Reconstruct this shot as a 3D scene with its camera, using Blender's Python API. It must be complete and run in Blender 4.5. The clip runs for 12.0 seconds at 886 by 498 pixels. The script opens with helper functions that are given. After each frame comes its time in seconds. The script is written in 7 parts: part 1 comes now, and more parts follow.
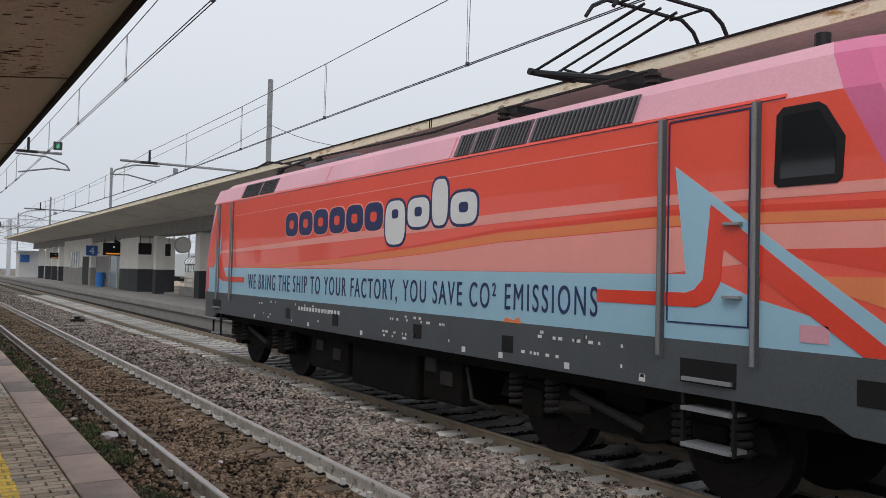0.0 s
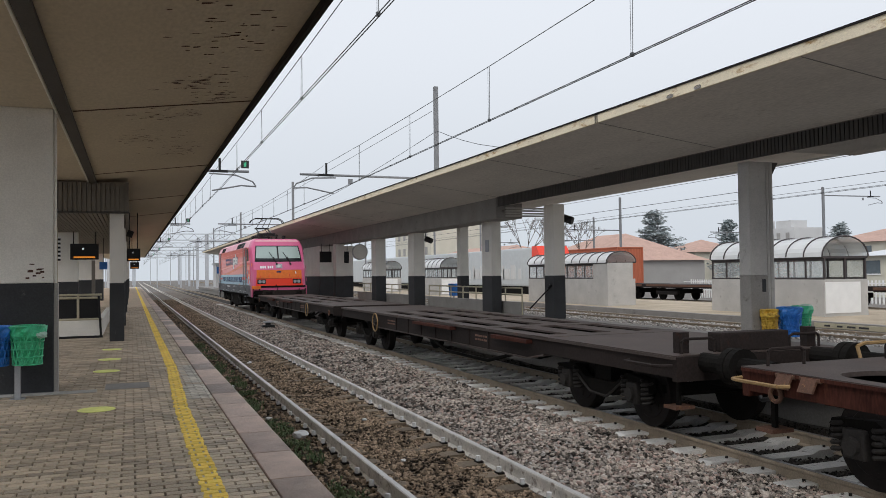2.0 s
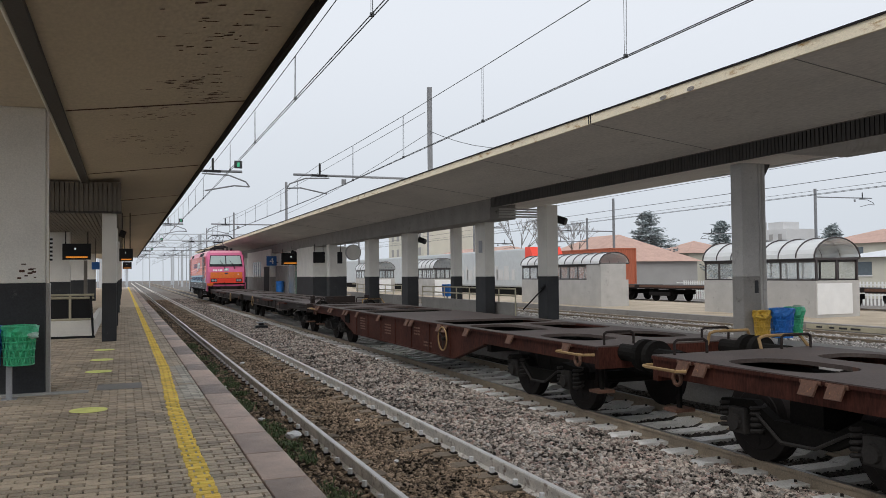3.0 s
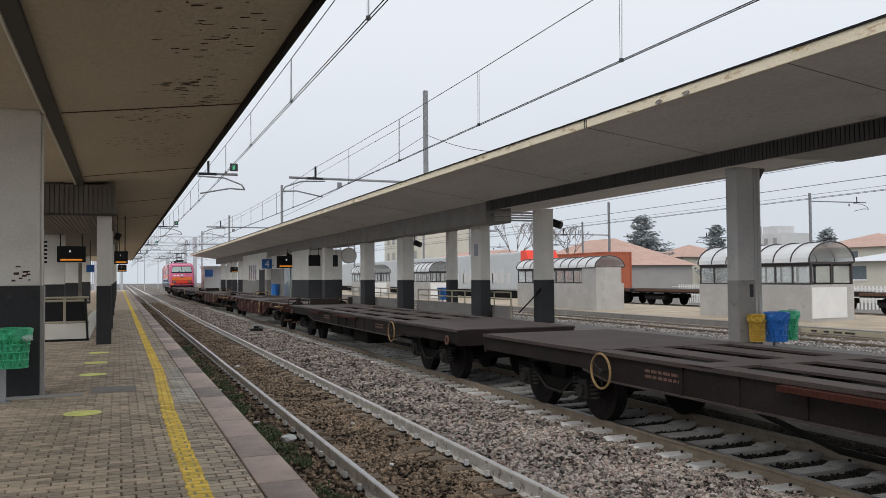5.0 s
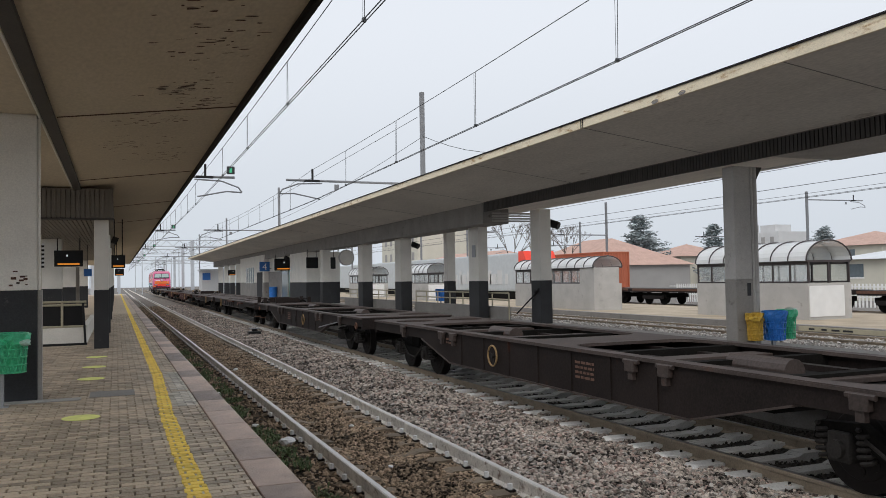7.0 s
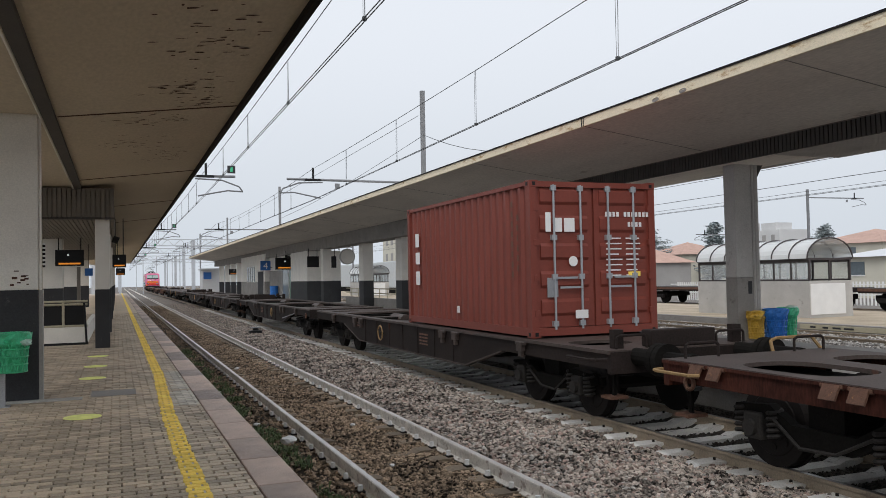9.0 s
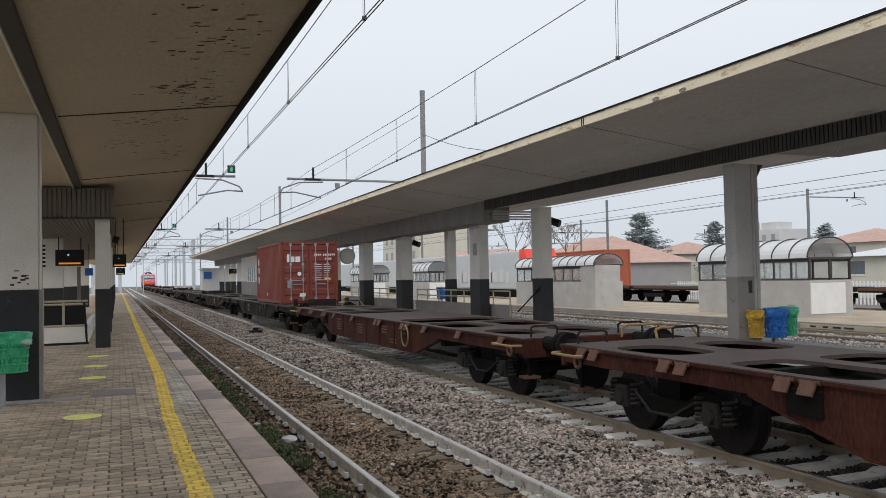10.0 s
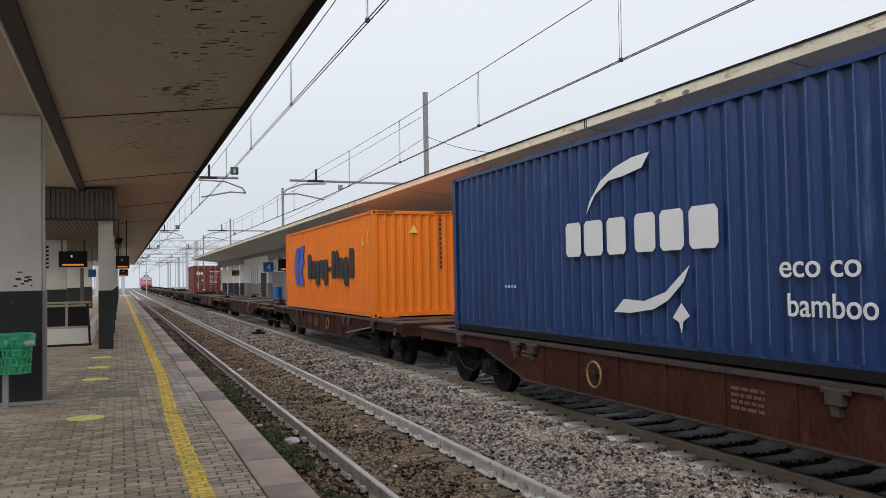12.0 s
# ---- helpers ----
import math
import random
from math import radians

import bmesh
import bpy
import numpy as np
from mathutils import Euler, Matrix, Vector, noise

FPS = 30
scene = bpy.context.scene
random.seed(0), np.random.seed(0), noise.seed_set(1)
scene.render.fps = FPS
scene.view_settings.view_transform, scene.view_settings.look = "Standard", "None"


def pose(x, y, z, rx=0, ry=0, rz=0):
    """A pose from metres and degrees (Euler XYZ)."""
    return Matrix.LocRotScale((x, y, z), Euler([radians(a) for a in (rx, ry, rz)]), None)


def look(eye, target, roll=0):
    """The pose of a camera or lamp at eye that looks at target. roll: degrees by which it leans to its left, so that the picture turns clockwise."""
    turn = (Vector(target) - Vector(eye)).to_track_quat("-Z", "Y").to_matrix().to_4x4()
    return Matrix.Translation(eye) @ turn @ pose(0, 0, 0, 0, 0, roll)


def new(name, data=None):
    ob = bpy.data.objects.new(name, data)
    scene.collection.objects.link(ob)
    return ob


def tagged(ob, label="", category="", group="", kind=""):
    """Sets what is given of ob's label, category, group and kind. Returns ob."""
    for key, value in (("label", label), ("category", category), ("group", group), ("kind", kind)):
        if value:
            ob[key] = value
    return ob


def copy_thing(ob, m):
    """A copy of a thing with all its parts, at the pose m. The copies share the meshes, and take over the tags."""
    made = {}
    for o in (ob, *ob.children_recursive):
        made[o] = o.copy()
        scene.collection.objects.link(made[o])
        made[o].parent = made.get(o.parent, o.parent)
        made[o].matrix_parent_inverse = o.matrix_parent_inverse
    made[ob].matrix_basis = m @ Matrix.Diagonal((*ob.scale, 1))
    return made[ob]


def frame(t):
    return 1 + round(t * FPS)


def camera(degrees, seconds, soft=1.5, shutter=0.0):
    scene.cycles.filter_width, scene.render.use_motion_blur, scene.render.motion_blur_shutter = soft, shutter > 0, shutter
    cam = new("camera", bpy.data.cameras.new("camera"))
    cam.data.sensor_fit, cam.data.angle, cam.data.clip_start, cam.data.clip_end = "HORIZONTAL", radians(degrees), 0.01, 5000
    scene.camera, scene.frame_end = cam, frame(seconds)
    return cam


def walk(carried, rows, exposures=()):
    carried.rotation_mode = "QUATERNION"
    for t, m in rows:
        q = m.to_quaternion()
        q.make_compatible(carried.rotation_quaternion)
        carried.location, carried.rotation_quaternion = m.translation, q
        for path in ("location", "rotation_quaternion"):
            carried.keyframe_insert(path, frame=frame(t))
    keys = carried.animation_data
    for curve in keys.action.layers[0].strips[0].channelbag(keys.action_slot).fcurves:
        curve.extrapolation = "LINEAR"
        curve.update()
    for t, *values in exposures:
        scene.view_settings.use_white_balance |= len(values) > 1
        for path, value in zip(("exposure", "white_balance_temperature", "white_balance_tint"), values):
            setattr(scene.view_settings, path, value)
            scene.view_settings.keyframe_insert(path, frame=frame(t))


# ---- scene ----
EYE = (0.0, 0.0, 2.145)
cam = camera(56.77, 12.0, soft=0.6, shutter=0.0)
VIEW = [  # seconds, yaw, pitch, roll
    (0.0, -32.70, 1.72, -1.29), (0.1, -29.95, 1.84, -1.30), (0.2, -27.69, 1.93, -1.40), (0.3, -25.85, 1.96, -1.30),
    (0.5, -23.20, 1.92, -0.92), (0.7, -21.75, 1.92, -0.60), (1.0, -19.95, 1.85, -0.08), (1.5, -19.97, 1.74, 0.71),
    (2.0, -20.82, 1.65, 0.73), (2.5, -21.18, 1.73, 0.68), (3.0, -21.28, 1.69, 0.63), (4.0, -21.46, 1.81, 0.57),
    (5.0, -21.59, 1.92, 0.52), (5.5, -21.65, 1.97, 0.46), (6.0, -21.65, 2.04, 0.54), (6.5, -21.69, 2.04, 0.80),
    (7.0, -21.74, 2.01, 0.98), (8.0, -21.70, 1.96, 1.08), (9.0, -21.68, 1.92, 1.11), (9.5, -21.67, 1.94, 1.13),
    (10.0, -21.67, 1.89, 1.14), (10.5, -21.65, 1.89, 1.10), (11.0, -21.62, 1.93, 1.07), (11.5, -21.58, 1.95, 1.07),
    (12.0, -21.48, 2.02, 1.07)]
walk(cam, [(t, pose(*EYE, 90 + pitch, roll, yaw)) for t, yaw, pitch, roll in VIEW],
     exposures=[(0.0, -0.04), (0.6, -0.07), (1.2, 0.03), (2.0, 0.07), (9.0, 0.08), (12.0, 0.10)])

# ---- sky and sun: thin winter overcast ----
world = bpy.data.worlds.new("overcast")
scene.world = world
world.use_nodes = True
wn, wl = world.node_tree.nodes, world.node_tree.links
sky = wn.new("ShaderNodeTexSky")
sky.sky_type, sky.sun_disc = "NISHITA", False
sky.sun_elevation, sky.sun_rotation = radians(40), radians(219)
sky_gain = wn.new("ShaderNodeVectorMath")
sky_gain.operation = "SCALE"
sky_gain.inputs["Scale"].default_value = 0.08
cloud = wn.new("ShaderNodeMix")
cloud.data_type = "RGBA"
cloud.inputs[0].default_value = 0.96
cloud.inputs[7].default_value = (0.76, 0.80, 0.87, 1)
wl.new(sky.outputs[0], sky_gain.inputs[0])
wl.new(sky_gain.outputs[0], cloud.inputs[6])
wl.new(cloud.outputs[2], wn["Background"].inputs["Color"])
wn["Background"].inputs["Strength"].default_value = 1.03
sun = new("sun", bpy.data.lights.new("sun", "SUN"))
sun.data.energy, sun.data.angle, sun.data.color = 1.25, radians(40), (1, 0.96, 0.9)
sun.matrix_world = look((-40, -50, 56), (0, 0, 0))

# ---- materials ----
def material(name, color, rough=0.8, metal=0.0, spread=0.25, scale=3.0, fine=60.0, bump=0.15, dirt=None, dirt_at=0.6,
             stretch=(1, 1, 1), per=None, coat=0.0, spec=0.5):
    """Principled surface with coarse stains, fine grain and relief. per: 'object' or 'island' varies it piece by piece."""
    m = bpy.data.materials.new(name)
    m.use_nodes = True
    n, l = m.node_tree.nodes, m.node_tree.links
    b = n["Principled BSDF"]
    co = n.new("ShaderNodeTexCoord")
    mp = n.new("ShaderNodeMapping")
    mp.inputs["Scale"].default_value = stretch
    l.new(co.outputs["Object"], mp.inputs[0])
    big, small = n.new("ShaderNodeTexNoise"), n.new("ShaderNodeTexNoise")
    big.inputs["Scale"].default_value, big.inputs["Detail"].default_value = scale, 6
    small.inputs["Scale"].default_value, small.inputs["Detail"].default_value = fine, 3
    l.new(mp.outputs[0], big.inputs["Vector"])
    l.new(mp.outputs[0], small.inputs["Vector"])
    add = n.new("ShaderNodeMath")
    add.operation = "ADD"
    l.new(big.outputs[0], add.inputs[0])
    l.new(small.outputs[0], add.inputs[1])
    last = add.outputs[0]
    if per:
        rnd = n.new("ShaderNodeObjectInfo" if per == "object" else "ShaderNodeNewGeometry")
        more = n.new("ShaderNodeMath")
        more.operation = "MULTIPLY_ADD"
        more.inputs[1].default_value, more.inputs[2].default_value = 0.7, -0.35
        l.new(rnd.outputs["Random" if per == "object" else "Random Per Island"], more.inputs[0])
        both = n.new("ShaderNodeMath")
        both.operation = "ADD"
        l.new(last, both.inputs[0])
        l.new(more.outputs[0], both.inputs[1])
        last = both.outputs[0]
    rng = n.new("ShaderNodeMapRange")
    rng.inputs[1].default_value, rng.inputs[2].default_value = 0.6, 1.4
    rng.inputs[3].default_value, rng.inputs[4].default_value = 1 - spread, 1 + spread
    l.new(last, rng.inputs[0])
    mul = n.new("ShaderNodeVectorMath")
    mul.operation = "SCALE"
    mul.inputs[0].default_value = color
    l.new(rng.outputs[0], mul.inputs["Scale"])
    out = mul.outputs[0]
    if dirt:
        spot = n.new("ShaderNodeTexNoise")
        spot.inputs["Scale"].default_value, spot.inputs["Detail"].default_value = scale * 2.3, 8
        spot.inputs["Roughness"].default_value = 0.7
        l.new(mp.outputs[0], spot.inputs["Vector"])
        cut = n.new("ShaderNodeMapRange")
        cut.inputs[1].default_value, cut.inputs[2].default_value = dirt_at, dirt_at + 0.12
        l.new(spot.outputs[0], cut.inputs[0])
        mix = n.new("ShaderNodeMix")
        mix.data_type = "RGBA"
        mix.inputs[7].default_value = (*dirt, 1)
        l.new(cut.outputs[0], mix.inputs[0])
        l.new(out, mix.inputs[6])
        out = mix.outputs[2]
    l.new(out, b.inputs["Base Color"])
    b.inputs["Roughness"].default_value, b.inputs["Metallic"].default_value = rough, metal
    b.inputs["Specular IOR Level"].default_value = spec
    b.inputs["Coat Weight"].default_value = coat
    if bump:
        bp = n.new("ShaderNodeBump")
        bp.inputs["Strength"].default_value, bp.inputs["Distance"].default_value = bump, 0.01
        l.new(small.outputs[0], bp.inputs["Height"])
        l.new(bp.outputs[0], b.inputs["Normal"])
    return m


def glowing(name, color, strength):
    m = bpy.data.materials.new(name)
    m.use_nodes = True
    b = m.node_tree.nodes["Principled BSDF"]
    b.inputs["Base Color"].default_value = (0.02, 0.02, 0.02, 1)
    b.inputs["Emission Color"].default_value, b.inputs["Emission Strength"].default_value = (*color, 1), strength
    return m


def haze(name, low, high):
    """Glow with mist painted in: it brightens from the horizon up to the tone of the cloud."""
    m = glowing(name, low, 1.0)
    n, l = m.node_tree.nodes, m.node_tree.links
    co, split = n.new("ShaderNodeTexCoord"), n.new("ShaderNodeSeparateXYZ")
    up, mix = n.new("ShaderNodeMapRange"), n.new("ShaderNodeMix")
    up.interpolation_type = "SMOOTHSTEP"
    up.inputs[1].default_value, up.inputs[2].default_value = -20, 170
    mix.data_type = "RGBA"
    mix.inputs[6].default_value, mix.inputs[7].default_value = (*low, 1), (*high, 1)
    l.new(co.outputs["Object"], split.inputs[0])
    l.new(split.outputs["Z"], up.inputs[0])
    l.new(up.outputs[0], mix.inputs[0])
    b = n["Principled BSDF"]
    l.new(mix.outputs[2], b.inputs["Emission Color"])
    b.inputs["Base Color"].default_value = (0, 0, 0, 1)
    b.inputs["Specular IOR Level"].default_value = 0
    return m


def glass(name, tint=(0.8, 0.87, 0.88), mix=0.65):
    """Thin pane: lets light through and mirrors the surroundings a little."""
    m = bpy.data.materials.new(name)
    m.use_nodes = True
    n, l = m.node_tree.nodes, m.node_tree.links
    b = n["Principled BSDF"]
    b.inputs["Base Color"].default_value, b.inputs["Roughness"].default_value = (*tint, 1), 0.08
    t = n.new("ShaderNodeBsdfTransparent")
    t.inputs[0].default_value = (*tint, 1)
    x = n.new("ShaderNodeMixShader")
    x.inputs[0].default_value = mix
    l.new(b.outputs[0], x.inputs[1])
    l.new(t.outputs[0], x.inputs[2])
    l.new(x.outputs[0], n["Material Output"].inputs[0])
    return m


M = {
    "ground": material("ground_gravel", (0.17, 0.155, 0.14), 0.95, spread=0.45, scale=0.8, fine=22, bump=1.0),
    "ballast_pink": material("reddish_ballast_stone", (0.27, 0.20, 0.17), 0.85, spec=0.25, spread=0.95, scale=1.2, fine=40, per="island", bump=0.4),
    "ballast_pale": material("pale_ballast_stone", (0.40, 0.375, 0.345), 0.85, spec=0.25, spread=0.6, scale=1.2, fine=40, per="island", bump=0.4),
    "ballast": material("ballast_stone", (0.33, 0.285, 0.245), 0.85, spec=0.25, spread=0.95, scale=1.2, fine=40, per="island", bump=0.4),
    "ballast_brown": material("rusty_ballast_stone", (0.29, 0.215, 0.15), 0.95, spec=0.15, spread=0.95, scale=1.2, fine=40, per="island", bump=0.4),
    # both beds near black: shade in the gaps between stones, put into colour
    "bed_brown": material("rusty_bed_gap_shade", (0.04, 0.031, 0.023), 0.95, spec=0.1, spread=0.5, scale=1.5, fine=30, bump=1.0),
    "bed": material("bed_gap_shade", (0.035, 0.031, 0.028), 0.95, spec=0.1, spread=0.5, scale=1.5, fine=30, bump=1.0),
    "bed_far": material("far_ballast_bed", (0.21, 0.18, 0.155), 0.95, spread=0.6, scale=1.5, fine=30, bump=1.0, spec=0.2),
    # lighter navy for highlights painted on the container's rib edges
    "navy_ridge_light": material("navy_ridge_highlight", (0.055, 0.11, 0.24), 0.6, spread=0.6, scale=3, fine=40, stretch=(1, 1, 0.4)),
    "rail_top": material("worn_rail_head", (0.26, 0.25, 0.24), 0.32, 0.7, 0.25, 2, 90, 0.05),
    "rail_head_pale": material("dull_pale_rail_head", (0.66, 0.64, 0.61), 0.45, 0.35, 0.2, 2, 90, 0.05),
    "rail_pale": material("dusty_pale_rail", (0.76, 0.72, 0.66), 0.7, 0.0, 0.35, 4, 60, 0.3, dirt=(0.25, 0.19, 0.145), dirt_at=0.55),
    # oil, plus the shade under the train put into this dark colour
    "oily": material("oily_shaded_bed", (0.036, 0.031, 0.027), 0.7, spec=0.2, spread=0.8, scale=1.5, fine=30, bump=1.0, per="island", dirt=(0.08, 0.07, 0.06), dirt_at=0.64),
    "platform_sand": material("sandy_platform", (0.42, 0.345, 0.25), 0.85, spread=0.4, scale=0.8, fine=30, bump=0.2, dirt=(0.3, 0.27, 0.22), dirt_at=0.6),
    "rail": material("rusty_rail", (0.31, 0.25, 0.185), 0.75, 0.0, 0.35, 4, 60, 0.3, dirt=(0.13, 0.095, 0.07), dirt_at=0.6),
    "sleeper": material("concrete_sleeper", (0.64, 0.625, 0.60), 0.35, spread=0.3, scale=4, fine=50, per="object", dirt=(0.09, 0.08, 0.07), dirt_at=0.58),
    "sleeper_old": material("buried_sleeper", (0.24, 0.185, 0.13), 0.9, spread=0.4, scale=5, fine=50, per="object"),
    "kerb": material("granite_kerb", (0.43, 0.315, 0.25), 0.45, spread=0.55, scale=2.5, fine=160, bump=0.7, per="object", dirt=(0.2, 0.17, 0.14), dirt_at=0.62),
    "paver": material("brick_paver", (0.46, 0.375, 0.28), 0.6, spread=0.38, scale=0.9, fine=60, per="island", bump=0.3, dirt=(0.27, 0.22, 0.155), dirt_at=0.57),
    "paver_one": material("brick_paver_piece", (0.46, 0.375, 0.28), 0.6, spread=0.38, scale=0.9, fine=60, per="object", bump=0.3),
    "joint": material("paving_joint", (0.06, 0.05, 0.04), 0.95, spec=0.1, spread=0.3, scale=2, fine=60),
    "patch": material("pale_paver", (0.56, 0.52, 0.45), 0.8, spread=0.3, scale=3, fine=50, per="island"),
    "yellow": material("yellow_line_paint", (0.95, 0.69, 0.15), 0.75, spec=0.2, spread=0.18, scale=3, fine=60, per="island", dirt=(0.45, 0.32, 0.09), dirt_at=0.66),
    "lime": material("lime_sticker", (0.88, 0.92, 0.30), 0.6, spread=0.2, scale=6, fine=70, dirt=(0.5, 0.5, 0.2), dirt_at=0.62),
    "weed": material("weed_leaf", (0.105, 0.145, 0.06), 0.8, spread=0.5, scale=4, fine=50, per="island"),
    "litter": material("white_litter", (0.75, 0.75, 0.74), 0.7, spread=0.1),
    "plaster": material("white_plaster", (0.76, 0.735, 0.68), 0.85, spread=0.14, scale=1.6, fine=50, bump=0.2, dirt=(0.4, 0.37, 0.32), dirt_at=0.68),
    "plinth": material("dark_grey_paint", (0.042, 0.043, 0.046), 0.7, spec=0.25, spread=0.25, scale=2, fine=50, dirt=(0.13, 0.12, 0.115), dirt_at=0.64),
    "concrete": material("grey_concrete", (0.46, 0.445, 0.425), 0.85, spread=0.2, scale=1.5, fine=45, bump=0.25, dirt=(0.27, 0.26, 0.24), dirt_at=0.6),
    "concrete_dim": material("weathered_concrete", (0.27, 0.255, 0.24), 0.85, spread=0.25, scale=1.5, fine=45, bump=0.25, dirt=(0.12, 0.11, 0.1), dirt_at=0.6),
    "soffit": material("soffit_paint", (0.57, 0.50, 0.39), 0.85, spread=0.16, scale=0.5, fine=25, bump=0.2, stretch=(1, 0.4, 1), dirt=(0.42, 0.34, 0.25), dirt_at=0.64),
    "soffit_grey": material("pale_soffit_paint", (0.68, 0.64, 0.58), 0.85, spread=0.2, scale=0.9, fine=25, bump=0.2, stretch=(1, 0.3, 1), dirt=(0.37, 0.32, 0.27), dirt_at=0.60),
    "scab": material("peeling_patch", (0.09, 0.045, 0.03), 0.9, spread=0.4, scale=6, fine=60),
    "lip": material("black_drip_edge", (0.015, 0.013, 0.013), 0.7, spec=0.15, spread=0.3),
    "fascia": material("rust_streaked_fascia", (0.80, 0.70, 0.53), 0.8, spread=0.2, scale=0.9, fine=30, stretch=(1, 1, 3), dirt=(0.40, 0.23, 0.08), dirt_at=0.56),
    "rib": material("dark_ribbed_cladding", (0.055, 0.05, 0.046), 0.7, spread=0.25, scale=2, fine=50),
    "rib_brown": material("brown_ribbed_cladding", (0.17, 0.15, 0.125), 0.65, spread=0.25, scale=2, fine=50),
    "black": material("matt_black", (0.010, 0.010, 0.011), 0.5, spec=0.3, spread=0.3, bump=0.05),
    "steel": material("galvanised_steel", (0.36, 0.37, 0.39), 0.5, 0.5, 0.2, 3, 60, 0.1),
    # paler than the mast paint: distance haze put into the colour
    "mast_hazed": material("haze_paled_steel", (0.46, 0.48, 0.51), 0.8, 0.0, 0.15, 2, 60, 0.1),
    "mast": material("grey_mast_paint", (0.22, 0.225, 0.235), 0.65, 0.2, 0.25, 2, 60, 0.1),
    "wire": material("copper_wire", (0.07, 0.075, 0.08), 0.6, 0.3, 0.2),
    "cream_rail": material("cream_handrail", (0.45, 0.41, 0.30), 0.6, spread=0.2),
    "sign_blue": material("blue_sign", (0.03, 0.14, 0.42), 0.5, spread=0.1, bump=0.02),
    "white": material("white_paint", (0.78, 0.78, 0.77), 0.5, spread=0.08, bump=0.03),
    "amber": glowing("amber_display", (1.0, 0.33, 0.03), 0.55),
    "lampglow": glowing("white_display", (0.9, 0.95, 1.0), 0.5),
    "bag_blue": material("blue_bin_bag", (0.03, 0.19, 0.60), 0.35, spread=0.3, scale=9, fine=40, bump=0.6),
    "bag_green": material("green_bin_bag", (0.07, 0.52, 0.27), 0.35, spread=0.3, scale=9, fine=40, bump=0.6),
    "bag_yellow": material("yellow_bin_bag", (0.62, 0.40, 0.06), 0.4, spread=0.3, scale=9, fine=40, bump=0.6),
    "bag_clear": material("pale_bin_liner", (0.42, 0.62, 0.52), 0.3, spread=0.2, scale=9, fine=40, bump=0.6),
    "glass": glass("pane", (0.93, 0.95, 0.95), 0.8),
    "roof_glass": glass("milky_roof_sheet", (0.93, 0.94, 0.94), 0.45),
    "dark_frame": material("dark_window_frame", (0.05, 0.042, 0.042), 0.5, spread=0.2),
    # clay made paler for the distance haze, which sits in this colour
    "terracotta": material("hazed_clay_tiles", (0.50, 0.33, 0.27), 0.85, spread=0.2, scale=1.0, fine=8, bump=0.4),
    "cream_wall": material("cream_house_wall", (0.60, 0.575, 0.49), 0.9, spread=0.1, scale=0.6, fine=20),
    # chosen pale so that far walls carry the haze in their colour
    "pale_wall": material("haze_paled_wall", (0.58, 0.58, 0.58), 0.9, spread=0.1, scale=0.4, fine=10),
    "grey_wall": material("grey_shed_wall", (0.33, 0.32, 0.31), 0.9, spread=0.15, scale=0.5, fine=14),
    "white_roof": material("white_sheet_roof", (0.66, 0.68, 0.70), 0.7, spread=0.1, scale=0.6, fine=14),
    "window": material("far_window", (0.13, 0.16, 0.18), 0.2, spread=0.2, bump=0),
    # foliage lightened far past green: mist put into its colour
    "needle": material("hazed_cedar_foliage", (0.34, 0.385, 0.395), 0.95, spec=0.1, spread=0.35, scale=2, fine=20, per="island"),
    "bark": material("bark", (0.12, 0.10, 0.085), 0.95, spread=0.3),
    # train
    "loco_red": material("loco_red_paint", (0.96, 0.105, 0.062), 0.32, spread=0.06, scale=0.6, fine=30, bump=0.02, coat=0.4),
    "loco_red2": material("loco_bright_red", (0.86, 0.055, 0.022), 0.35, spread=0.08, scale=0.8, fine=30, bump=0.02, coat=0.3),
    "loco_pink": material("loco_magenta_paint", (0.66, 0.125, 0.27), 0.35, spread=0.07, scale=0.6, fine=30, bump=0.02, coat=0.4, dirt=(0.62, 0.16, 0.03), dirt_at=0.74),
    "loco_roof": material("loco_pink_roof", (0.76, 0.37, 0.44), 0.45, spread=0.1, scale=0.8, fine=30, bump=0.03),
    "loco_rose": material("loco_rose_stripe", (0.95, 0.37, 0.32), 0.4, spread=0.05, bump=0.02),
    "loco_orange": material("loco_orange_stripe", (0.90, 0.26, 0.10), 0.4, spread=0.06, bump=0.02),
    "loco_front_orange": material("loco_faded_orange", (0.80, 0.19, 0.03), 0.5, spread=0.2, scale=5, fine=40, bump=0.03, dirt=(0.45, 0.12, 0.05), dirt_at=0.62),
    "loco_blue": material("loco_light_blue", (0.36, 0.60, 0.75), 0.4, spread=0.05, bump=0.02, coat=0.2),
    "loco_navy": material("loco_navy_lettering", (0.018, 0.03, 0.12), 0.4, spread=0.05, bump=0),
    "loco_white": material("loco_white_lettering", (0.80, 0.80, 0.80), 0.45, spread=0.05, bump=0),
    "loco_grey": material("loco_dark_grey", (0.085, 0.095, 0.105), 0.55, spread=0.2, scale=1.5, fine=40, bump=0.05),
    "loco_glass": material("loco_window_glass", (0.015, 0.018, 0.02), 0.06, spread=0.1, bump=0),
    "windscreen": material("windscreen_with_blind", (0.36, 0.45, 0.43), 0.12, spread=0.1, scale=1, bump=0, coat=0.6),
    "grille": material("roof_grille", (0.14, 0.13, 0.14), 0.6, 0.3, 0.25, 4, 90, 0.3),
    "underframe": material("sooty_underframe", (0.010, 0.009, 0.008), 0.9, spec=0.12, spread=0.45, scale=3, fine=40, bump=0.3),
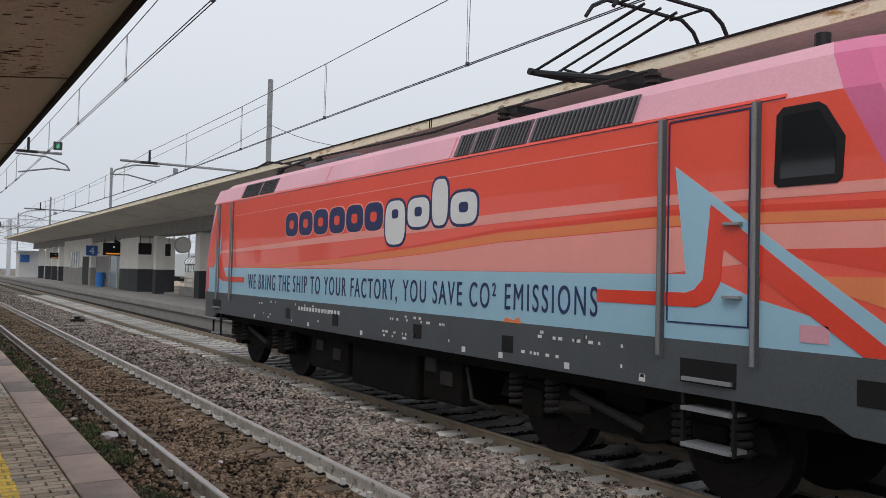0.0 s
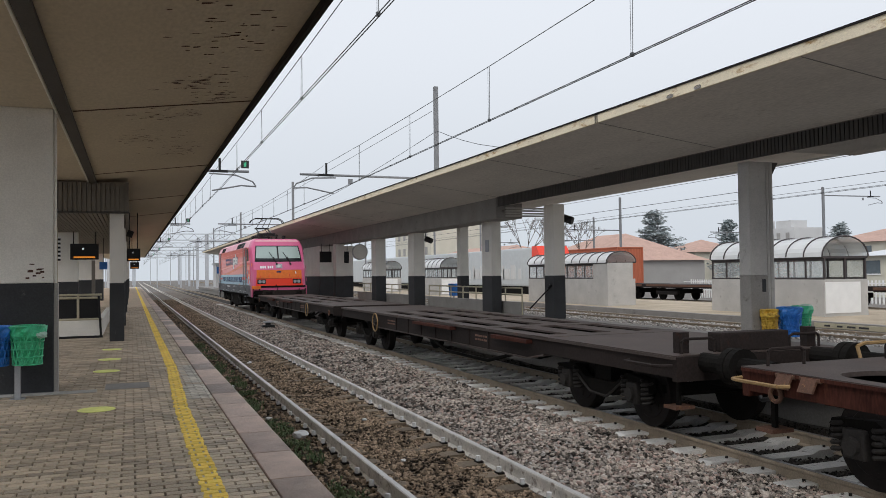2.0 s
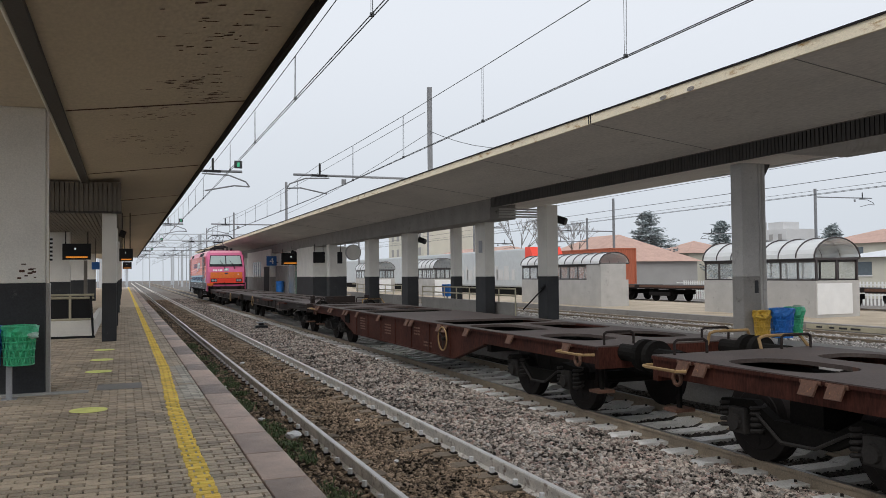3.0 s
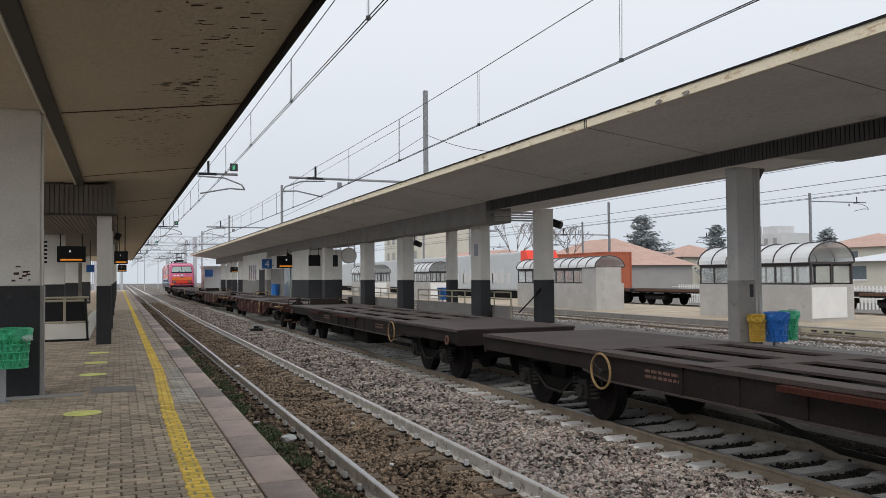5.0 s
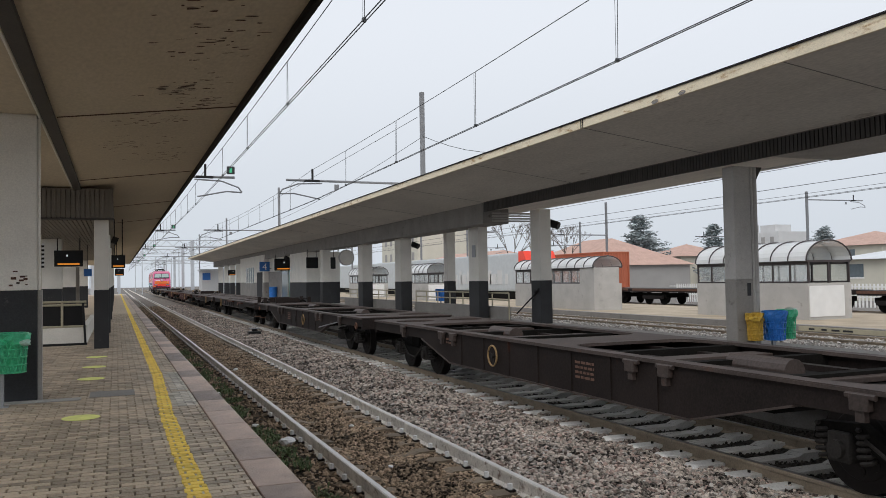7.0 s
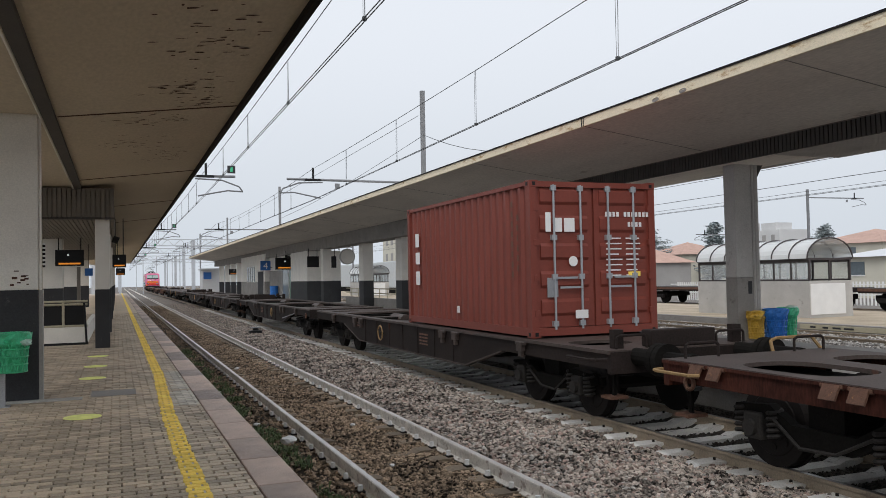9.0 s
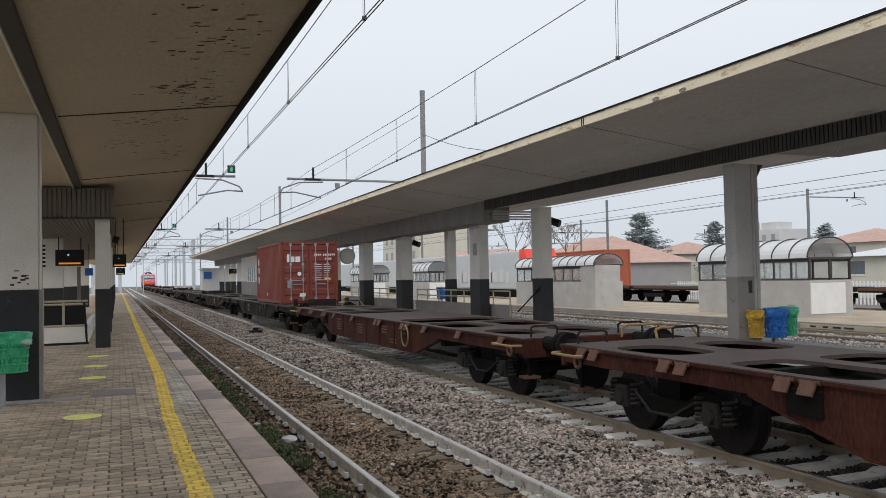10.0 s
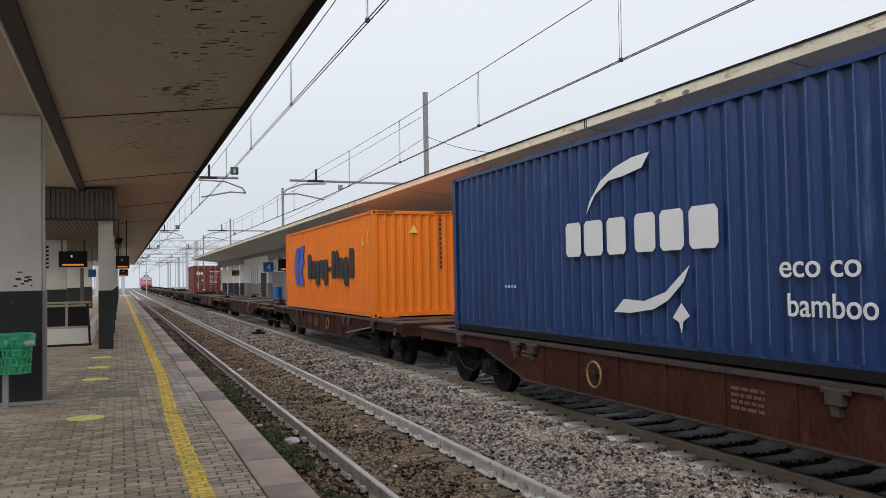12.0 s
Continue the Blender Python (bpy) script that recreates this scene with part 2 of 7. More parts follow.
    "spring": material("dusty_steel", (0.03, 0.027, 0.025), 0.75, 0.0, 0.4, 4, 40, 0.2, spec=0.25),
    "wheel": material("brown_wheel_steel", (0.016, 0.013, 0.012), 0.75, 0.0, 0.3, 5, 40, 0.1, spec=0.2),
    "tread": material("polished_tread", (0.3, 0.3, 0.3), 0.3, 0.9, 0.1),
    "wagon_brown": material("oxide_brown_paint", (0.058, 0.019, 0.013), 0.65, spec=0.14, spread=0.7, scale=1.6, fine=35, bump=0.2, stretch=(1, 1, 0.3), dirt=(0.12, 0.045, 0.024), dirt_at=0.6),
    "wagon_dark": material("sooty_brown_paint", (0.022, 0.016, 0.0145), 0.7, spec=0.2, spread=0.5, scale=1.2, fine=35, bump=0.2, dirt=(0.05, 0.02, 0.013), dirt_at=0.62),
    "wagon_deck": material("worn_deck_plate", (0.062, 0.045, 0.039), 0.6, spread=0.5, scale=1.5, fine=30, bump=0.3, dirt=(0.12, 0.055, 0.035), dirt_at=0.6),
    "flap": material("rust_bright_flap", (0.115, 0.055, 0.034), 0.75, spread=0.4, scale=8, fine=50, bump=0.2, dirt=(0.36, 0.18, 0.06), dirt_at=0.6),
    "brass": material("old_yellow_paint", (0.30, 0.19, 0.08), 0.65, spread=0.3, scale=8, fine=50),
    "stencil": material("faded_stencil", (0.16, 0.085, 0.06), 0.7, spread=0.2),
    "tex_red": material("oxide_red_container", (0.195, 0.043, 0.029), 0.48, spread=0.14, scale=1.0, fine=30, bump=0.05, dirt=(0.13, 0.035, 0.03), dirt_at=0.66),
    "org": material("orange_container_paint", (0.86, 0.205, 0.008), 0.5, spread=0.06, scale=0.7, fine=30, bump=0.03, dirt=(0.55, 0.15, 0.015), dirt_at=0.7),
    # pale upright streaks: dust, and rib highlights put into the colour
    "navy": material("navy_container_paint", (0.011, 0.038, 0.135), 0.36, spec=0.4, spread=0.35, scale=2.2, fine=30, bump=0.04, stretch=(1, 1.4, 0.1), dirt=(0.06, 0.115, 0.235), dirt_at=0.58),
    "org_blue": material("blue_lettering", (0.03, 0.09, 0.55), 0.5, spread=0.05, bump=0),
    "bar_silver": material("galvanised_bar", (0.40, 0.42, 0.45), 0.4, 0.5, 0.1),
    "rust_box": material("faded_red_container", (0.44, 0.12, 0.06), 0.7, spread=0.15, scale=0.8, fine=20),
    "far_train": material("far_grey_carriage", (0.50, 0.53, 0.55), 0.6, spread=0.1),
    "backdrop": haze("painted_mist_glow", (0.60, 0.65, 0.71), (0.765, 0.806, 0.872)),
}


# ---- mesh helpers ----
def box(bm, x0, x1, y0, y1, z0, z1, bevel=0.0):
    r = bmesh.ops.create_cube(bm, size=1, matrix=Matrix.Translation(((x0 + x1) / 2, (y0 + y1) / 2, (z0 + z1) / 2))
                              @ Matrix.Diagonal((abs(x1 - x0), abs(y1 - y0), abs(z1 - z0), 1)))
    if bevel:
        edges = list({e for v in r["verts"] for e in v.link_edges})
        bmesh.ops.bevel(bm, geom=edges, offset=bevel, segments=2, affect="EDGES", profile=0.6)
    return bm


def rod(bm, a, b, r, seg=8, r2=None):
    a, b = Vector(a), Vector(b)
    d = b - a
    m = Matrix.Translation((a + b) / 2) @ d.to_track_quat("Z", "Y").to_matrix().to_4x4()
    bmesh.ops.create_cone(bm, cap_ends=True, segments=seg, radius1=r, radius2=r if r2 is None else r2, depth=d.length, matrix=m)
    return bm


def tube(bm, pts, r, seg=6):
    for a, b in zip(pts, pts[1:]):
        rod(bm, a, b, r, seg)
    return bm


def prism(bm, poly, axis, a, b):
    """Extrude a polygon of pairs along an axis: pairs are the other two coordinates in x, y, z order."""
    def at(p, w):
        q = list(p)
        q.insert("xyz".index(axis), w)
        return q
    lo, hi = [bm.verts.new(at(p, a)) for p in poly], [bm.verts.new(at(p, b)) for p in poly]
    n = len(poly)
    for i in range(n):
        bm.faces.new((lo[i], lo[(i + 1) % n], hi[(i + 1) % n], hi[i]))
    bm.faces.new(lo[::-1])
    bm.faces.new(hi)
    return bm


def ring(bm, centre, axis, r, thick, seg=20, sides=6):
    """Torus round an axis."""
    c = Vector(centre)
    q = Vector(axis).to_track_quat("Z", "Y")
    rows = []
    for i in range(seg):
        a = 2 * math.pi * i / seg
        rows.append([bm.verts.new(c + q @ Vector(((r + thick * math.cos(s)) * math.cos(a), (r + thick * math.cos(s)) * math.sin(a), thick * math.sin(s))))
                     for s in (2 * math.pi * k / sides for k in range(sides))])
    for i in range(seg):
        for k in range(sides):
            bm.faces.new((rows[i][k], rows[(i + 1) % seg][k], rows[(i + 1) % seg][(k + 1) % sides], rows[i][(k + 1) % sides]))
    return bm


def coil(bm, centre, r, thick, height, turns=5, sides=5):
    """Upright helical spring standing on a point."""
    c, rows, n = Vector(centre), [], turns * 10
    for i in range(n + 1):
        a = 2 * math.pi * i / 10
        rows.append([bm.verts.new(c + Vector(((r + thick * math.cos(q)) * math.cos(a), (r + thick * math.cos(q)) * math.sin(a), height * i / n + thick * math.sin(q))))
                     for q in (2 * math.pi * k / sides for k in range(sides))])
    for u, v in zip(rows, rows[1:]):
        for k in range(sides):
            bm.faces.new((u[k], u[(k + 1) % sides], v[(k + 1) % sides], v[k]))
    bm.faces.new(rows[0])
    bm.faces.new(rows[-1])
    return bm


def mesh_of(name, bm, mat):
    bmesh.ops.remove_doubles(bm, verts=bm.verts, dist=1e-5)
    bmesh.ops.recalc_face_normals(bm, faces=bm.faces)
    me = bpy.data.meshes.new(name)
    bm.to_mesh(me)
    bm.free()
    me.materials.append(mat)
    return me


def part(name, bm, mat, parent=None, label=""):
    ob = new(name, mesh_of(name, bm, mat))
    if parent:
        ob.parent = parent
    return tagged(ob, label)


def thing(name, label, category, group="", at=None):
    ob = tagged(new(name), label, category, group)
    ob.empty_display_size = 0.2
    if at is not None:
        ob.matrix_basis = at
    return ob


def structure(name, bm, mat, label, category=""):
    return tagged(part(name, bm, mat), label, category or name.split("_")[0], kind="structure")


def nb():
    return bmesh.new()


def piece(name, me, parent, at):
    ob = new(name, me)
    ob.parent = parent
    ob.matrix_basis = at
    return ob


def lettering(name, text, size, mat, parent, m, squeeze=1.0, label="", align="LEFT", width=0.0, bold=0.0, spacing=1.0):
    """Built-in font turned into a thin mesh."""
    cu = bpy.data.curves.new(name, "FONT")
    cu.space_character = spacing
    cu.body, cu.size, cu.extrude, cu.align_x, cu.offset = text, size, 0.003, align, size * bold
    tmp = bpy.data.objects.new(name, cu)
    scene.collection.objects.link(tmp)
    me = bpy.data.meshes.new_from_object(tmp.evaluated_get(bpy.context.evaluated_depsgraph_get()))
    bpy.data.objects.remove(tmp)
    me.materials.clear()
    me.materials.append(mat)
    if width:
        squeeze = width / max(v.co.x for v in me.vertices)
    me.transform(m @ Matrix.Diagonal((squeeze, 1, 1, 1)))
    ob = new(name, me)
    ob.parent = parent
    return tagged(ob, label)


def loose(name, verts, faces, mat, label, category, kind="stuff", parent=None):
    me = bpy.data.meshes.new(name)
    me.from_pydata(verts, [], faces)
    me.materials.append(mat)
    ob = new(name, me)
    if parent:
        ob.parent = parent
    return tagged(ob, label, category, kind=kind)


# ---- ground and tracks ----
TRACKS = {"near": 3.27, "train": 7.48, "third": 20.4, "fourth": 32.0, "parked": 37.2}
bm = nb()
bmesh.ops.create_grid(bm, x_segments=60, y_segments=60, size=2500)
for v in bm.verts:
    v.co.z = -0.36
structure("ground", bm, M["ground"], "grey gravelly railway ground reaching the misty horizon")

FACES = [(0, 1, 2), (0, 2, 3), (0, 3, 4), (0, 4, 1), (5, 2, 1), (5, 3, 2), (5, 4, 3), (5, 1, 4)]
ICO = np.array([[0, 0, 1], [.89, 0, .45], [.28, .85, .45], [-.72, .53, .45], [-.72, -.53, .45], [.28, -.85, .45],
                [.72, .53, -.45], [-.28, .85, -.45], [-.89, 0, -.45], [-.28, -.85, -.45], [.72, -.53, -.45]])
ICO_F = [(0, 1, 2), (0, 2, 3), (0, 3, 4), (0, 4, 5), (0, 5, 1), (1, 6, 2), (2, 7, 3), (3, 8, 4), (4, 9, 5), (5, 10, 1), (2, 6, 7), (3, 7, 8), (4, 8, 9), (5, 9, 10), (1, 10, 6)]


def bed_height(x, y):
    """Top of the ballast between and beside the two front tracks."""
    z = (-0.13 if x > 4.2 else -0.19) + 0.035 * noise.noise((x * 1.3, y * 1.3, 0)) + 0.02 * noise.noise((x * 4, y * 4, 3))
    mid = max(0.0, 1 - abs(x - 5.35) / 0.75)
    dip = 0.03 if abs(x - 7.48) < 1.2 else 0.0
    dip += 0.04 if abs(x - 7.48) < 0.62 else 0.0
    return z + 0.05 * mid - dip + (0.17 if x > 14 else 0.0)


def bed(name, x0, x1, y0, y1, mat, label, step=0.2, drop=0.0):
    nx, ny = max(2, int((x1 - x0) / step)), max(2, int((y1 - y0) / (step * 2)))
    verts, faces = [], []
    for j in range(ny + 1):
        y = y0 + (y1 - y0) * j / ny
        for i in range(nx + 1):
            x = x0 + (x1 - x0) * i / nx
            verts.append((x, y, bed_height(x, y) - drop))
    for j in range(ny):
        for i in range(nx):
            a = j * (nx + 1) + i
            faces.append((a, a + 1, a + nx + 2, a + nx + 1))
    return loose(name, verts, faces, mat, label, "track bed", "structure")


bed("track_bed_near", 1.30, 4.15, -8, 85, M["bed_brown"], "rust-brown ballast bed under the near track, darkened for shade between its stones")
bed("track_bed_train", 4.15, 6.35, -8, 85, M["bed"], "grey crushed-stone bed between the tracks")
bed("track_bed_oily", 6.35, 9.25, -8, 130, M["oily"], "oily stone bed with the shade under the train in its dark colour")
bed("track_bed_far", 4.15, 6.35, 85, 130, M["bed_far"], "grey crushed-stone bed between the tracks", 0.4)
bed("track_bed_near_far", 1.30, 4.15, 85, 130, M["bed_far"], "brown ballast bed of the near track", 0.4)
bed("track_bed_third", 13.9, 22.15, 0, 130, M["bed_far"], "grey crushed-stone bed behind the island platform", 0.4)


def stones(name, count, x0, x1, y0, y1, size, mat, label, seed, avoid=()):
    rng = np.random.default_rng(seed)
    u = rng.random(count)
    y = y0 * (y1 / y0) ** u if y0 > 0 else y0 + (y1 - y0) * u
    x = x0 + (x1 - x0) * rng.random(count)
    keep = np.ones(count, bool)
    for a, b in avoid:
        keep &= ~((x > a) & (x < b))
    x, y = x[keep], y[keep]
    n = len(x)
    s = size * (0.55 + 0.75 * rng.random(n))
    v = ICO[None] * (1 + 0.95 * (rng.random((n, len(ICO), 3)) - 0.5)) * s[:, None, None] * np.stack([np.ones(n), 0.6 + 0.5 * rng.random(n), 0.5 + 0.4 * rng.random(n)], 1)[:, None]
    a = rng.random(n) * 6.283
    c, d = np.cos(a)[:, None], np.sin(a)[:, None]
    w = np.stack([v[:, :, 0] * c - v[:, :, 1] * d, v[:, :, 0] * d + v[:, :, 1] * c, v[:, :, 2]], 2)
    tilt = (rng.random(n) - 0.5)[:, None] * 1.4
    w = np.stack([w[:, :, 0], w[:, :, 1] * np.cos(tilt) - w[:, :, 2] * np.sin(tilt), w[:, :, 1] * np.sin(tilt) + w[:, :, 2] * np.cos(tilt)], 2)
    z = np.array([bed_height(p, q) for p, q in zip(x, y)]) + s * (0.65 * rng.random(n) - 0.05)
    w += np.stack([x, y, z], 1)[:, None]
    faces = (np.array(ICO_F)[None] + (np.arange(n) * len(ICO))[:, None, None]).reshape(-1, 3)
    me = bpy.data.meshes.new(name)
    me.from_pydata(w.reshape(-1, 3).tolist(), [], faces.tolist())
    me.materials.append(mat)
    return tagged(new(name, me), label, "ballast", kind="stuff")


stones("third_track_stones", 24000, 14.05, 21.95, 9.0, 60, 0.04, M["ballast_pale"], "grey crushed ballast stones of the third track", 21)
stones("ballast_reddish", 12500, 4.1, 6.64, 4.0, 85, 0.029, M["ballast_pink"], "reddish crushed ballast stones between the tracks", 13)
stones("ballast_stones", 38000, 4.07, 6.64, 4.0, 85, 0.03, M["ballast"], "beige-grey crushed ballast stones between the tracks", 3,
       [(6.66, 6.80), (8.16, 8.30)])
stones("oily_stones", 24000, 6.80, 9.1, 4.0, 60, 0.022, M["oily"], "oily ballast stones between the sleepers, the train's shade in their dark colour", 6, [(6.6, 6.86), (8.1, 8.36)])
stones("pale_stones", 2600, 4.1, 6.3, 4.0, 40, 0.028, M["ballast_pale"], "scattered pale ballast stones between the tracks", 17)
stones("track_stones", 34000, 2.575, 3.96, 5.0, 85, 0.025, M["ballast_brown"], "rust-stained ballast stones inside the near track", 4)
stones("verge_stones", 11000, 1.4, 2.475, 5.0, 85, 0.028, M["ballast_brown"], "rust-stained stones beside the platform edge", 5)

RAIL = [(-0.075, -0.172), (0.075, -0.172), (0.075, -0.16), (0.022, -0.14), (0.02, -0.048), (0.036, -0.038), (0.036, -0.006), (0.026, 0.0),
        (-0.026, 0.0), (-0.036, -0.006), (-0.036, -0.038), (-0.02, -0.048), (-0.022, -0.14), (-0.075, -0.16)]


def rails(x, y0, y1, where, lift=0.0, mat="rail", head="rail_top"):
    for side in (-0.7535, 0.7535):
        r = tagged(new("rail"), "rusty steel rail with a worn shiny head on the " + where, "rail", "rails", "structure")
        part("rail_web", prism(nb(), [(p + x + side, q + lift) for p, q in RAIL], "y", y0, y1), M[mat], r)
        part("rail_head", box(nb(), x + side - 0.027, x + side + 0.027, y0, y1, lift - 0.001, lift + 0.003), M[head], r, "polished running surface")


rails(TRACKS["near"], -12, 320, "near track", 0.0, "rail_pale", "rail_head_pale")
rails(TRACKS["train"], -12, 320, "train's track")
rails(TRACKS["third"], 0, 320, "third track", 0.15)
rails(TRACKS["fourth"], 10, 320, "far yard track", -0.05)
rails(TRACKS["parked"], 10, 320, "far yard track", -0.05)


def sleeper_mesh(half, mat, name):
    b = nb()
    prism(b, [(-half, -0.33), (half, -0.33), (half, -0.165), (half - 0.05, -0.125), (0.45, -0.125), (0.35, -0.165), (-0.35, -0.165), (-0.45, -0.125),
              (-half + 0.05, -0.125), (-half, -0.165)], "y", -0.12, 0.12)
    return mesh_of(name, b, mat)


def clip_mesh():
    b = nb()
    for sx in (-1, 1):
        box(b, sx * 0.055, sx * 0.13, -0.06, 0.06, -0.158, -0.135)
        rod(b, (sx * 0.1, 0, -0.14), (sx * 0.1, 0, -0.10), 0.018, 6)
    return mesh_of("rail_clip", b, M["wheel"])


def bolts_mesh():
    b = nb()
    for sx in (-1, 1):
        rod(b, (sx * 0.1, 0, -0.14), (sx * 0.1, 0, -0.075), 0.03, 6)
    return mesh_of("rail_clip", b, M["white"])


train_track = tagged(new("sleepers_train_track"), "pale wet concrete sleepers with steel rail clips", "sleepers", kind="structure")
near_track = tagged(new("sleepers_near_track"), "brown buried sleepers with pale bolts", "sleepers", kind="structure")
sm, so, cm, bo = sleeper_mesh(1.2, M["sleeper"], "sleeper"), sleeper_mesh(0.9, M["sleeper_old"], "sleeper"), clip_mesh(), bolts_mesh()
for i in range(110):
    y = 2 + i * 0.6
    piece("sleeper", sm, train_track, pose(TRACKS["train"], y, 0.018))
    piece("sleeper", so, near_track, pose(TRACKS["near"], y, -0.03))
    if y < 40:
        for s in (-0.7535, 0.7535):
            piece("rail_clip", cm, train_track, pose(TRACKS["train"] + s, y, 0.02))
            piece("rail_clip", cm, near_track, pose(TRACKS["near"] + s, y, 0.0))
            piece("rail_clip", bo, near_track, pose(TRACKS["near"] + s, y, 0.0))

# weeds and litter by the platform edge
rng = random.Random(8)
verts, faces = [], []
for k in range(1000):
    y0 = 5.5 * (30 / 5.5) ** rng.random()
    x0 = 1.45 + 0.75 * rng.random() ** 1.3
    if noise.noise((x0 * 2, y0 * 0.7, 9)) < -0.06:
        continue
    for j in range(rng.randint(6, 14)):
        a, h, r = rng.random() * 6.283, 0.04 + 0.07 * rng.random(), 0.04 + 0.065 * rng.random()
        cx, cy, z = x0 + rng.uniform(-.07, .07), y0 + rng.uniform(-.07, .07), bed_height(x0, y0) + 0.015
        i0 = len(verts)
        verts += [(cx, cy, z), (cx + r * .5 * math.cos(a) - .013 * math.sin(a), cy + r * .5 * math.sin(a) + .013 * math.cos(a), z + h),
                  (cx + r * math.cos(a), cy + r * math.sin(a), z + h * .8), (cx + r * .5 * math.cos(a) + .013 * math.sin(a), cy + r * .5 * math.sin(a) - .013 * math.cos(a), z + h)]
        faces.append((i0, i0 + 1, i0 + 2, i0 + 3))
loose("weeds", verts, faces, M["weed"], "low green weeds growing beside the platform edge", "weeds")


def crumpled(seed, size):
    b = nb()
    bmesh.ops.create_icosphere(b, subdivisions=2, radius=1)
    for v in b.verts:
        v.co *= 1 + 0.5 * noise.noise(v.co * 2.2 + Vector((seed, 0, 0)))
        v.co = Vector((v.co.x * size, v.co.y * size * 1.2, v.co.z * size * 0.5))
    return b


for k, (x, y, s) in enumerate([(2.26, 11.75, 0.09), (1.87, 17.2, 0.08), (1.8, 17.6, 0.07), (1.75, 20.9, 0.07), (1.8, 10.2, 0.05), (1.7, 26, 0.06), (2.05, 13.3, 0.04),
                               (3.1, 9.6, 0.025), (3.4, 12.5, 0.03), (2.9, 22, 0.05), (1.6, 8.6, 0.04), (2.1, 7.4, 0.03)]):
    s *= 1.3
    ob = part("litter", crumpled(k * 3.1, s), M["litter"])
    ob.location = (x, y, bed_height(x, y) + s * 0.3 + 0.03)
    tagged(ob, "crumpled white paper litter on the ballast", "litter", "litter on the track")
b = nb()
box(b, -0.25, 0.25, -0.2, 0.2, 0, 0.16, 0.03)
rod(b, (0, 0, 0.16), (0, 0, 0.26), 0.12, 10)
marker = part("track_marker", b, M["black"])
marker.location = (5.4, 35.0, -0.12)
tagged(marker, "squat dark track-side signal box on the ballast", "track device")
part("lid", box(nb(), -0.2, 0.2, -0.15, 0.15, 0.26, 0.3), M["steel"], marker, "pale lid")

# ---- near platform ----
PZ = 0.55
bm = nb()
box(bm, -7.0, 1.0, -12, 130, -0.36, PZ - 0.02)
platform_near = structure("platform_near", bm, M["joint"], "brick-paved station platform")
KERB = [1.012, 1.36]
km = nb()
box(km, KERB[0], KERB[1], -0.495, 0.495, PZ - 0.24, PZ + 0.004, 0.012)
km = mesh_of("kerb_stone", km, M["kerb"])
kerb = tagged(new("platform_kerb"), "worn granite kerb stones along the platform edge", "kerb", kind="structure")
for i in range(132):
    piece("kerb_stone", km, kerb, pose(0, -2 + i * 1.0, 0))
structure("platform_face", box(nb(), 1.0, 1.3, -12, 130, -0.36, PZ - 0.24), M["concrete_dim"], "stained concrete face under the platform edge")

PATCH = [(0.72, 1.0, 11.2, 12.6), (0.78, 1.0, 12.9, 15.4)]
verts, faces, pverts, pfaces, near_pieces = [], [], [], [], []
BX, BY = 0.205, 0.105


def brick_verts(x, y, dz, lx=BX - 0.009, ly=BY - 0.010):
    z0, z1 = PZ - 0.03, PZ + dz
    hx, hy, c = lx / 2, ly / 2, 0.005
    return [(x - hx, y - hy, z0), (x + hx, y - hy, z0), (x + hx, y + hy, z0), (x - hx, y + hy, z0),
            (x - hx + c, y - hy + c, z1), (x + hx - c, y - hy + c, z1), (x + hx - c, y + hy - c, z1), (x - hx + c, y + hy - c, z1)]


BRICK_F = [(4, 5, 6, 7), (0, 1, 5, 4), (1, 2, 6, 5), (2, 3, 7, 6), (3, 0, 4, 7)]


def line_x(y):
    """The yellow line's left edge wanders a little."""
    t = min(1.0, max(0.0, (y - 10.5) / 4.5))
    return 0.485 + 0.09 * t


yverts, yfaces = [], []
row = 0
y = 4.4
while y < 46:
    shift = (row % 2) * BX / 2
    x = -5.2 + shift
    while x < 1.0:
        xc = x + BX / 2
        right = min(x + BX, 1.006)
        if right - x > 0.05:
            xc, lx = (x + right) / 2, right - x - 0.009
            dz = rng.uniform(-0.002, 0.003)
            if any(a < xc < b_ and c < y < d for a, b_, c, d in PATCH):
                i0 = len(pverts)
                pverts += brick_verts(xc, y, dz + 0.002, lx)
                pfaces += [tuple(i0 + k for k in f) for f in BRICK_F]
            elif -0.9 < xc < 1.0 and 7.2 < y < 9.0 and len(near_pieces) < 300 and abs(lx - BX + 0.009) < 1e-6:
                near_pieces.append((xc, y, dz))
            elif y < 24 or row % 1 == 0:
                i0 = len(verts)
                verts += brick_verts(xc, y, dz, lx)
                faces += [tuple(i0 + k for k in f) for f in BRICK_F]
        x += BX
    if y > 4.4:
        xl = line_x(y)
        i0 = len(yverts)
        e0, e1 = xl + rng.uniform(-.012, .008), xl + 0.165 + rng.uniform(-.008, .012)
        cut = xl + (0.05 if row % 2 else 0.125)
        for u0, u1 in ((e0, cut - .006), (cut + .006, e1)):
            i0 = len(yverts)
            yverts += [(u0, y - 0.046, PZ - .01), (u1, y - 0.046, PZ - .01), (u1, y + 0.044, PZ - .01), (u0, y + 0.044, PZ - .01),
                       (u0 + .005, y - 0.041, PZ + 0.009), (u1 - .005, y - 0.041, PZ + 0.009), (u1 - .005, y + 0.039, PZ + 0.009), (u0 + .005, y + 0.039, PZ + 0.009)]
            yfaces += [tuple(i0 + k for k in f) for f in BRICK_F]
    row += 1
    y += BY
loose("paving_bricks", verts, faces, M["paver"], "brown-grey brick pavers with dark joints", "", parent=platform_near)
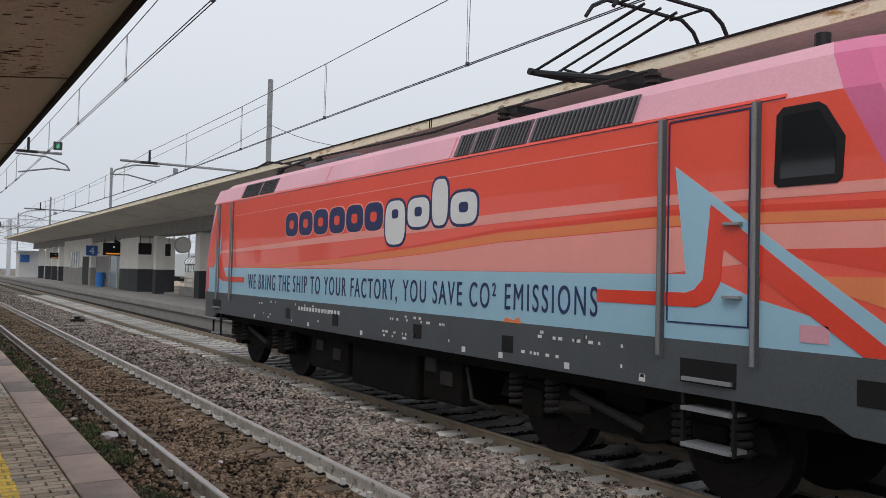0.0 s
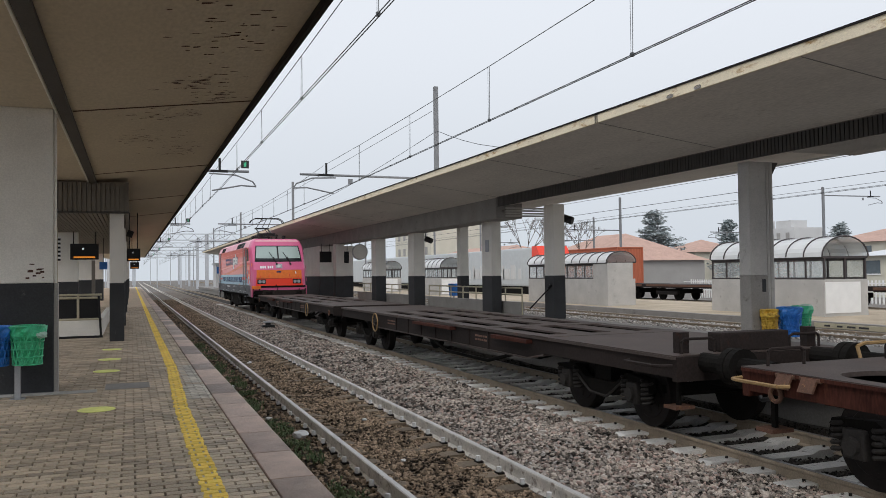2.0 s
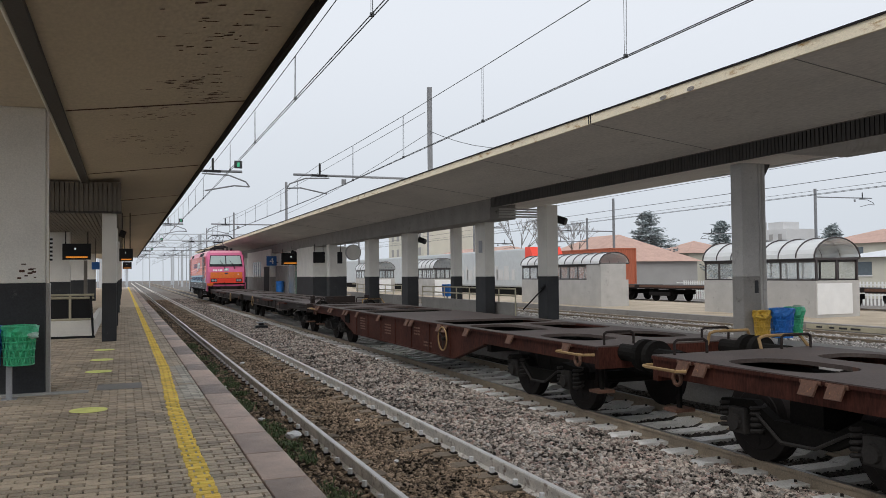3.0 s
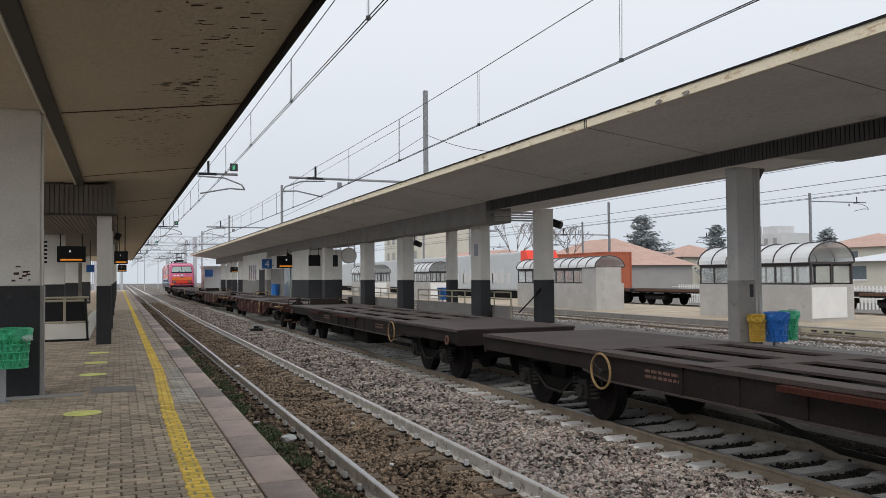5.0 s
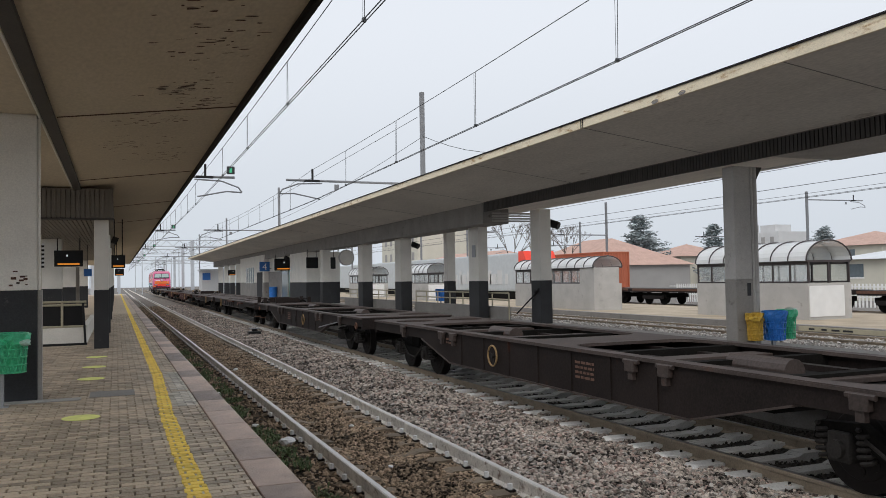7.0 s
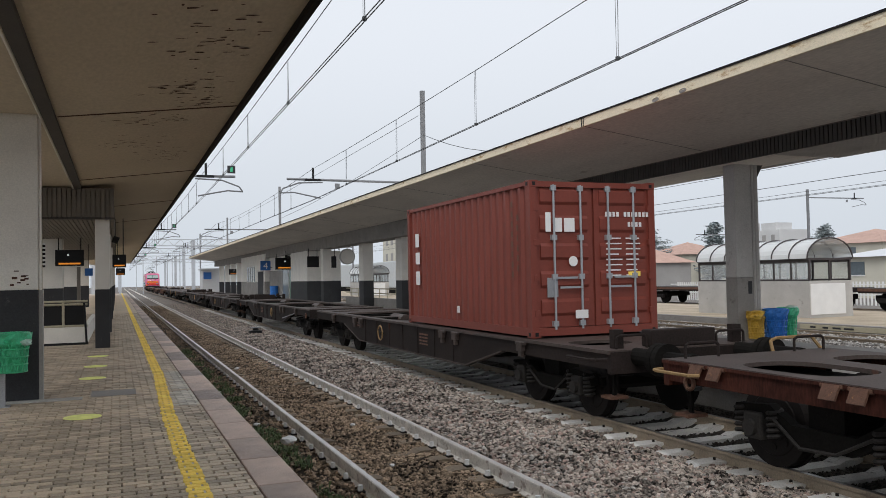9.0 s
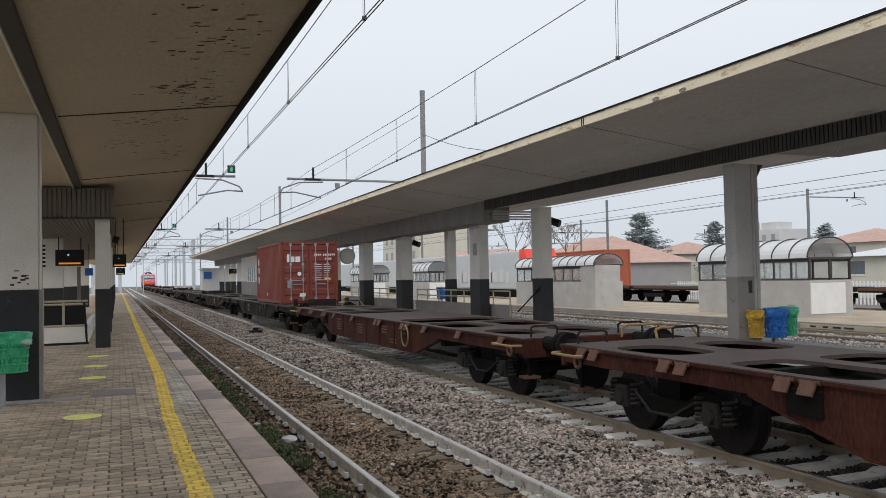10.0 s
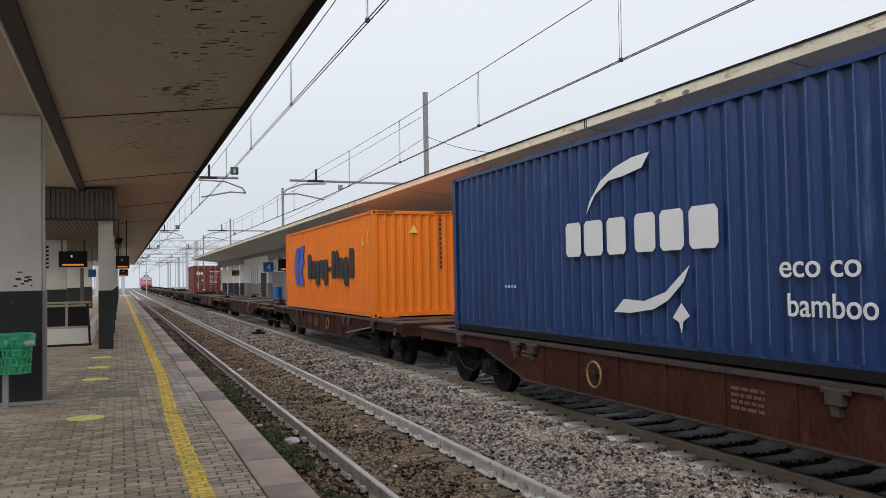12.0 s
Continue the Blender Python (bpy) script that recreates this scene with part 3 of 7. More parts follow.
loose("pale_paving", pverts, pfaces, M["patch"], "pale replaced pavers beside the line", "", parent=platform_near)
b = nb()
box(b, -7, 1.006, 46, 130, PZ - 0.02, PZ)
tagged(part("far_paving", b, M["paver"]), "brown-grey brick paving", "paving", kind="structure")
line = loose("yellow_line", yverts, yfaces, M["yellow"], "yellow safety line of painted blocks on the platform", "safety line", "structure")
b = nb()
box(b, line_x(50), line_x(50) + 0.165, y, 130, PZ - 0.01, PZ + 0.009)
part("far_stretch", b, M["yellow"], line)
bk = nb()
vs = [bk.verts.new((p, q - 0.0, r)) for p, q, r in brick_verts(0, 0, 0)]
for f in BRICK_F:
    bk.faces.new([vs[k] for k in f])
bk = mesh_of("brick", bk, M["paver_one"])
for xc, yc, dz in near_pieces:
    piece("brick", bk, platform_near, pose(xc, yc, dz))
for yc in (10.72, 15.0, 17.1, 19.4):
    b = nb()
    bmesh.ops.create_cone(b, cap_ends=True, segments=28, radius1=0.215, radius2=0.213, depth=0.004, matrix=Matrix.Translation((-0.39, yc, PZ + 0.008)))
    tagged(part("floor_sticker", b, M["lime"]), "faded lime-green round distance sticker on the paving", "floor sticker", "floor stickers")
structure("manhole_slab", box(nb(), -0.35, 0.25, 12.55, 13.2, PZ - 0.02, PZ + 0.006), M["concrete_dim"], "grey concrete slab let into the paving", "slab")

# ---- near canopy: two wings rising from the column line ----
def wing(name, x_in, z_in, x_out, z_out, y0, y1, thick, mat, label):
    b = nb()
    prism(b, [(x_in, z_in), (x_out, z_out), (x_out, z_out + thick), (x_in, z_in + thick + 0.25)], "y", y0, y1)
    return structure(name, b, mat, label, "canopy")


LY0, LY1 = -12, 121
wing("canopy_near_track_side", -0.95, 4.50, 1.74, 4.83, LY0, LY1, 0.16, M["soffit"], "concrete canopy slab with yellowed peeling paint underneath")
wing("canopy_near_far_side", -1.8, 4.50, -4.9, 4.86, LY0, LY1, 0.16, M["soffit"], "concrete canopy slab with yellowed paint underneath")
structure("canopy_near_spine", box(nb(), -1.8, -0.95, LY0, LY1, 4.50, 5.0), M["soffit"], "concrete spine over the columns", "canopy")
structure("canopy_near_lip", box(nb(), 1.74, 1.80, LY0, LY1, 4.74, 5.03), M["lip"], "black metal drip edge along the canopy", "trim")
structure("canopy_near_channel", box(nb(), -0.94, -0.78, LY0, 22.0, 4.43, 4.50), M["rib"], "dark cable channel under the canopy", "trim")
structure("canopy_near_conduit", rod(nb(), (-0.97, LY0, 4.46), (-0.97, 22, 4.46), 0.022, 8), M["plaster"], "pale conduit along the canopy", "trim")


def canopy_z(x):
    return 4.50 + (x + 0.95) * 0.33 / 2.69


for ys in (12.75, 5.0, 20.5, 28.3, 36.0):
    b = nb()
    prism(b, [(-0.77, canopy_z(-0.77) - 0.012), (1.735, canopy_z(1.735) - 0.012), (1.735, canopy_z(1.735) + 0.01), (-0.77, canopy_z(-0.77) + 0.01)], "y", ys, ys + 0.025)
    structure("canopy_near_seam", b, M["scab"], "brown expansion joint in the soffit", "trim")
verts, faces = [], []
for k in range(260):
    cluster = rng.choice([(1.0, 9.0, .5, .9), (0.9, 7.2, .5, .8), (0.6, 13.4, .6, .5), (1.2, 12.2, .3, .4), (0.4, 15.5, .8, .8), (0.9, 17.5, .5, .9), (0.8, 11.2, .6, .5)])
    x, y = rng.gauss(cluster[0], cluster[2] * .5), rng.gauss(cluster[1], cluster[3] * .5)
    if not -0.5 < x < 1.65:
        continue
    sx, sy = rng.uniform(0.012, 0.085), rng.uniform(0.008, 0.03)
    i0 = len(verts)
    for a in range(6):
        r = rng.uniform(0.6, 1.2)
        px, py = x + sx * r * math.cos(a * 1.047), y + sy * r * math.sin(a * 1.047)
        verts.append((px, py, canopy_z(px) - 0.006))
    faces.append(tuple(range(i0, i0 + 6)))
loose("peeling_paint", verts, faces, M["scab"], "dark spots where the soffit paint has flaked off", "peeling paint")


def column(x0, x1, y0, y1, top, label, split=2.0, grey=False, base=PZ, group="platform columns"):
    c = thing("column", label, "column", group)
    part("plinth", box(nb(), x0, x1, y0, y1, base, split, 0.015), M["concrete_dim" if grey else "plinth"], c, "dark grey painted lower part")
    part("shaft", box(nb(), x0 + 0.004, x1 - 0.004, y0 + 0.004, y1 - 0.004, split, top, 0.015), M["concrete" if grey else "plaster"], c, "white plastered upper part")
    return c


first = column(-1.98, -1.005, 12.55, 13.1, 4.5, "broad white plastered column with a dark grey plinth and scuff marks", 2.07)
part("corner_strip", box(nb(), -1.005, -0.95, 12.62, 12.72, PZ, 2.07), M["concrete"], first, "grey metal corner strip")
part("corner_pipe", rod(nb(), (-0.985, 12.6, 2.07), (-0.985, 12.6, 4.45), 0.02, 8), M["plaster"], first, "pale pipe")
part("base_screed", box(nb(), -1.9, -0.45, 12.35, 12.55, PZ, PZ + 0.02, 0.008), M["concrete"], first, "rough cement at the foot")
b = nb()
for k in range(10):
    cx, cz = -1.27 + rng.uniform(-.12, .12), 2.22 + rng.uniform(-.1, .12)
    box(b, cx, cx + rng.uniform(.02, .08), 12.549, 12.553, cz, cz + rng.uniform(.01, .035))
part("scuffs", b, M["scab"], first, "black scuff marks")
for yy in (21.9, 28.7, 39.4, 50, 64, 78, 92):
    column(-0.50, -0.16, yy, yy + 0.4, 3.72 if yy < 60 else 4.5, "slim white column with a dark grey plinth", 1.99)
for yy in (31.5, 46, 60):
    column(-2.6, -1.75, yy, yy + 0.6, 4.4, "broad white plastered column with a dark grey plinth", 1.99)
# lowered ribbed ceiling over the stairwell
b = nb()
box(b, -2.6, -0.06, 21.75, 60, 4.2, 4.46)
structure("stair_ceiling_core", b, M["rib_brown"], "box over the stairwell", "ceiling")
b = nb()
for k in range(24):
    x0 = -2.6 + k * 0.107
    box(b, x0, x0 + 0.085, 21.69, 21.75, 3.72, 4.47)
    box(b, x0, x0 + 0.085, 21.75, 60, 3.72, 3.78)
box(b, -2.6, -0.06, 21.72, 60, 3.78, 4.2)
structure("ceiling", b, M["rib_brown"], "brown ribbed metal ceiling over the stairwell", "ceiling")
structure("ceiling_trim", box(nb(), -2.6, -0.04, 21.66, 21.69, 3.70, 3.75), M["rib"], "dark edge trim", "trim")

# stairwell parapet with railings
par = thing("stair_parapet", "white low parapet with cream rails and dark panels round a stairwell", "parapet")
part("wall", box(nb(), -2.5, -0.72, 23.45, 23.6, PZ + 0.05, PZ + 0.46), M["plaster"], par)
part("wall", box(nb(), -0.86, -0.72, 23.6, 33, PZ + 0.02, PZ + 0.46), M["plaster"], par)
part("plinth", box(nb(), -2.5, -0.7, 23.42, 23.48, PZ, PZ + 0.06), M["black"], par)
part("panel", box(nb(), -2.5, -0.78, 23.52, 23.54, PZ + 0.5, PZ + 1.02), M["black"], par, "dark infill panel")
for zz in (0.49, 1.05, 1.13):
    part("rail", rod(nb(), (-2.5, 23.5, PZ + zz), (-0.72, 23.5, PZ + zz), 0.03, 8), M["cream_rail"], par)
for xx in (-2.4, -1.3):
    part("post", box(nb(), xx - .03, xx + .03, 23.47, 23.53, PZ + 0.4, PZ + 1.15), M["cream_rail"], par)
part("brace", rod(nb(), (-0.74, 23.44, PZ), (-0.80, 23.44, PZ + 1.1), 0.028, 8), M["black"], par, "black end post")
b = nb()
box(b, -1.12, -1.02, 27, 27.1, PZ, PZ + 2.1)
tagged(part("stair_post", b, M["rib_brown"]), "brown post beside the stairwell", "post")


def display(x0, x1, y, z0, z1, label, lines=True, stem=4.4):
    d = thing("departure_display", label, "display", "departure displays")
    part("casing", box(nb(), x0, x1, y, y + 0.18, z0, z1, 0.01), M["black"], d)
    if lines:
        part("amber_text", box(nb(), x0 + (x1 - x0) * .12, x1 - (x1 - x0) * .12, y - 0.008, y - 0.004, z0 + (z1 - z0) * .1, z0 + (z1 - z0) * .2), M["amber"], d, "glowing amber text line")
        part("platform_digit", box(nb(), x0 + (x1 - x0) * .42, x0 + (x1 - x0) * .48, y - 0.008, y - 0.004, z0 + (z1 - z0) * .62, z0 + (z1 - z0) * .74), M["lampglow"], d, "small lit number field")
    for xx in (x0 + 0.1, x1 - 0.1):
        part("hanger", rod(nb(), (xx, y + 0.09, z1), (xx, y + 0.09, stem), 0.02, 6), M["black"], d)
    return d


display(-1.95, -1.05, 30.8, 2.75, 3.3, "black hanging departure display with an amber text line", stem=3.75)
display(-0.15, 0.33, 33.0, 2.72, 3.2, "black hanging departure display lit with amber text", stem=4.55)
display(-0.05, 0.45, 52.0, 2.6, 3.0, "small black hanging departure display", stem=4.55)
b = nb()
rod(b, (-0.12, 29.6, 3.62), (0.06, 29.6, 3.55), 0.12, 12)
tagged(part("loudspeaker", b, M["black"]), "small black loudspeaker under the canopy", "loudspeaker")
hz = thing("hazard_sign", "black and white striped hazard strip on a column", "sign")
for k in range(6):
    part("stripe", box(nb(), -1.86, -1.79, 24.5, 24.52, 2.6 + k * .11, 2.655 + k * .11), M["black"], hz)
part("strip", box(nb(), -1.86, -1.79, 24.52, 24.53, 2.6, 3.25), M["white"], hz)
part("arm", box(nb(), -1.89, -1.86, 24.51, 24.54, PZ, 3.5), M["cream_rail"], hz)
sb = thing("info_sign", "blue platform sign hanging under the canopy", "sign")
part("panel", box(nb(), -1.2, -0.9, 36, 36.05, 2.45, 2.75), M["sign_blue"], sb)
part("hanger", rod(nb(), (-1.05, 36.02, 2.75), (-1.05, 36.02, 3.8), 0.015, 6), M["black"], sb)


# ---- litter bins ----
def bag_basket(centre, r, h, mat, liner=None, seed=0, mesh_wall=True):
    """Wire basket with a bin bag hanging over its rim."""
    c = Vector(centre)
    bag = nb()
    seg, rings = 20, 9
    rows = []
    for j in range(rings):
        f = j / (rings - 1)
        z = c.z + h * f
        rr = r * (0.74 + 0.17 * f) + (0.045 if f > 0.66 else 0.0)
        wob = 0.085 if f > 0.66 else 0.03
        rows.append([bag.verts.new((c.x + (rr + wob * noise.noise((i * 0.9 + seed, j * 1.1, seed))) * math.cos(6.283 * i / seg),
                                    c.y + (rr + wob * noise.noise((i * 0.9 + seed, j * 1.1, seed + 5))) * math.sin(6.283 * i / seg), z)) for i in range(seg)])
    for a, d in zip(rows, rows[1:]):
        for i in range(seg):
            bag.faces.new((a[i], a[(i + 1) % seg], d[(i + 1) % seg], d[i]))
    bag.faces.new(rows[0][::-1])
    rim = ring(nb(), (c.x, c.y, c.z + h), (0, 0, 1), r + 0.01, 0.014, 22, 6)
    wire = nb()
    for i in range(16):
        a = 6.283 * i / 16
        for tw in (-.55, .55):
            rod(wire, (c.x + r * .9 * math.cos(a), c.y + r * .9 * math.sin(a), c.z), (c.x + (r + .012) * math.cos(a + tw), c.y + (r + .012) * math.sin(a + tw), c.z + h * .8), 0.008, 4)
    for j in range(4):
        ring(wire, (c.x, c.y, c.z + h * j / 5), (0, 0, 1), r * (0.9 + 0.03 * j) + 0.006, 0.009, 18, 4)
    return bag, rim, wire


def bin_stand(x, y, bins, label):
    t = thing("litter_bin", label, "litter bin", "litter bins")
    part("post", box(nb(), x - .035, x + .035, y + .02, y + .09, PZ, PZ + 0.74), M["steel"], t, "grey steel post")
    part("foot", box(nb(), x - .09, x + .09, y - .04, y + .14, PZ, PZ + 0.012), M["steel"], t)
    for k, (dx, dy, col, r, h, z) in enumerate(bins):
        bag, rim, wire = bag_basket((x + dx, y + dy, z), r, h, M["bag_" + col], seed=k * 7.3 + x)
        bk_ = part("bag", bag, M["bag_" + col], t, col + " plastic bin bag")
        part("rim", rim, M["bag_" + col], bk_)
        part("basket", wire, M["bag_" + col], bk_, "wire basket")
    return t


nbins = bin_stand(-1.40, 12.1, [(-0.30, 0.0, "blue", 0.22, 0.5, PZ + 0.46), (0.12, 0.0, "green", 0.195, 0.5, PZ + 0.46)], "wire litter bins with blue and green bags on one post")
b = crumpled(2.2, 0.09)
ob = part("liner", b, M["bag_clear"], nbins, "pale loose bag edge")
ob.location = (-1.12, 12.0, PZ + 0.84)

# metal bench just inside the view at the first turn
bench = thing("bench", "grey metal platform bench with curved arms", "bench")
part("seat", box(nb(), -3.4, -1.86, 8.35, 8.8, PZ + 0.40, PZ + 0.44, 0.015), M["steel"], bench)
part("armrest", tube(nb(), [(-1.9, 8.8, PZ + .44), (-1.9, 8.82, PZ + .62), (-1.9, 8.5, PZ + .64), (-1.9, 8.36, PZ + .44)], 0.018, 8), M["steel"], bench)
part("leg", tube(nb(), [(-1.95, 8.6, PZ + .42), (-1.95, 8.55, PZ + .1), (-1.88, 8.4, PZ + .01)], 0.02, 8), M["steel"], bench)
part("leg", tube(nb(), [(-3.2, 8.6, PZ + .42), (-3.2, 8.55, PZ + .1), (-3.2, 8.4, PZ + .01)], 0.02, 8), M["steel"], bench)

# ---- island platform ----
IX0, IX1 = 9.2, 13.95
structure("platform_island", box(nb(), IX0 + 0.3, IX1, -12, 125, -0.36, PZ), M["concrete_dim"], "grey asphalt island platform")
structure("island_kerb", box(nb(), IX0, IX0 + 0.3, -12, 125, 0.3, PZ + 0.004, 0.01), M["concrete_dim"], "pale concrete kerb of the island platform", "kerb")
structure("island_face", box(nb(), IX0 + 0.1, IX0 + 0.3, -12, 125, -0.36, 0.3), M["concrete_dim"], "dark stained platform face", "kerb")
RY0, RY1 = -12, 113
wing("canopy_island_track_side", 12.0, 4.75, 8.9, 5.16, RY0, RY1, 0.14, M["soffit_grey"], "long grey-painted concrete canopy over the island platform")
wing("canopy_island_far_side", 12.12, 4.47, 16.2, 4.88, RY0, 60, 0.14, M["soffit_grey"], "grey-painted concrete canopy wing")
structure("canopy_island_spine", box(nb(), 12.0, 12.7, RY0, RY1, 4.76, 5.3), M["soffit_grey"], "concrete spine of the canopy", "canopy")
structure("canopy_island_fascia", box(nb(), 8.855, 8.90, RY0, RY1, 5.15, 5.32), M["fascia"], "cream fascia with rust streaks and a dark top edge", "trim")
structure("canopy_island_flashing", box(nb(), 8.83, 8.93, RY0, RY1, 5.32, 5.35), M["lip"], "dark metal flashing", "trim")
b = nb()
for yy in (14.35, 14.42):
    box(b, 8.848, 8.856, yy, yy + 0.03, 5.15, 5.32)
structure("fascia_joint", b, M["lip"], "dark open joint in the fascia", "trim")
for yy in (11.2, 11.95):
    b = nb()
    for k in range(9):
        a = k * .7
        rod(b, (8.848, yy + .09 * math.cos(a), 5.19 + .03 * math.sin(a)), (8.848, yy + .09 * math.cos(a + .7), 5.19 + .03 * math.sin(a + .7)), 0.008, 4)
    box(b, 8.846, 8.854, yy - .07, yy + .07, 5.17, 5.2)
    tagged(part("chipped_edge", b, M["concrete_dim"]), "chipped grey patch on the canopy edge", "damage")


def island_z(x):
    return 5.16 - (x - 8.9) * 0.41 / 3.1


for ys in (9.0, 14.4, 20, 26, 32, 40, 48):
    b = nb()
    prism(b, [(8.92, island_z(8.92) - 0.006), (11.98, island_z(11.98) - 0.006), (11.98, island_z(11.98) + 0.01), (8.92, island_z(8.92) + 0.01)], "y", ys, ys + 0.02)
    structure("canopy_island_seam", b, M["concrete_dim"], "hairline joint in the soffit", "trim")
# ribbed cladding of the lowered ceiling
b = nb()
box(b, 12.0, 12.12, RY0, 26, 4.44, 4.72)
structure("island_ceiling_core", b, M["rib"], "dark box over the island stairs", "ceiling")
b = nb()
k = 0
yy = 4.0
while yy < 26:
    box(b, 11.94, 12.0, yy, yy + 0.075, 4.42, 4.75)
    yy += 0.1
structure("ceiling_island", b, M["rib"], "dark ribbed metal cladding under the island canopy", "ceiling")
structure("island_ceiling_trim", box(nb(), 11.92, 11.95, RY0, 26, 4.745, 4.775), M["rib_brown"], "brown edge trim", "trim")
b = nb()
for k in range(18):
    box(b, 12.5 + k * .1, 12.57 + k * .1, 4, 13.0, 4.50, 4.56)
structure("ceiling_slats", b, M["concrete"], "pale slatted ceiling strip", "ceiling")
structure("island_beam", prism(nb(), [(12.0, 4.03), (13.0, 4.03), (13.0, 4.75), (12.0, 4.75)], "y", 26.2, 112), M["concrete_dim"], "grey concrete main beam on the columns", "beam")
b = nb()
for k in range(4):
    box(b, 12.3, 14.3, 26.05, 26.12, 4.08 + k * .09, 4.14 + k * .09)
structure("slatted_end", b, M["concrete"], "pale slatted end of the lowered ceiling", "ceiling")
structure("soffit_lamp_strip", box(nb(), 14.4, 14.48, 13, 17.5, 4.58, 4.62), M["white"], "pale strip under the canopy", "trim")

colA = column(12.21, 12.66, 13.85, 14.2, 4.42, "grey concrete column with drain pipes and a darker foot", 2.0, True)
for px, py, r in ((12.80, 13.92, .075), (12.69, 13.86, 0.03)):
    part("drain_pipe", rod(nb(), (px, py, PZ), (px, py, 4.42), r, 12), M["concrete"], colA, "grey drain pipe")
part("bracket", prism(nb(), [(12.86, 4.12), (13.04, 4.42), (12.86, 4.42)], "y", 13.9, 14.1), M["rib"], colA, "dark bracket")
part("stain", box(nb(), 12.5, 12.6, 13.843, 13.848, 1.65, 1.92, 0.001), M["plinth"], colA, "dark oval stain")
column(13.21, 13.64, 24.3, 24.98, 4.4, "white concrete column with a dark grey plinth")
column(12.56, 12.95, 27.9, 28.83, 4.6, "white concrete column with a dark grey plinth and a wall plate")
column(13.16, 13.55, 32.5, 32.9, 4.7, "white concrete column with a dark grey plinth")
column(12.40, 12.94, 36.4, 37.3, 4.05, "broad white column with a dark grey plinth")
column(12.45, 13.02, 43.0, 43.9, 4.05, "broad white column with a dark grey plinth")
for yy in (50.5, 90, 95, 100, 106):
    column(12.02, 12.55, yy, yy + 0.75, 4.05, "white column with a dark grey plinth")
plate = part("wall_plate", box(nb(), 12.54, 12.56, 28.15, 28.45, 2.9, 3.35), M["steel"])
tagged(plate, "grey sign plate on a column", "sign")
ibins = bin_stand(12.98, 13.6, [(-0.44, 0.1, "yellow", 0.16, 0.56, PZ + 0.17), (-0.03, -0.03, "blue", 0.23, 0.60, PZ + 0.17), (0.42, 0.1, "green", 0.19, 0.60, PZ + 0.18)],
                 "wire litter bins with yellow, blue and green bags on one post")
ob = part("liner", crumpled(5.2, 0.12), M["bag_clear"], ibins, "pale loose bag edge")
ob.location = (13.53, 13.7, PZ + 0.76)
ob = part("liner", crumpled(8.2, 0.12), M["bag_yellow"], ibins, "pale yellow loose bag")
ob.location = (12.43, 13.55, PZ + 0.62)


def railing(x, y0, y1, label):
    r = thing("railing", label, "railing", "stair railings")
    for zz in (0.75, 1.0):
        part("rail", rod(nb(), (x, y0, PZ + zz), (x, y1, PZ + zz), 0.028, 8), M["cream_rail"], r)
    k = y0
    while k <= y1 + .01:
        part("post", rod(nb(), (x, k, PZ), (x, k, PZ + 1.0), 0.028, 8), M["cream_rail"], r)
        k += 1.4
    part("base_wall", box(nb(), x - .06, x + .06, y0, y1, PZ, PZ + 0.5), M["concrete_dim"], r, "low stained wall")
    return r


railing(13.1, 26.5, 36.3, "cream stair railing over a low wall")
railing(13.1, 38, 49, "cream stair railing over a low wall")
strut = thing("stair_handrail", "dark sloping handrail fixed to a column", "handrail")
part("bar", rod(nb(), (12.95, 25.6, PZ + .3), (13.21, 24.5, PZ + 1.1), 0.025, 8), M["black"], strut)
part("knob", rod(nb(), (13.15, 24.6, PZ + 1.05), (13.22, 24.45, PZ + 1.15), 0.06, 8), M["black"], strut)
for (x, y, z) in ((13.72, 24.5, 3.95), (13.0, 36.4, 3.75), (11.9, 62.0, 3.9)):
    c = thing("camera_dome", "dark surveillance camera on a bracket", "camera", "platform cameras")
    part("housing", rod(nb(), (x, y, z), (x + .2, y - .25, z - .12), 0.13, 10), M["black"], c)
    part("bracket", rod(nb(), (x, y, z), (x, y + .1, z + .4), 0.02, 6), M["black"], c)

# waiting rooms on the island
room = thing("waiting_room", "white plastered platform building with dark plinth, doors and slit windows", "building")
part("wall", box(nb(), 11.9, 14.2, 71.5, 86, 2.0, 4.4), M["plaster"], room)
part("plinth", box(nb(), 11.88, 14.22, 71.48, 86.02, PZ, 2.0), M["concrete_dim"], room, "grey plinth")
for k in range(4):
    w = part("window", box(nb(), 11.86, 11.9, 77.2 + k * 1.3, 77.75 + k * 1.3, 2.0, 3.4), M["window"], room, "tall slit window")
    part("sill", box(nb(), 11.83, 11.9, 77.15 + k * 1.3, 77.8 + k * 1.3, 1.94, 2.0), M["plaster"], w)
door = part("door", box(nb(), 11.85, 11.9, 72.3, 75.2, PZ, 2.9), M["plinth"], room, "grey double door")
for yy in (72.2, 75.2):
    part("frame", box(nb(), 11.87, 11.9, yy, yy + .1, PZ, 3.0), M["concrete"], door)
room2 = thing("lift_house", "white platform room with a green-tinted glass door", "building")
part("wall", box(nb(), 11.9, 14.2, 54.6, 60.2, 2.0, 4.05), M["plaster"], room2)
part("plinth", box(nb(), 11.88, 14.2, 54.58, 60.2, PZ, 2.0), M["plinth"], room2)
part("wall", box(nb(), 12.3, 14.2, 60.2, 71.5, 2.9, 4.05), M["plaster"], room2)
part("panel", box(nb(), 12.28, 12.3, 65.6, 71.5, PZ, 2.9), M["concrete_dim"], room2)
gd = part("glass_door", box(nb(), 12.25, 12.28, 60.6, 62.6, PZ, 2.9), glass("green_pane", (0.35, 0.5, 0.42), 0.4), room2, "green-tinted glass door")
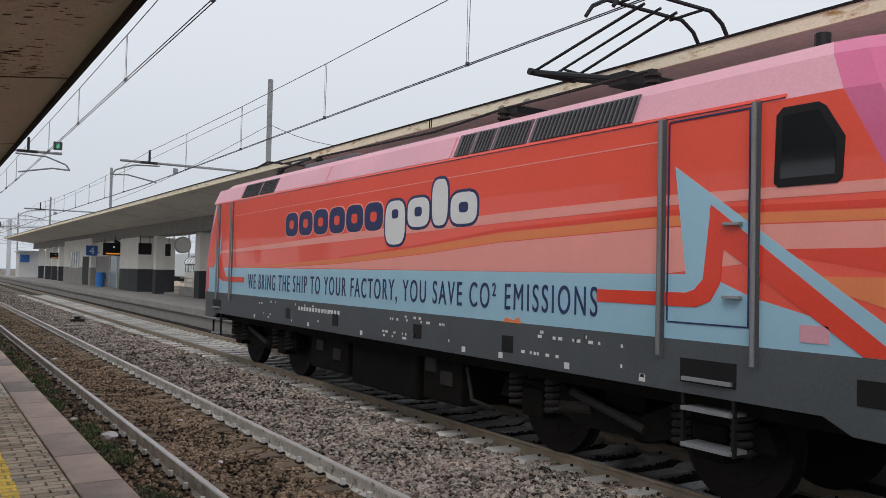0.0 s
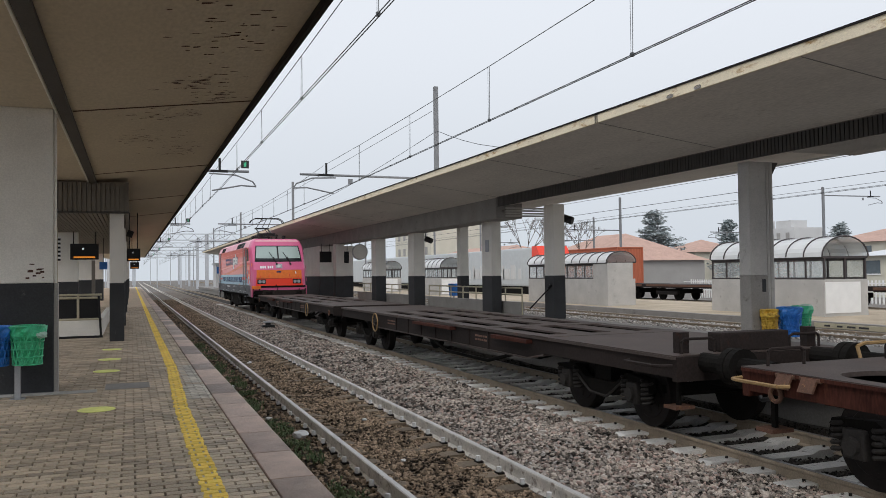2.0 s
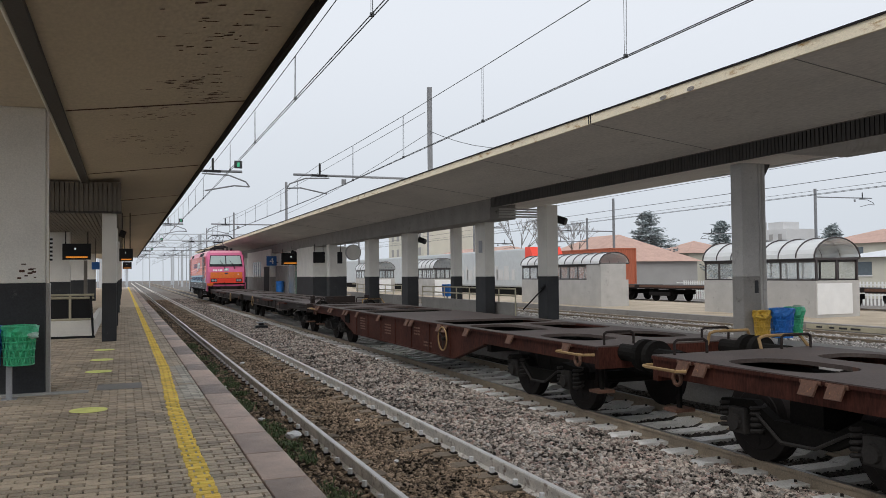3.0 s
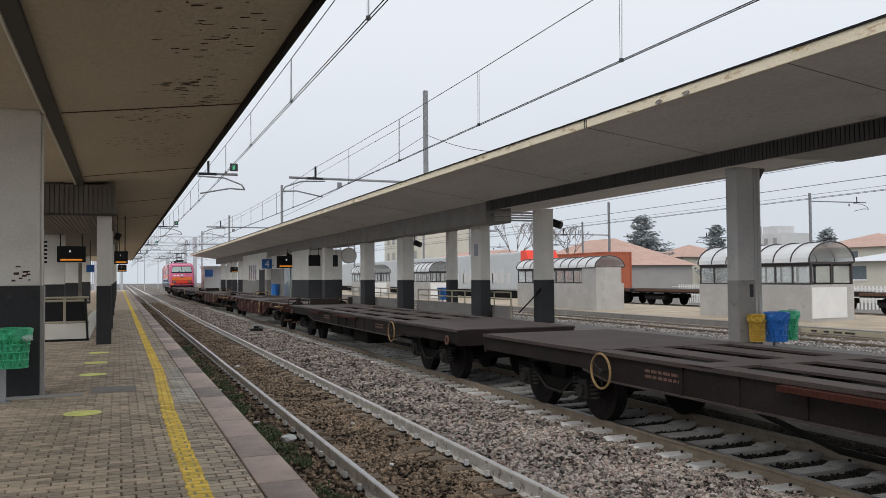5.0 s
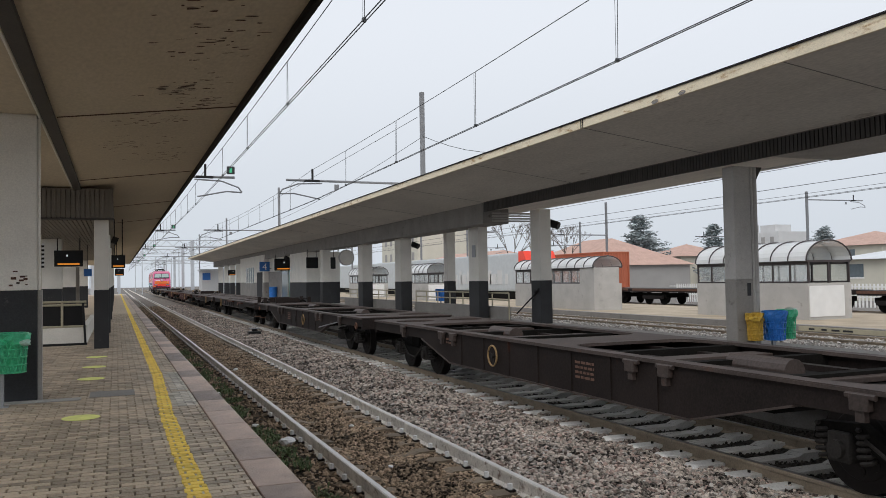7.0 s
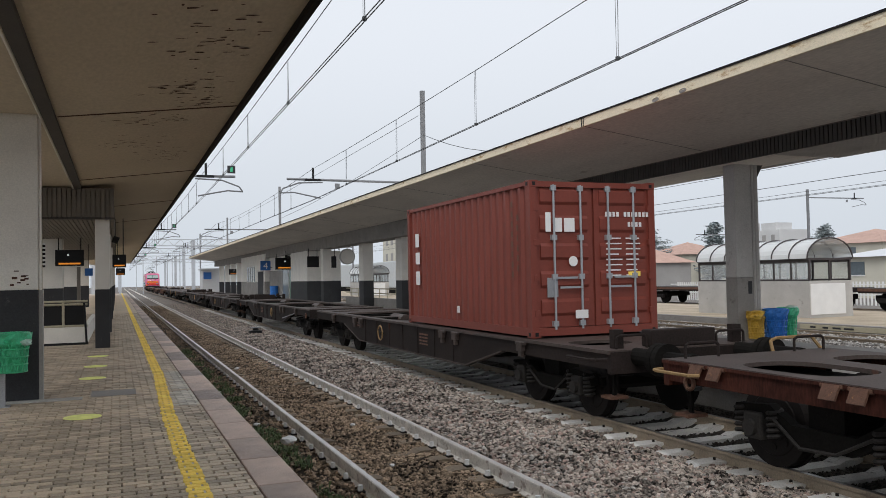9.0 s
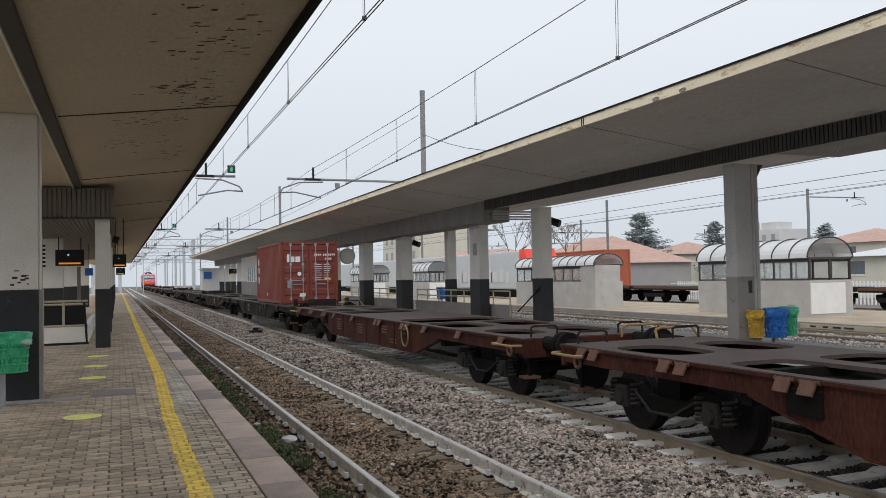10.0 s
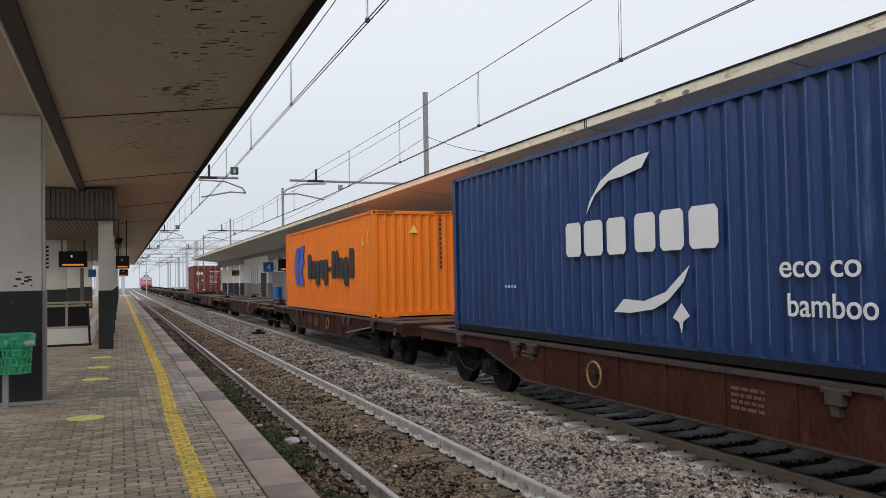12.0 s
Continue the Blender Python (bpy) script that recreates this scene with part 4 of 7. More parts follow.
part("glass_panel", box(nb(), 12.25, 12.28, 62.8, 65.4, PZ, 2.9), glass("grey_pane", (0.5, 0.55, 0.55), 0.4), room2, "grey-tinted glass panel")
for yy in (60.4, 62.65, 65.45):
    part("jamb", box(nb(), 12.22, 12.3, yy, yy + .12, PZ, 3.0), M["concrete"], gd)
part("inner_wall", box(nb(), 13.0, 13.1, 60.2, 71.5, PZ, 2.9), M["plinth"], room2)
bb = part("blue_bin", rod(nb(), (11.9, 67.3, PZ), (11.9, 67.3, PZ + 1.1), 0.3, 14, 0.33), M["bag_blue"])
tagged(bb, "blue litter bin by the platform building", "litter bin")
bb2 = thing("litter_bag", "blue and white bag on a post behind the railing", "litter bin")
part("bag", rod(nb(), (16.2, 41.0, .9), (16.2, 41.0, 1.55), 0.25, 12, 0.3), M["bag_blue"], bb2)
part("post", rod(nb(), (16.2, 41.0, -.3), (16.2, 41.0, .9), 0.04, 8), M["steel"], bb2)

four = thing("platform_sign", "square blue platform sign with a white numeral", "sign")
part("panel", box(nb(), 11.3, 12.15, 70.2, 70.26, 2.95, 3.75), M["sign_blue"], four)
lettering("numeral", "4", 0.78, M["white"], four, Matrix.Translation((11.54, 70.19, 3.08)) @ pose(0, 0, 0, 90, 0, 0).to_3x3().to_4x4(), 1.0, "white numeral")
part("arm", rod(nb(), (12.15, 70.23, 3.2), (12.5, 70.23, 3.2), 0.025, 6), M["black"], four)
display(11.1, 12.7, 62.0, 2.9, 3.8, "black hanging departure display with an amber text line", stem=4.1)
display(12.5, 13.3, 52.2, 2.85, 3.6, "black back of a hanging departure display", False, stem=4.2)
display(11.35, 12.1, 52.0, 2.9, 3.6, "black hanging display box", False, stem=4.1)
display(11.4, 12.6, 92, 2.8, 3.4, "black hanging departure display", stem=4.1)
b = nb()
rod(b, (12.35, 45.9, 3.4), (12.35, 46.05, 3.4), 0.46, 24)
clock = part("station_clock", b, M["concrete"])
tagged(clock, "pale grey round station clock", "clock")
part("dial", rod(nb(), (12.35, 45.88, 3.4), (12.35, 45.9, 3.4), 0.40, 24), M["plaster"], clock)
part("arm", rod(nb(), (12.35, 45.97, 3.8), (12.35, 45.97, 4.1), 0.03, 6), M["steel"], clock)

# ---- far platform with glazed shelters ----
FZ = 0.30
structure("platform_far", box(nb(), 22.4, 30.2, -10, 125, -0.36, FZ), M["platform_sand"], "pale concrete platform with yellowish edge")
structure("far_kerb", box(nb(), 22.1, 22.4, -10, 125, -0.2, FZ + 0.004), M["concrete_dim"], "dark stained platform kerb", "kerb")
b = nb()
box(b, 22.06, 22.1, 8, 22, 0.1, 0.26)
sign = tagged(part("edge_board", b, M["cream_rail"]), "long pale edge board with worn writing", "sign")
for k in range(26):
    if rng.random() < 0.8:
        part("writing", box(nb(), 22.052, 22.06, 8.3 + k * .52, 8.3 + k * .52 + rng.uniform(.2, .45), 0.15, 0.21), M["plinth"], sign)


def shelter(x0, x1, y0, y1, solid, label):
    s = thing("waiting_shelter", label, "shelter", "platform shelters")
    wall_t, win_t = 1.70, 2.50
    part("wall", box(nb(), x0, x0 + .15, y0, y1, FZ, wall_t), M["concrete"], s, "grey concrete wall")
    part("wall", box(nb(), x1 - .15, x1, y0, y1, FZ, wall_t), M["concrete"], s, "grey concrete wall")
    part("end_wall", box(nb(), x0 + .15, x1 - .15, y1 - .15, y1, FZ, wall_t), M["concrete"], s)
    if solid:
        part("end_wall", box(nb(), x0 + .15, x1 - .15, y0, y0 + .15, FZ, win_t + .05), M["concrete"], s, "tall concrete end wall")
        part("corner_wall", box(nb(), x0, x0 + .15, y0, y0 + 1.4, wall_t, win_t + .05), M["concrete"], s)
    else:
        part("end_wall", box(nb(), x0 + .15, x1 - .15, y0, y0 + .15, FZ, wall_t), M["concrete"], s)
        part("notice_panel", box(nb(), x0 + .05, x1 - .4, y0 - .03, y0, FZ + .12, wall_t - .1), M["white"], s, "blank white panel")
    start = y0 + (1.4 if solid else 0.0)
    for x in (x0 + .05, x1 - .1):
        f = part("window_band", box(nb(), x - .02, x + .06, start, y1, win_t - .08, win_t + .04), M["dark_frame"], s, "dark metal frame")
        part("sill", box(nb(), x - .02, x + .06, start, y1, wall_t, wall_t + .06), M["dark_frame"], f)
        n = int((y1 - start) / 0.9)
        for k in range(n + 1):
            yy = start + (y1 - start - .07) * k / n
            part("mullion", box(nb(), x - .01, x + .05, yy, yy + .07, wall_t + .06, win_t - .08), M["dark_frame"], f)
            if k < n:
                part("pane", box(nb(), x + .015, x + .025, yy + .07, start + (y1 - start - .07) * (k + 1) / n, wall_t + .06, win_t - .08), M["glass"], f)
    if not solid:
        for k in range(3):
            xx = x0 + .05 + (x1 - x0 - .17) * k / 2
            part("mullion", box(nb(), xx, xx + .07, y0 + .02, y0 + .09, wall_t, win_t + .04), M["dark_frame"], s)
        part("lintel", box(nb(), x0, x1, y0, y0 + .1, win_t, win_t + .08), M["dark_frame"], s)
    cx, r, hh = (x0 + x1) / 2, (x1 - x0) / 2 + .06, 0.58 if solid else 0.78
    roof = nb()
    seg = 14
    arc = [(cx + r * math.cos(math.pi * i / seg), win_t + .06 + hh * math.sin(math.pi * i / seg)) for i in range(seg + 1)]
    arc2 = [(cx + (r - .02) * math.cos(math.pi * i / seg), win_t + .06 + (hh - .02) * math.sin(math.pi * i / seg)) for i in range(seg + 1)]
    for i in range(seg):
        prism(roof, [arc[i], arc[i + 1], arc2[i + 1], arc2[i]], "y", y0 + .05, y1 - .05)
    rf = part("roof", roof, M["roof_glass"], s, "milky arched roof sheet")
    n = int(round((y1 - y0) / 0.95))
    for k in range(n + 1):
        yy = y0 + (y1 - y0) * k / n
        part("rib", tube(nb(), [(p, yy, q + .015) for p, q in arc], 0.032, 6), M["dark_frame"], rf, "dark arched rib")
    for x in (x0 - .03, x1 - .03):
        part("gutter", box(nb(), x, x + .08, y0, y1, win_t + .02, win_t + .09), M["dark_frame"], rf)
    return s


shelter(24.4, 26.6, 23.8, 30.2, False, "arched glazed waiting shelter on grey concrete walls")
shelter(23.2, 24.9, 36.9, 46.0, True, "arched waiting shelter with a tall concrete end wall")
shelter(23.4, 25.2, 62, 70, False, "distant arched waiting shelter")
shelter(23.4, 25.2, 78, 86, False, "distant arched waiting shelter")
post = thing("lamp_post", "tall white platform lamp post with two flat heads", "lamp post", "lamp posts")
part("pole", rod(nb(), (0, 0, FZ), (0, 0, 5.3), 0.06, 10, 0.05), M["white"], post)
part("arm", rod(nb(), (-.6, 0, 5.3), (.6, 0, 5.42), 0.04, 8), M["mast"], post)
for sx in (-1, 1):
    part("lamp_head", box(nb(), sx * .5, sx * 1.0, -.12, .12, 5.30 + .05 * sx, 5.42 + .05 * sx, .03), M["steel"], post, "flat grey lamp head")
post.matrix_basis = pose(23.6, 17.0, 0)
for (x, y) in ((24.2, 44.0), (24.6, 54.0)):
    copy_thing(post, pose(x, y, 0))


# ---- overhead line ----
def mast(x, y, top, base, label="grey steel overhead-line mast with a cantilever arm", paint="mast"):
    m = thing("overhead_mast", label, "mast", "overhead masts", pose(x, y, 0))
    part("pole", prism(nb(), [(-.09, -.08), (.09, -.08), (.09, .08), (-.09, .08)], "z", base, top), M[paint], m)
    return m


def arm(m, x_end, z):
    """Tube arm with insulator and curved registration arm; x_end is measured from the mast."""
    sg_, e = (1 if x_end > 0 else -1), abs(x_end)
    a = part("arm", rod(nb(), (0, 0, z), (x_end, 0, z + .03), 0.05, 8), M["mast"], m, "dark tube arm")
    part("insulator", rod(nb(), (sg_ * (e - 1.1), 0, z + .03), (sg_ * (e - 1.1), 0, z + .52), 0.045, 8), M["black"], a)
    part("clamp", box(nb(), sg_ * (e - 1.1) - .35, sg_ * (e - 1.1) + .3, -.05, .05, z - .03, z + .06), M["black"], a)
    part("register_arm", tube(nb(), [(sg_ * (e - 1.5), 0, z - .08), (sg_ * (e - .5), 0, z - .12), (sg_ * (e + .15), 0, z - .36), (sg_ * (e + .28), 0, z - .55), (sg_ * (e - .3), 0, z - .52), (sg_ * (e - 1.4), 0, z - .74)], 0.028, 6), M["mast"], a)
    part("plate", box(nb(), sg_ * (e - 2.2), sg_ * (e - 2.0), -.1, -.08, z - .34, z - .12), M["mast"], a)
    return a


for i, yy in enumerate((33.5, 67.5, 102, 137, 172)):
    m = mast(12.5, yy, 10.3 if i == 0 else 9.8, 5.0 if yy < 113 else -.3)
    arm(m, -6.0, 6.24)
    m2 = mast(-2.2, yy - 1.0, 6.9, 4.9 if yy < 121 else -.3, "grey steel mast carrying an arm over the near track")
    arm(m2, 6.5, 6.15)
    sg = part("route_plate", box(nb(), 6.2, 6.5, -.06, -.04, 6.3, 6.6), M["plinth"], m2, "small plate with a green lamp")
    part("mark", box(nb(), 6.3, 6.4, -.07, -.06, 6.36, 6.54), M["bag_green"], sg)
for x, yy, top, reach, za in ((43, 66, 9.0, -6.0, 5.9), (55, 53.5, 9.0, 6.5, 8.3), (55.3, 91, 9.0, -5.0, 6.0), (43, 99, 9.0, 5.5, 6.0), (31, 84, 9.0, 0, 0), (29, 105, 9.0, -4, 6.2), (63, 70, 8.6, -6.5, 6.0)):
    m = mast(x, yy, top, -.36, "grey steel overhead-line mast in the yard")
    if reach:
        arm(m, reach, za)


def catenary(x, supports, sag, label, xz=0.1):
    """supports: y, contact height, messenger height."""
    c = thing("contact_line", label, "overhead wire", "overhead wires")
    cw, mw, dr = nb(), nb(), nb()
    for i, ((ya, ca, ma), (yb, cb, mb)) in enumerate(zip(supports, supports[1:])):
        xa, xb = x + xz * (-1) ** i, x - xz * (-1) ** i
        for d in (-.02, .03):
            rod(cw, (xa + d, ya, ca), (xb + d, yb, cb), 0.009, 5)
        last = None
        for j in range(9):
            f = j / 8
            p = (xa + (xb - xa) * f, ya + (yb - ya) * f, ma + (mb - ma) * f - sag * 4 * f * (1 - f))
            if last:
                rod(mw, last, p, 0.009, 5)
            last = p
            if 0 < j < 8:
                zc = ca + (cb - ca) * f
                rod(dr, p, (p[0] + .01, p[1] + .05, zc), 0.006, 4)
                rod(dr, (p[0], p[1] + .08, p[2]), (p[0] - .01, p[1] + .07, zc), 0.004, 4)
                box(dr, p[0] - .025, p[0] + .03, p[1] + .03, p[1] + .08, zc - .02, zc + .04)
    part("contact_wire", cw, M["wire"], c, "twin contact wire")
    part("messenger_wire", mw, M["wire"], c)
    part("dropper", dr, M["wire"], c, "thin droppers between the wires")


FAR = [(67.5, 5.45, 6.7), (102, 5.45, 6.7), (137, 5.45, 6.7), (172, 5.45, 6.7), (210, 5.45, 6.7), (250, 5.45, 6.7)]
catenary(TRACKS["near"], [(-50, 6.0, 7.3), (-11.5, 5.98, 7.2), (33.5, 5.62, 6.6)] + FAR, .2, "overhead contact line above the near track", .05)
catenary(TRACKS["train"], [(-50, 5.8, 7.6), (-11.5, 5.75, 7.55), (33.5, 5.40, 6.68)] + FAR, .28, "overhead contact line above the train's track", .05)
for x, y0, y1, z0, z1 in ((12.3, 33.5, 140, 9.2, 9.0), (12.6, 33.5, 67.5, 8.4, 7.2), (12.5, 33.6, 24, 8.4, 6.2), (24.6, -20, 200, 6.9, 6.7),
                          (25, -20, 200, 5.7, 5.6), (30, -20, 220, 7.3, 7.2), (30.3, -20, 220, 5.8, 5.7), (34.5, -20, 220, 8.3, 8.2), (35, -20, 220, 6.4, 6.3), (40, -20, 220, 7.2, 7.1), (17.3, -30, 220, 7.0, 6.9), (17.3, -30, 220, 5.6, 5.5)):
    b = nb()
    tube(b, [(x, y0 + (y1 - y0) * k / 6, z0 + (z1 - z0) * k / 6 - .25 * math.sin(math.pi * k / 6)) for k in range(7)], 0.012, 5)
    tagged(part("overhead_wire", b, M["wire"]), "thin overhead wire above the yard", "overhead wire", "overhead wires")


def gantry(y, x0, x1, z, label):
    g = thing("gantry", label, "gantry", "far gantries")
    for x in (x0, (x0 + x1) / 2, x1):
        leg = part("leg", box(nb(), x - .25, x + .25, y - .25, y + .25, -.36, z + .9), M["mast_hazed"], g)
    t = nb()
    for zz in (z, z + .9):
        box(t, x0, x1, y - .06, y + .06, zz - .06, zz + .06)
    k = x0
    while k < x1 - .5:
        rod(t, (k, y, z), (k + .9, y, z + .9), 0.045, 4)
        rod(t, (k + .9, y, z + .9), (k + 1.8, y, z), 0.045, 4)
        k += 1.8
    part("truss", t, M["mast_hazed"], g, "lattice girder")


for yy, x0, x1, z in ((126, -3, 24, 7.4), (165, -6, 30, 7.6), (205, -8, 34, 7.4), (250, -8, 34, 7.6)):
    gantry(yy, x0, x1, z, "grey lattice signal gantry across the tracks")
for k in range(16):
    m = mast(rng.choice((-4.5, 0.6, 5.4, 10, 14)) + rng.uniform(-.3, .3), 135 + k * 9 + rng.uniform(-3, 3), rng.uniform(7.5, 9.5), -.36, "distant grey overhead-line mast", "mast_hazed")
kiosk = thing("far_kiosk", "small white cabin at the platform's end", "cabin")
part("wall", box(nb(), 10.5, 13.5, 112, 116, PZ, 3.6), M["pale_wall"], kiosk)
part("roof", box(nb(), 10.3, 13.7, 111.8, 116.2, 3.6, 3.8), M["white_roof"], kiosk)
part("sign", box(nb(), 10.6, 11.6, 111.9, 112, 2.4, 3.3), M["sign_blue"], kiosk)


# ---- yard: parked wagons, boxes, far train ----
def corrugated_side(b, x, y0, y1, z0, z1, pitch, depth, out=-1):
    """Trapezoidal wall panel parallel to the y axis."""
    prof = []
    n = max(1, int(round((y1 - y0) / pitch)))
    p = (y1 - y0) / n
    for k in range(n):
        y = y0 + k * p
        prof += [(x, y), (x, y + .28 * p), (x - out * depth, y + .45 * p), (x - out * depth, y + .82 * p)]
    prof.append((x, y1))
    lo, hi = [b.verts.new((px, py, z0)) for px, py in prof], [b.verts.new((px, py, z1)) for px, py in prof]
    for i in range(len(prof) - 1):
        b.faces.new((lo[i], lo[i + 1], hi[i + 1], hi[i]))
    return b


def corrugated_end(b, y, x0, x1, z0, z1, pitch, depth, out=-1):
    prof = []
    n = max(1, int(round((x1 - x0) / pitch)))
    p = (x1 - x0) / n
    for k in range(n):
        x = x0 + k * p
        prof += [(x, y), (x + .28 * p, y), (x + .45 * p, y - out * depth), (x + .82 * p, y - out * depth)]
    prof.append((x1, y))
    lo, hi = [b.verts.new((px, py, z0)) for px, py in prof], [b.verts.new((px, py, z1)) for px, py in prof]
    for i in range(len(prof) - 1):
        b.faces.new((lo[i], lo[i + 1], hi[i + 1], hi[i]))
    return b


def parked_box(y0, y1, label, marks):
    """A faded container on the parked train."""
    c = thing("shipping_container", label, "container", "parked containers")
    x0, x1, z0, z1 = 36.0, 38.44, 1.12, 4.0
    part("core", box(nb(), x0 + .06, x1 - .06, y0 + .06, y1 - .06, z0 + .02, z1 - .02), M["rust_box"], c)
    part("side", corrugated_side(nb(), x0 + .03, y0, y1, z0 + .12, z1 - .08, .28, .035), M["rust_box"], c)
    part("end", corrugated_end(nb(), y0 + .03, x0, x1, z0 + .12, z1 - .08, .28, .035), M["rust_box"], c)
    f = nb()
    for x in (x0, x1 - .1):
        for y in (y0, y1 - .1):
            box(f, x, x + .1, y, y + .1, z0, z1)
    box(f, x0, x0 + .06, y0, y1, z1 - .09, z1)
    box(f, x0, x0 + .06, y0, y1, z0, z0 + .13)
    box(f, x0, x1, y0, y0 + .06, z1 - .09, z1)
    box(f, x0, x1, y0, y0 + .06, z0, z0 + .13)
    part("frame", f, M["rust_box"], c)
    if marks == "end":
        part("plate", box(nb(), x0 + .3, x0 + .75, y0 - .01, y0, 1.7, 2.2), M["brass"], c, "yellow data plate")
    else:
        for k in range(6):
            part("mark", box(nb(), x0 - .012, x0 - .004, y1 - 1.75, y1 - 1.4, 3.5 - k * .24, 3.66 - k * .24, .001), M["loco_white"], c, "white brand mark of plain blocks")
    return c


parked_box(55.8, 68.0, "faded orange-red shipping container on a parked wagon", "end")
parked_box(16.3, 28.5, "rust-red shipping container on a parked wagon", "side")


def parked_wagon(y0, y1):
    w = thing("parked_wagon", "dark flat container wagon standing in the yard", "wagon", "parked wagons")
    x = TRACKS["parked"]
    part("deck", box(nb(), x - 1.3, x + 1.3, y0, y1, .85, 1.1), M["wagon_dark"], w)
    part("edge", box(nb(), x - 1.33, x - 1.3, y0, y1, .95, 1.1), M["flap"], w, "rusty edge")
    for yy in (y0 + 2.2, y1 - 2.2):
        bg = part("bogie", box(nb(), x - 1.0, x + 1.0, yy - 1.4, yy + 1.4, .45, .75, .05), M["underframe"], w)
        for dy in (-.9, .9):
            for sx in (-.75, .75):
                part("wheel", rod(nb(), (x + sx - .06, yy + dy, .41), (x + sx + .06, yy + dy, .41), .46, 18), M["underframe"], bg)
        part("box", box(nb(), x - 1.15, x - 1.0, yy - 1.2, yy + 1.2, .35, .6, .04), M["wheel"], bg)


for y0 in (13, 33, 52.4, 72):
    parked_wagon(y0, y0 + 18.8)
ft = thing("far_train", "grey covered train with a red cab roof in the yard", "train")
part("body", box(nb(), 30.6, 33.4, 60, 120, .9, 4.1, .15), M["far_train"], ft)
part("underframe", box(nb(), 30.7, 33.3, 60, 120, .2, .9), M["underframe"], ft)
part("cab_roof", prism(nb(), [(58.6, 3.3), (60.02, 3.3), (60.02, 4.2), (59.2, 4.2)], "x", 30.6, 33.4), M["loco_red2"], ft, "red cab roof")
for k in range(22):
    part("tag", box(nb(), 30.57, 30.6, 62 + k * 1.1, 62.5 + k * 1.1 + .4 * (k % 3), 1.5, 2.4 + .3 * (k % 2)), M["pale_wall"], ft, "faded spray paint")


# ---- houses beyond the yard ----
def house(x0, x1, y0, y1, h, roof_h, wall, roof, label, wins=()):
    t = thing("house", label, "house", "houses beyond the yard")
    part("wall", box(nb(), x0, x1, y0, y1, -.36, h), M[wall], t)
    r = nb()
    o = .6
    cx, cy = (x0 + x1) / 2, (y0 + y1) / 2
    ins = min(x1 - x0, y1 - y0) / 2
    base = [r.verts.new(p) for p in ((x0 - o, y0 - o, h), (x1 + o, y0 - o, h), (x1 + o, y1 + o, h), (x0 - o, y1 + o, h))]
    if x1 - x0 > y1 - y0:
        top = [r.verts.new((x0 + ins, cy, h + roof_h)), r.verts.new((x1 - ins, cy, h + roof_h))]
        r.faces.new((base[0], base[1], top[1], top[0]))
        r.faces.new((base[1], base[2], top[1]))
        r.faces.new((base[2], base[3], top[0], top[1]))
        r.faces.new((base[3], base[0], top[0]))
    else:
        top = [r.verts.new((cx, y0 + ins, h + roof_h)), r.verts.new((cx, y1 - ins + .01, h + roof_h))]
        r.faces.new((base[0], base[1], top[0]))
        r.faces.new((base[1], base[2], top[1], top[0]))
        r.faces.new((base[2], base[3], top[1]))
        r.faces.new((base[3], base[0], top[0], top[1]))
    r.faces.new(base[::-1])
    part("roof", r, M[roof], t)
    for (fx, z0, w, hh) in wins:
        wd = part("window", box(nb(), x0 - .04, x0, y0 + fx, y0 + fx + w, z0, z0 + hh), M["window"], t)
        part("frame", box(nb(), x0 - .07, x0 - .04, y0 + fx - .08, y0 + fx + w + .08, z0 - .12, z0), M["white"], wd)
    return t


house(62, 78, 98, 122, 3.5, 4.2, "grey_wall", "terracotta", "broad grey shed with a hipped clay-tile roof")
house(56, 70, 122, 160, 4.6, 2.2, "cream_wall", "terracotta", "long building with a clay-tile roof")
house(58, 70, 28, 53.5, 3.1, 1.4, "cream_wall", "white_roof", "low cream house with a pale sheet roof", [(22.6, 1.6, 1.4, 1.1), (18.5, 1.6, 1.2, 1.1), (10, 1.6, 1.2, 1.1)])
house(88, 100, 74, 86, 5.4, 2.0, "cream_wall", "terracotta", "cream house with a clay-tile roof", [(4, 3.4, 1.4, 1.5), (8, 3.4, 1.4, 1.5)])
house(92, 104, 118, 130, 5.2, 2.4, "cream_wall", "terracotta", "cream house with a clay-tile roof")
house(118, 132, 116, 128, 6.0, 1.8, "pale_wall", "terracotta", "pale house with a clay-tile roof")
flat = thing("apartment_block", "apartment block with stepped roof, distance haze in its pale colour", "apartment block")
part("wall", box(nb(), 149, 158, 154, 164, -.36, 12), M["pale_wall"], flat)
part("wall", box(nb(), 150, 155, 156, 161, 12, 13.8), M["pale_wall"], flat)
for k in range(3):
    for j in range(3):
        part("window", box(nb(), 148.95, 149, 155.5 + k * 3, 156.7 + k * 3, 2.5 + j * 3.4, 4.0 + j * 3.4), M["grey_wall"], flat)
    part("chimney", box(nb(), 150 + k * 2.6, 150.6 + k * 2.6, 162, 162.7, 12, 14), M["pale_wall"], flat)
block2 = thing("apartment_block", "cream multi-storey block behind the tracks", "apartment block")
part("wall", box(nb(), 60, 76, 165, 190, -.36, 13), M["cream_wall"], block2)
for k in range(6):
    for j in range(3):
        part("window", box(nb(), 59.95, 60, 167 + k * 3.8, 168.6 + k * 3.8, 2.5 + j * 3.6, 4.2 + j * 3.6), M["grey_wall"], block2)
fence = thing("fence", "white picket fence along the yard", "fence")
part("rail", box(nb(), 47, 47.06, 25, 62, 1.0, 1.08), M["white"], fence)
part("rail", box(nb(), 47, 47.06, 25, 62, .3, .38), M["white"], fence)
pm = nb()
box(pm, -.02, .02, -.06, .06, -.36, 1.25)
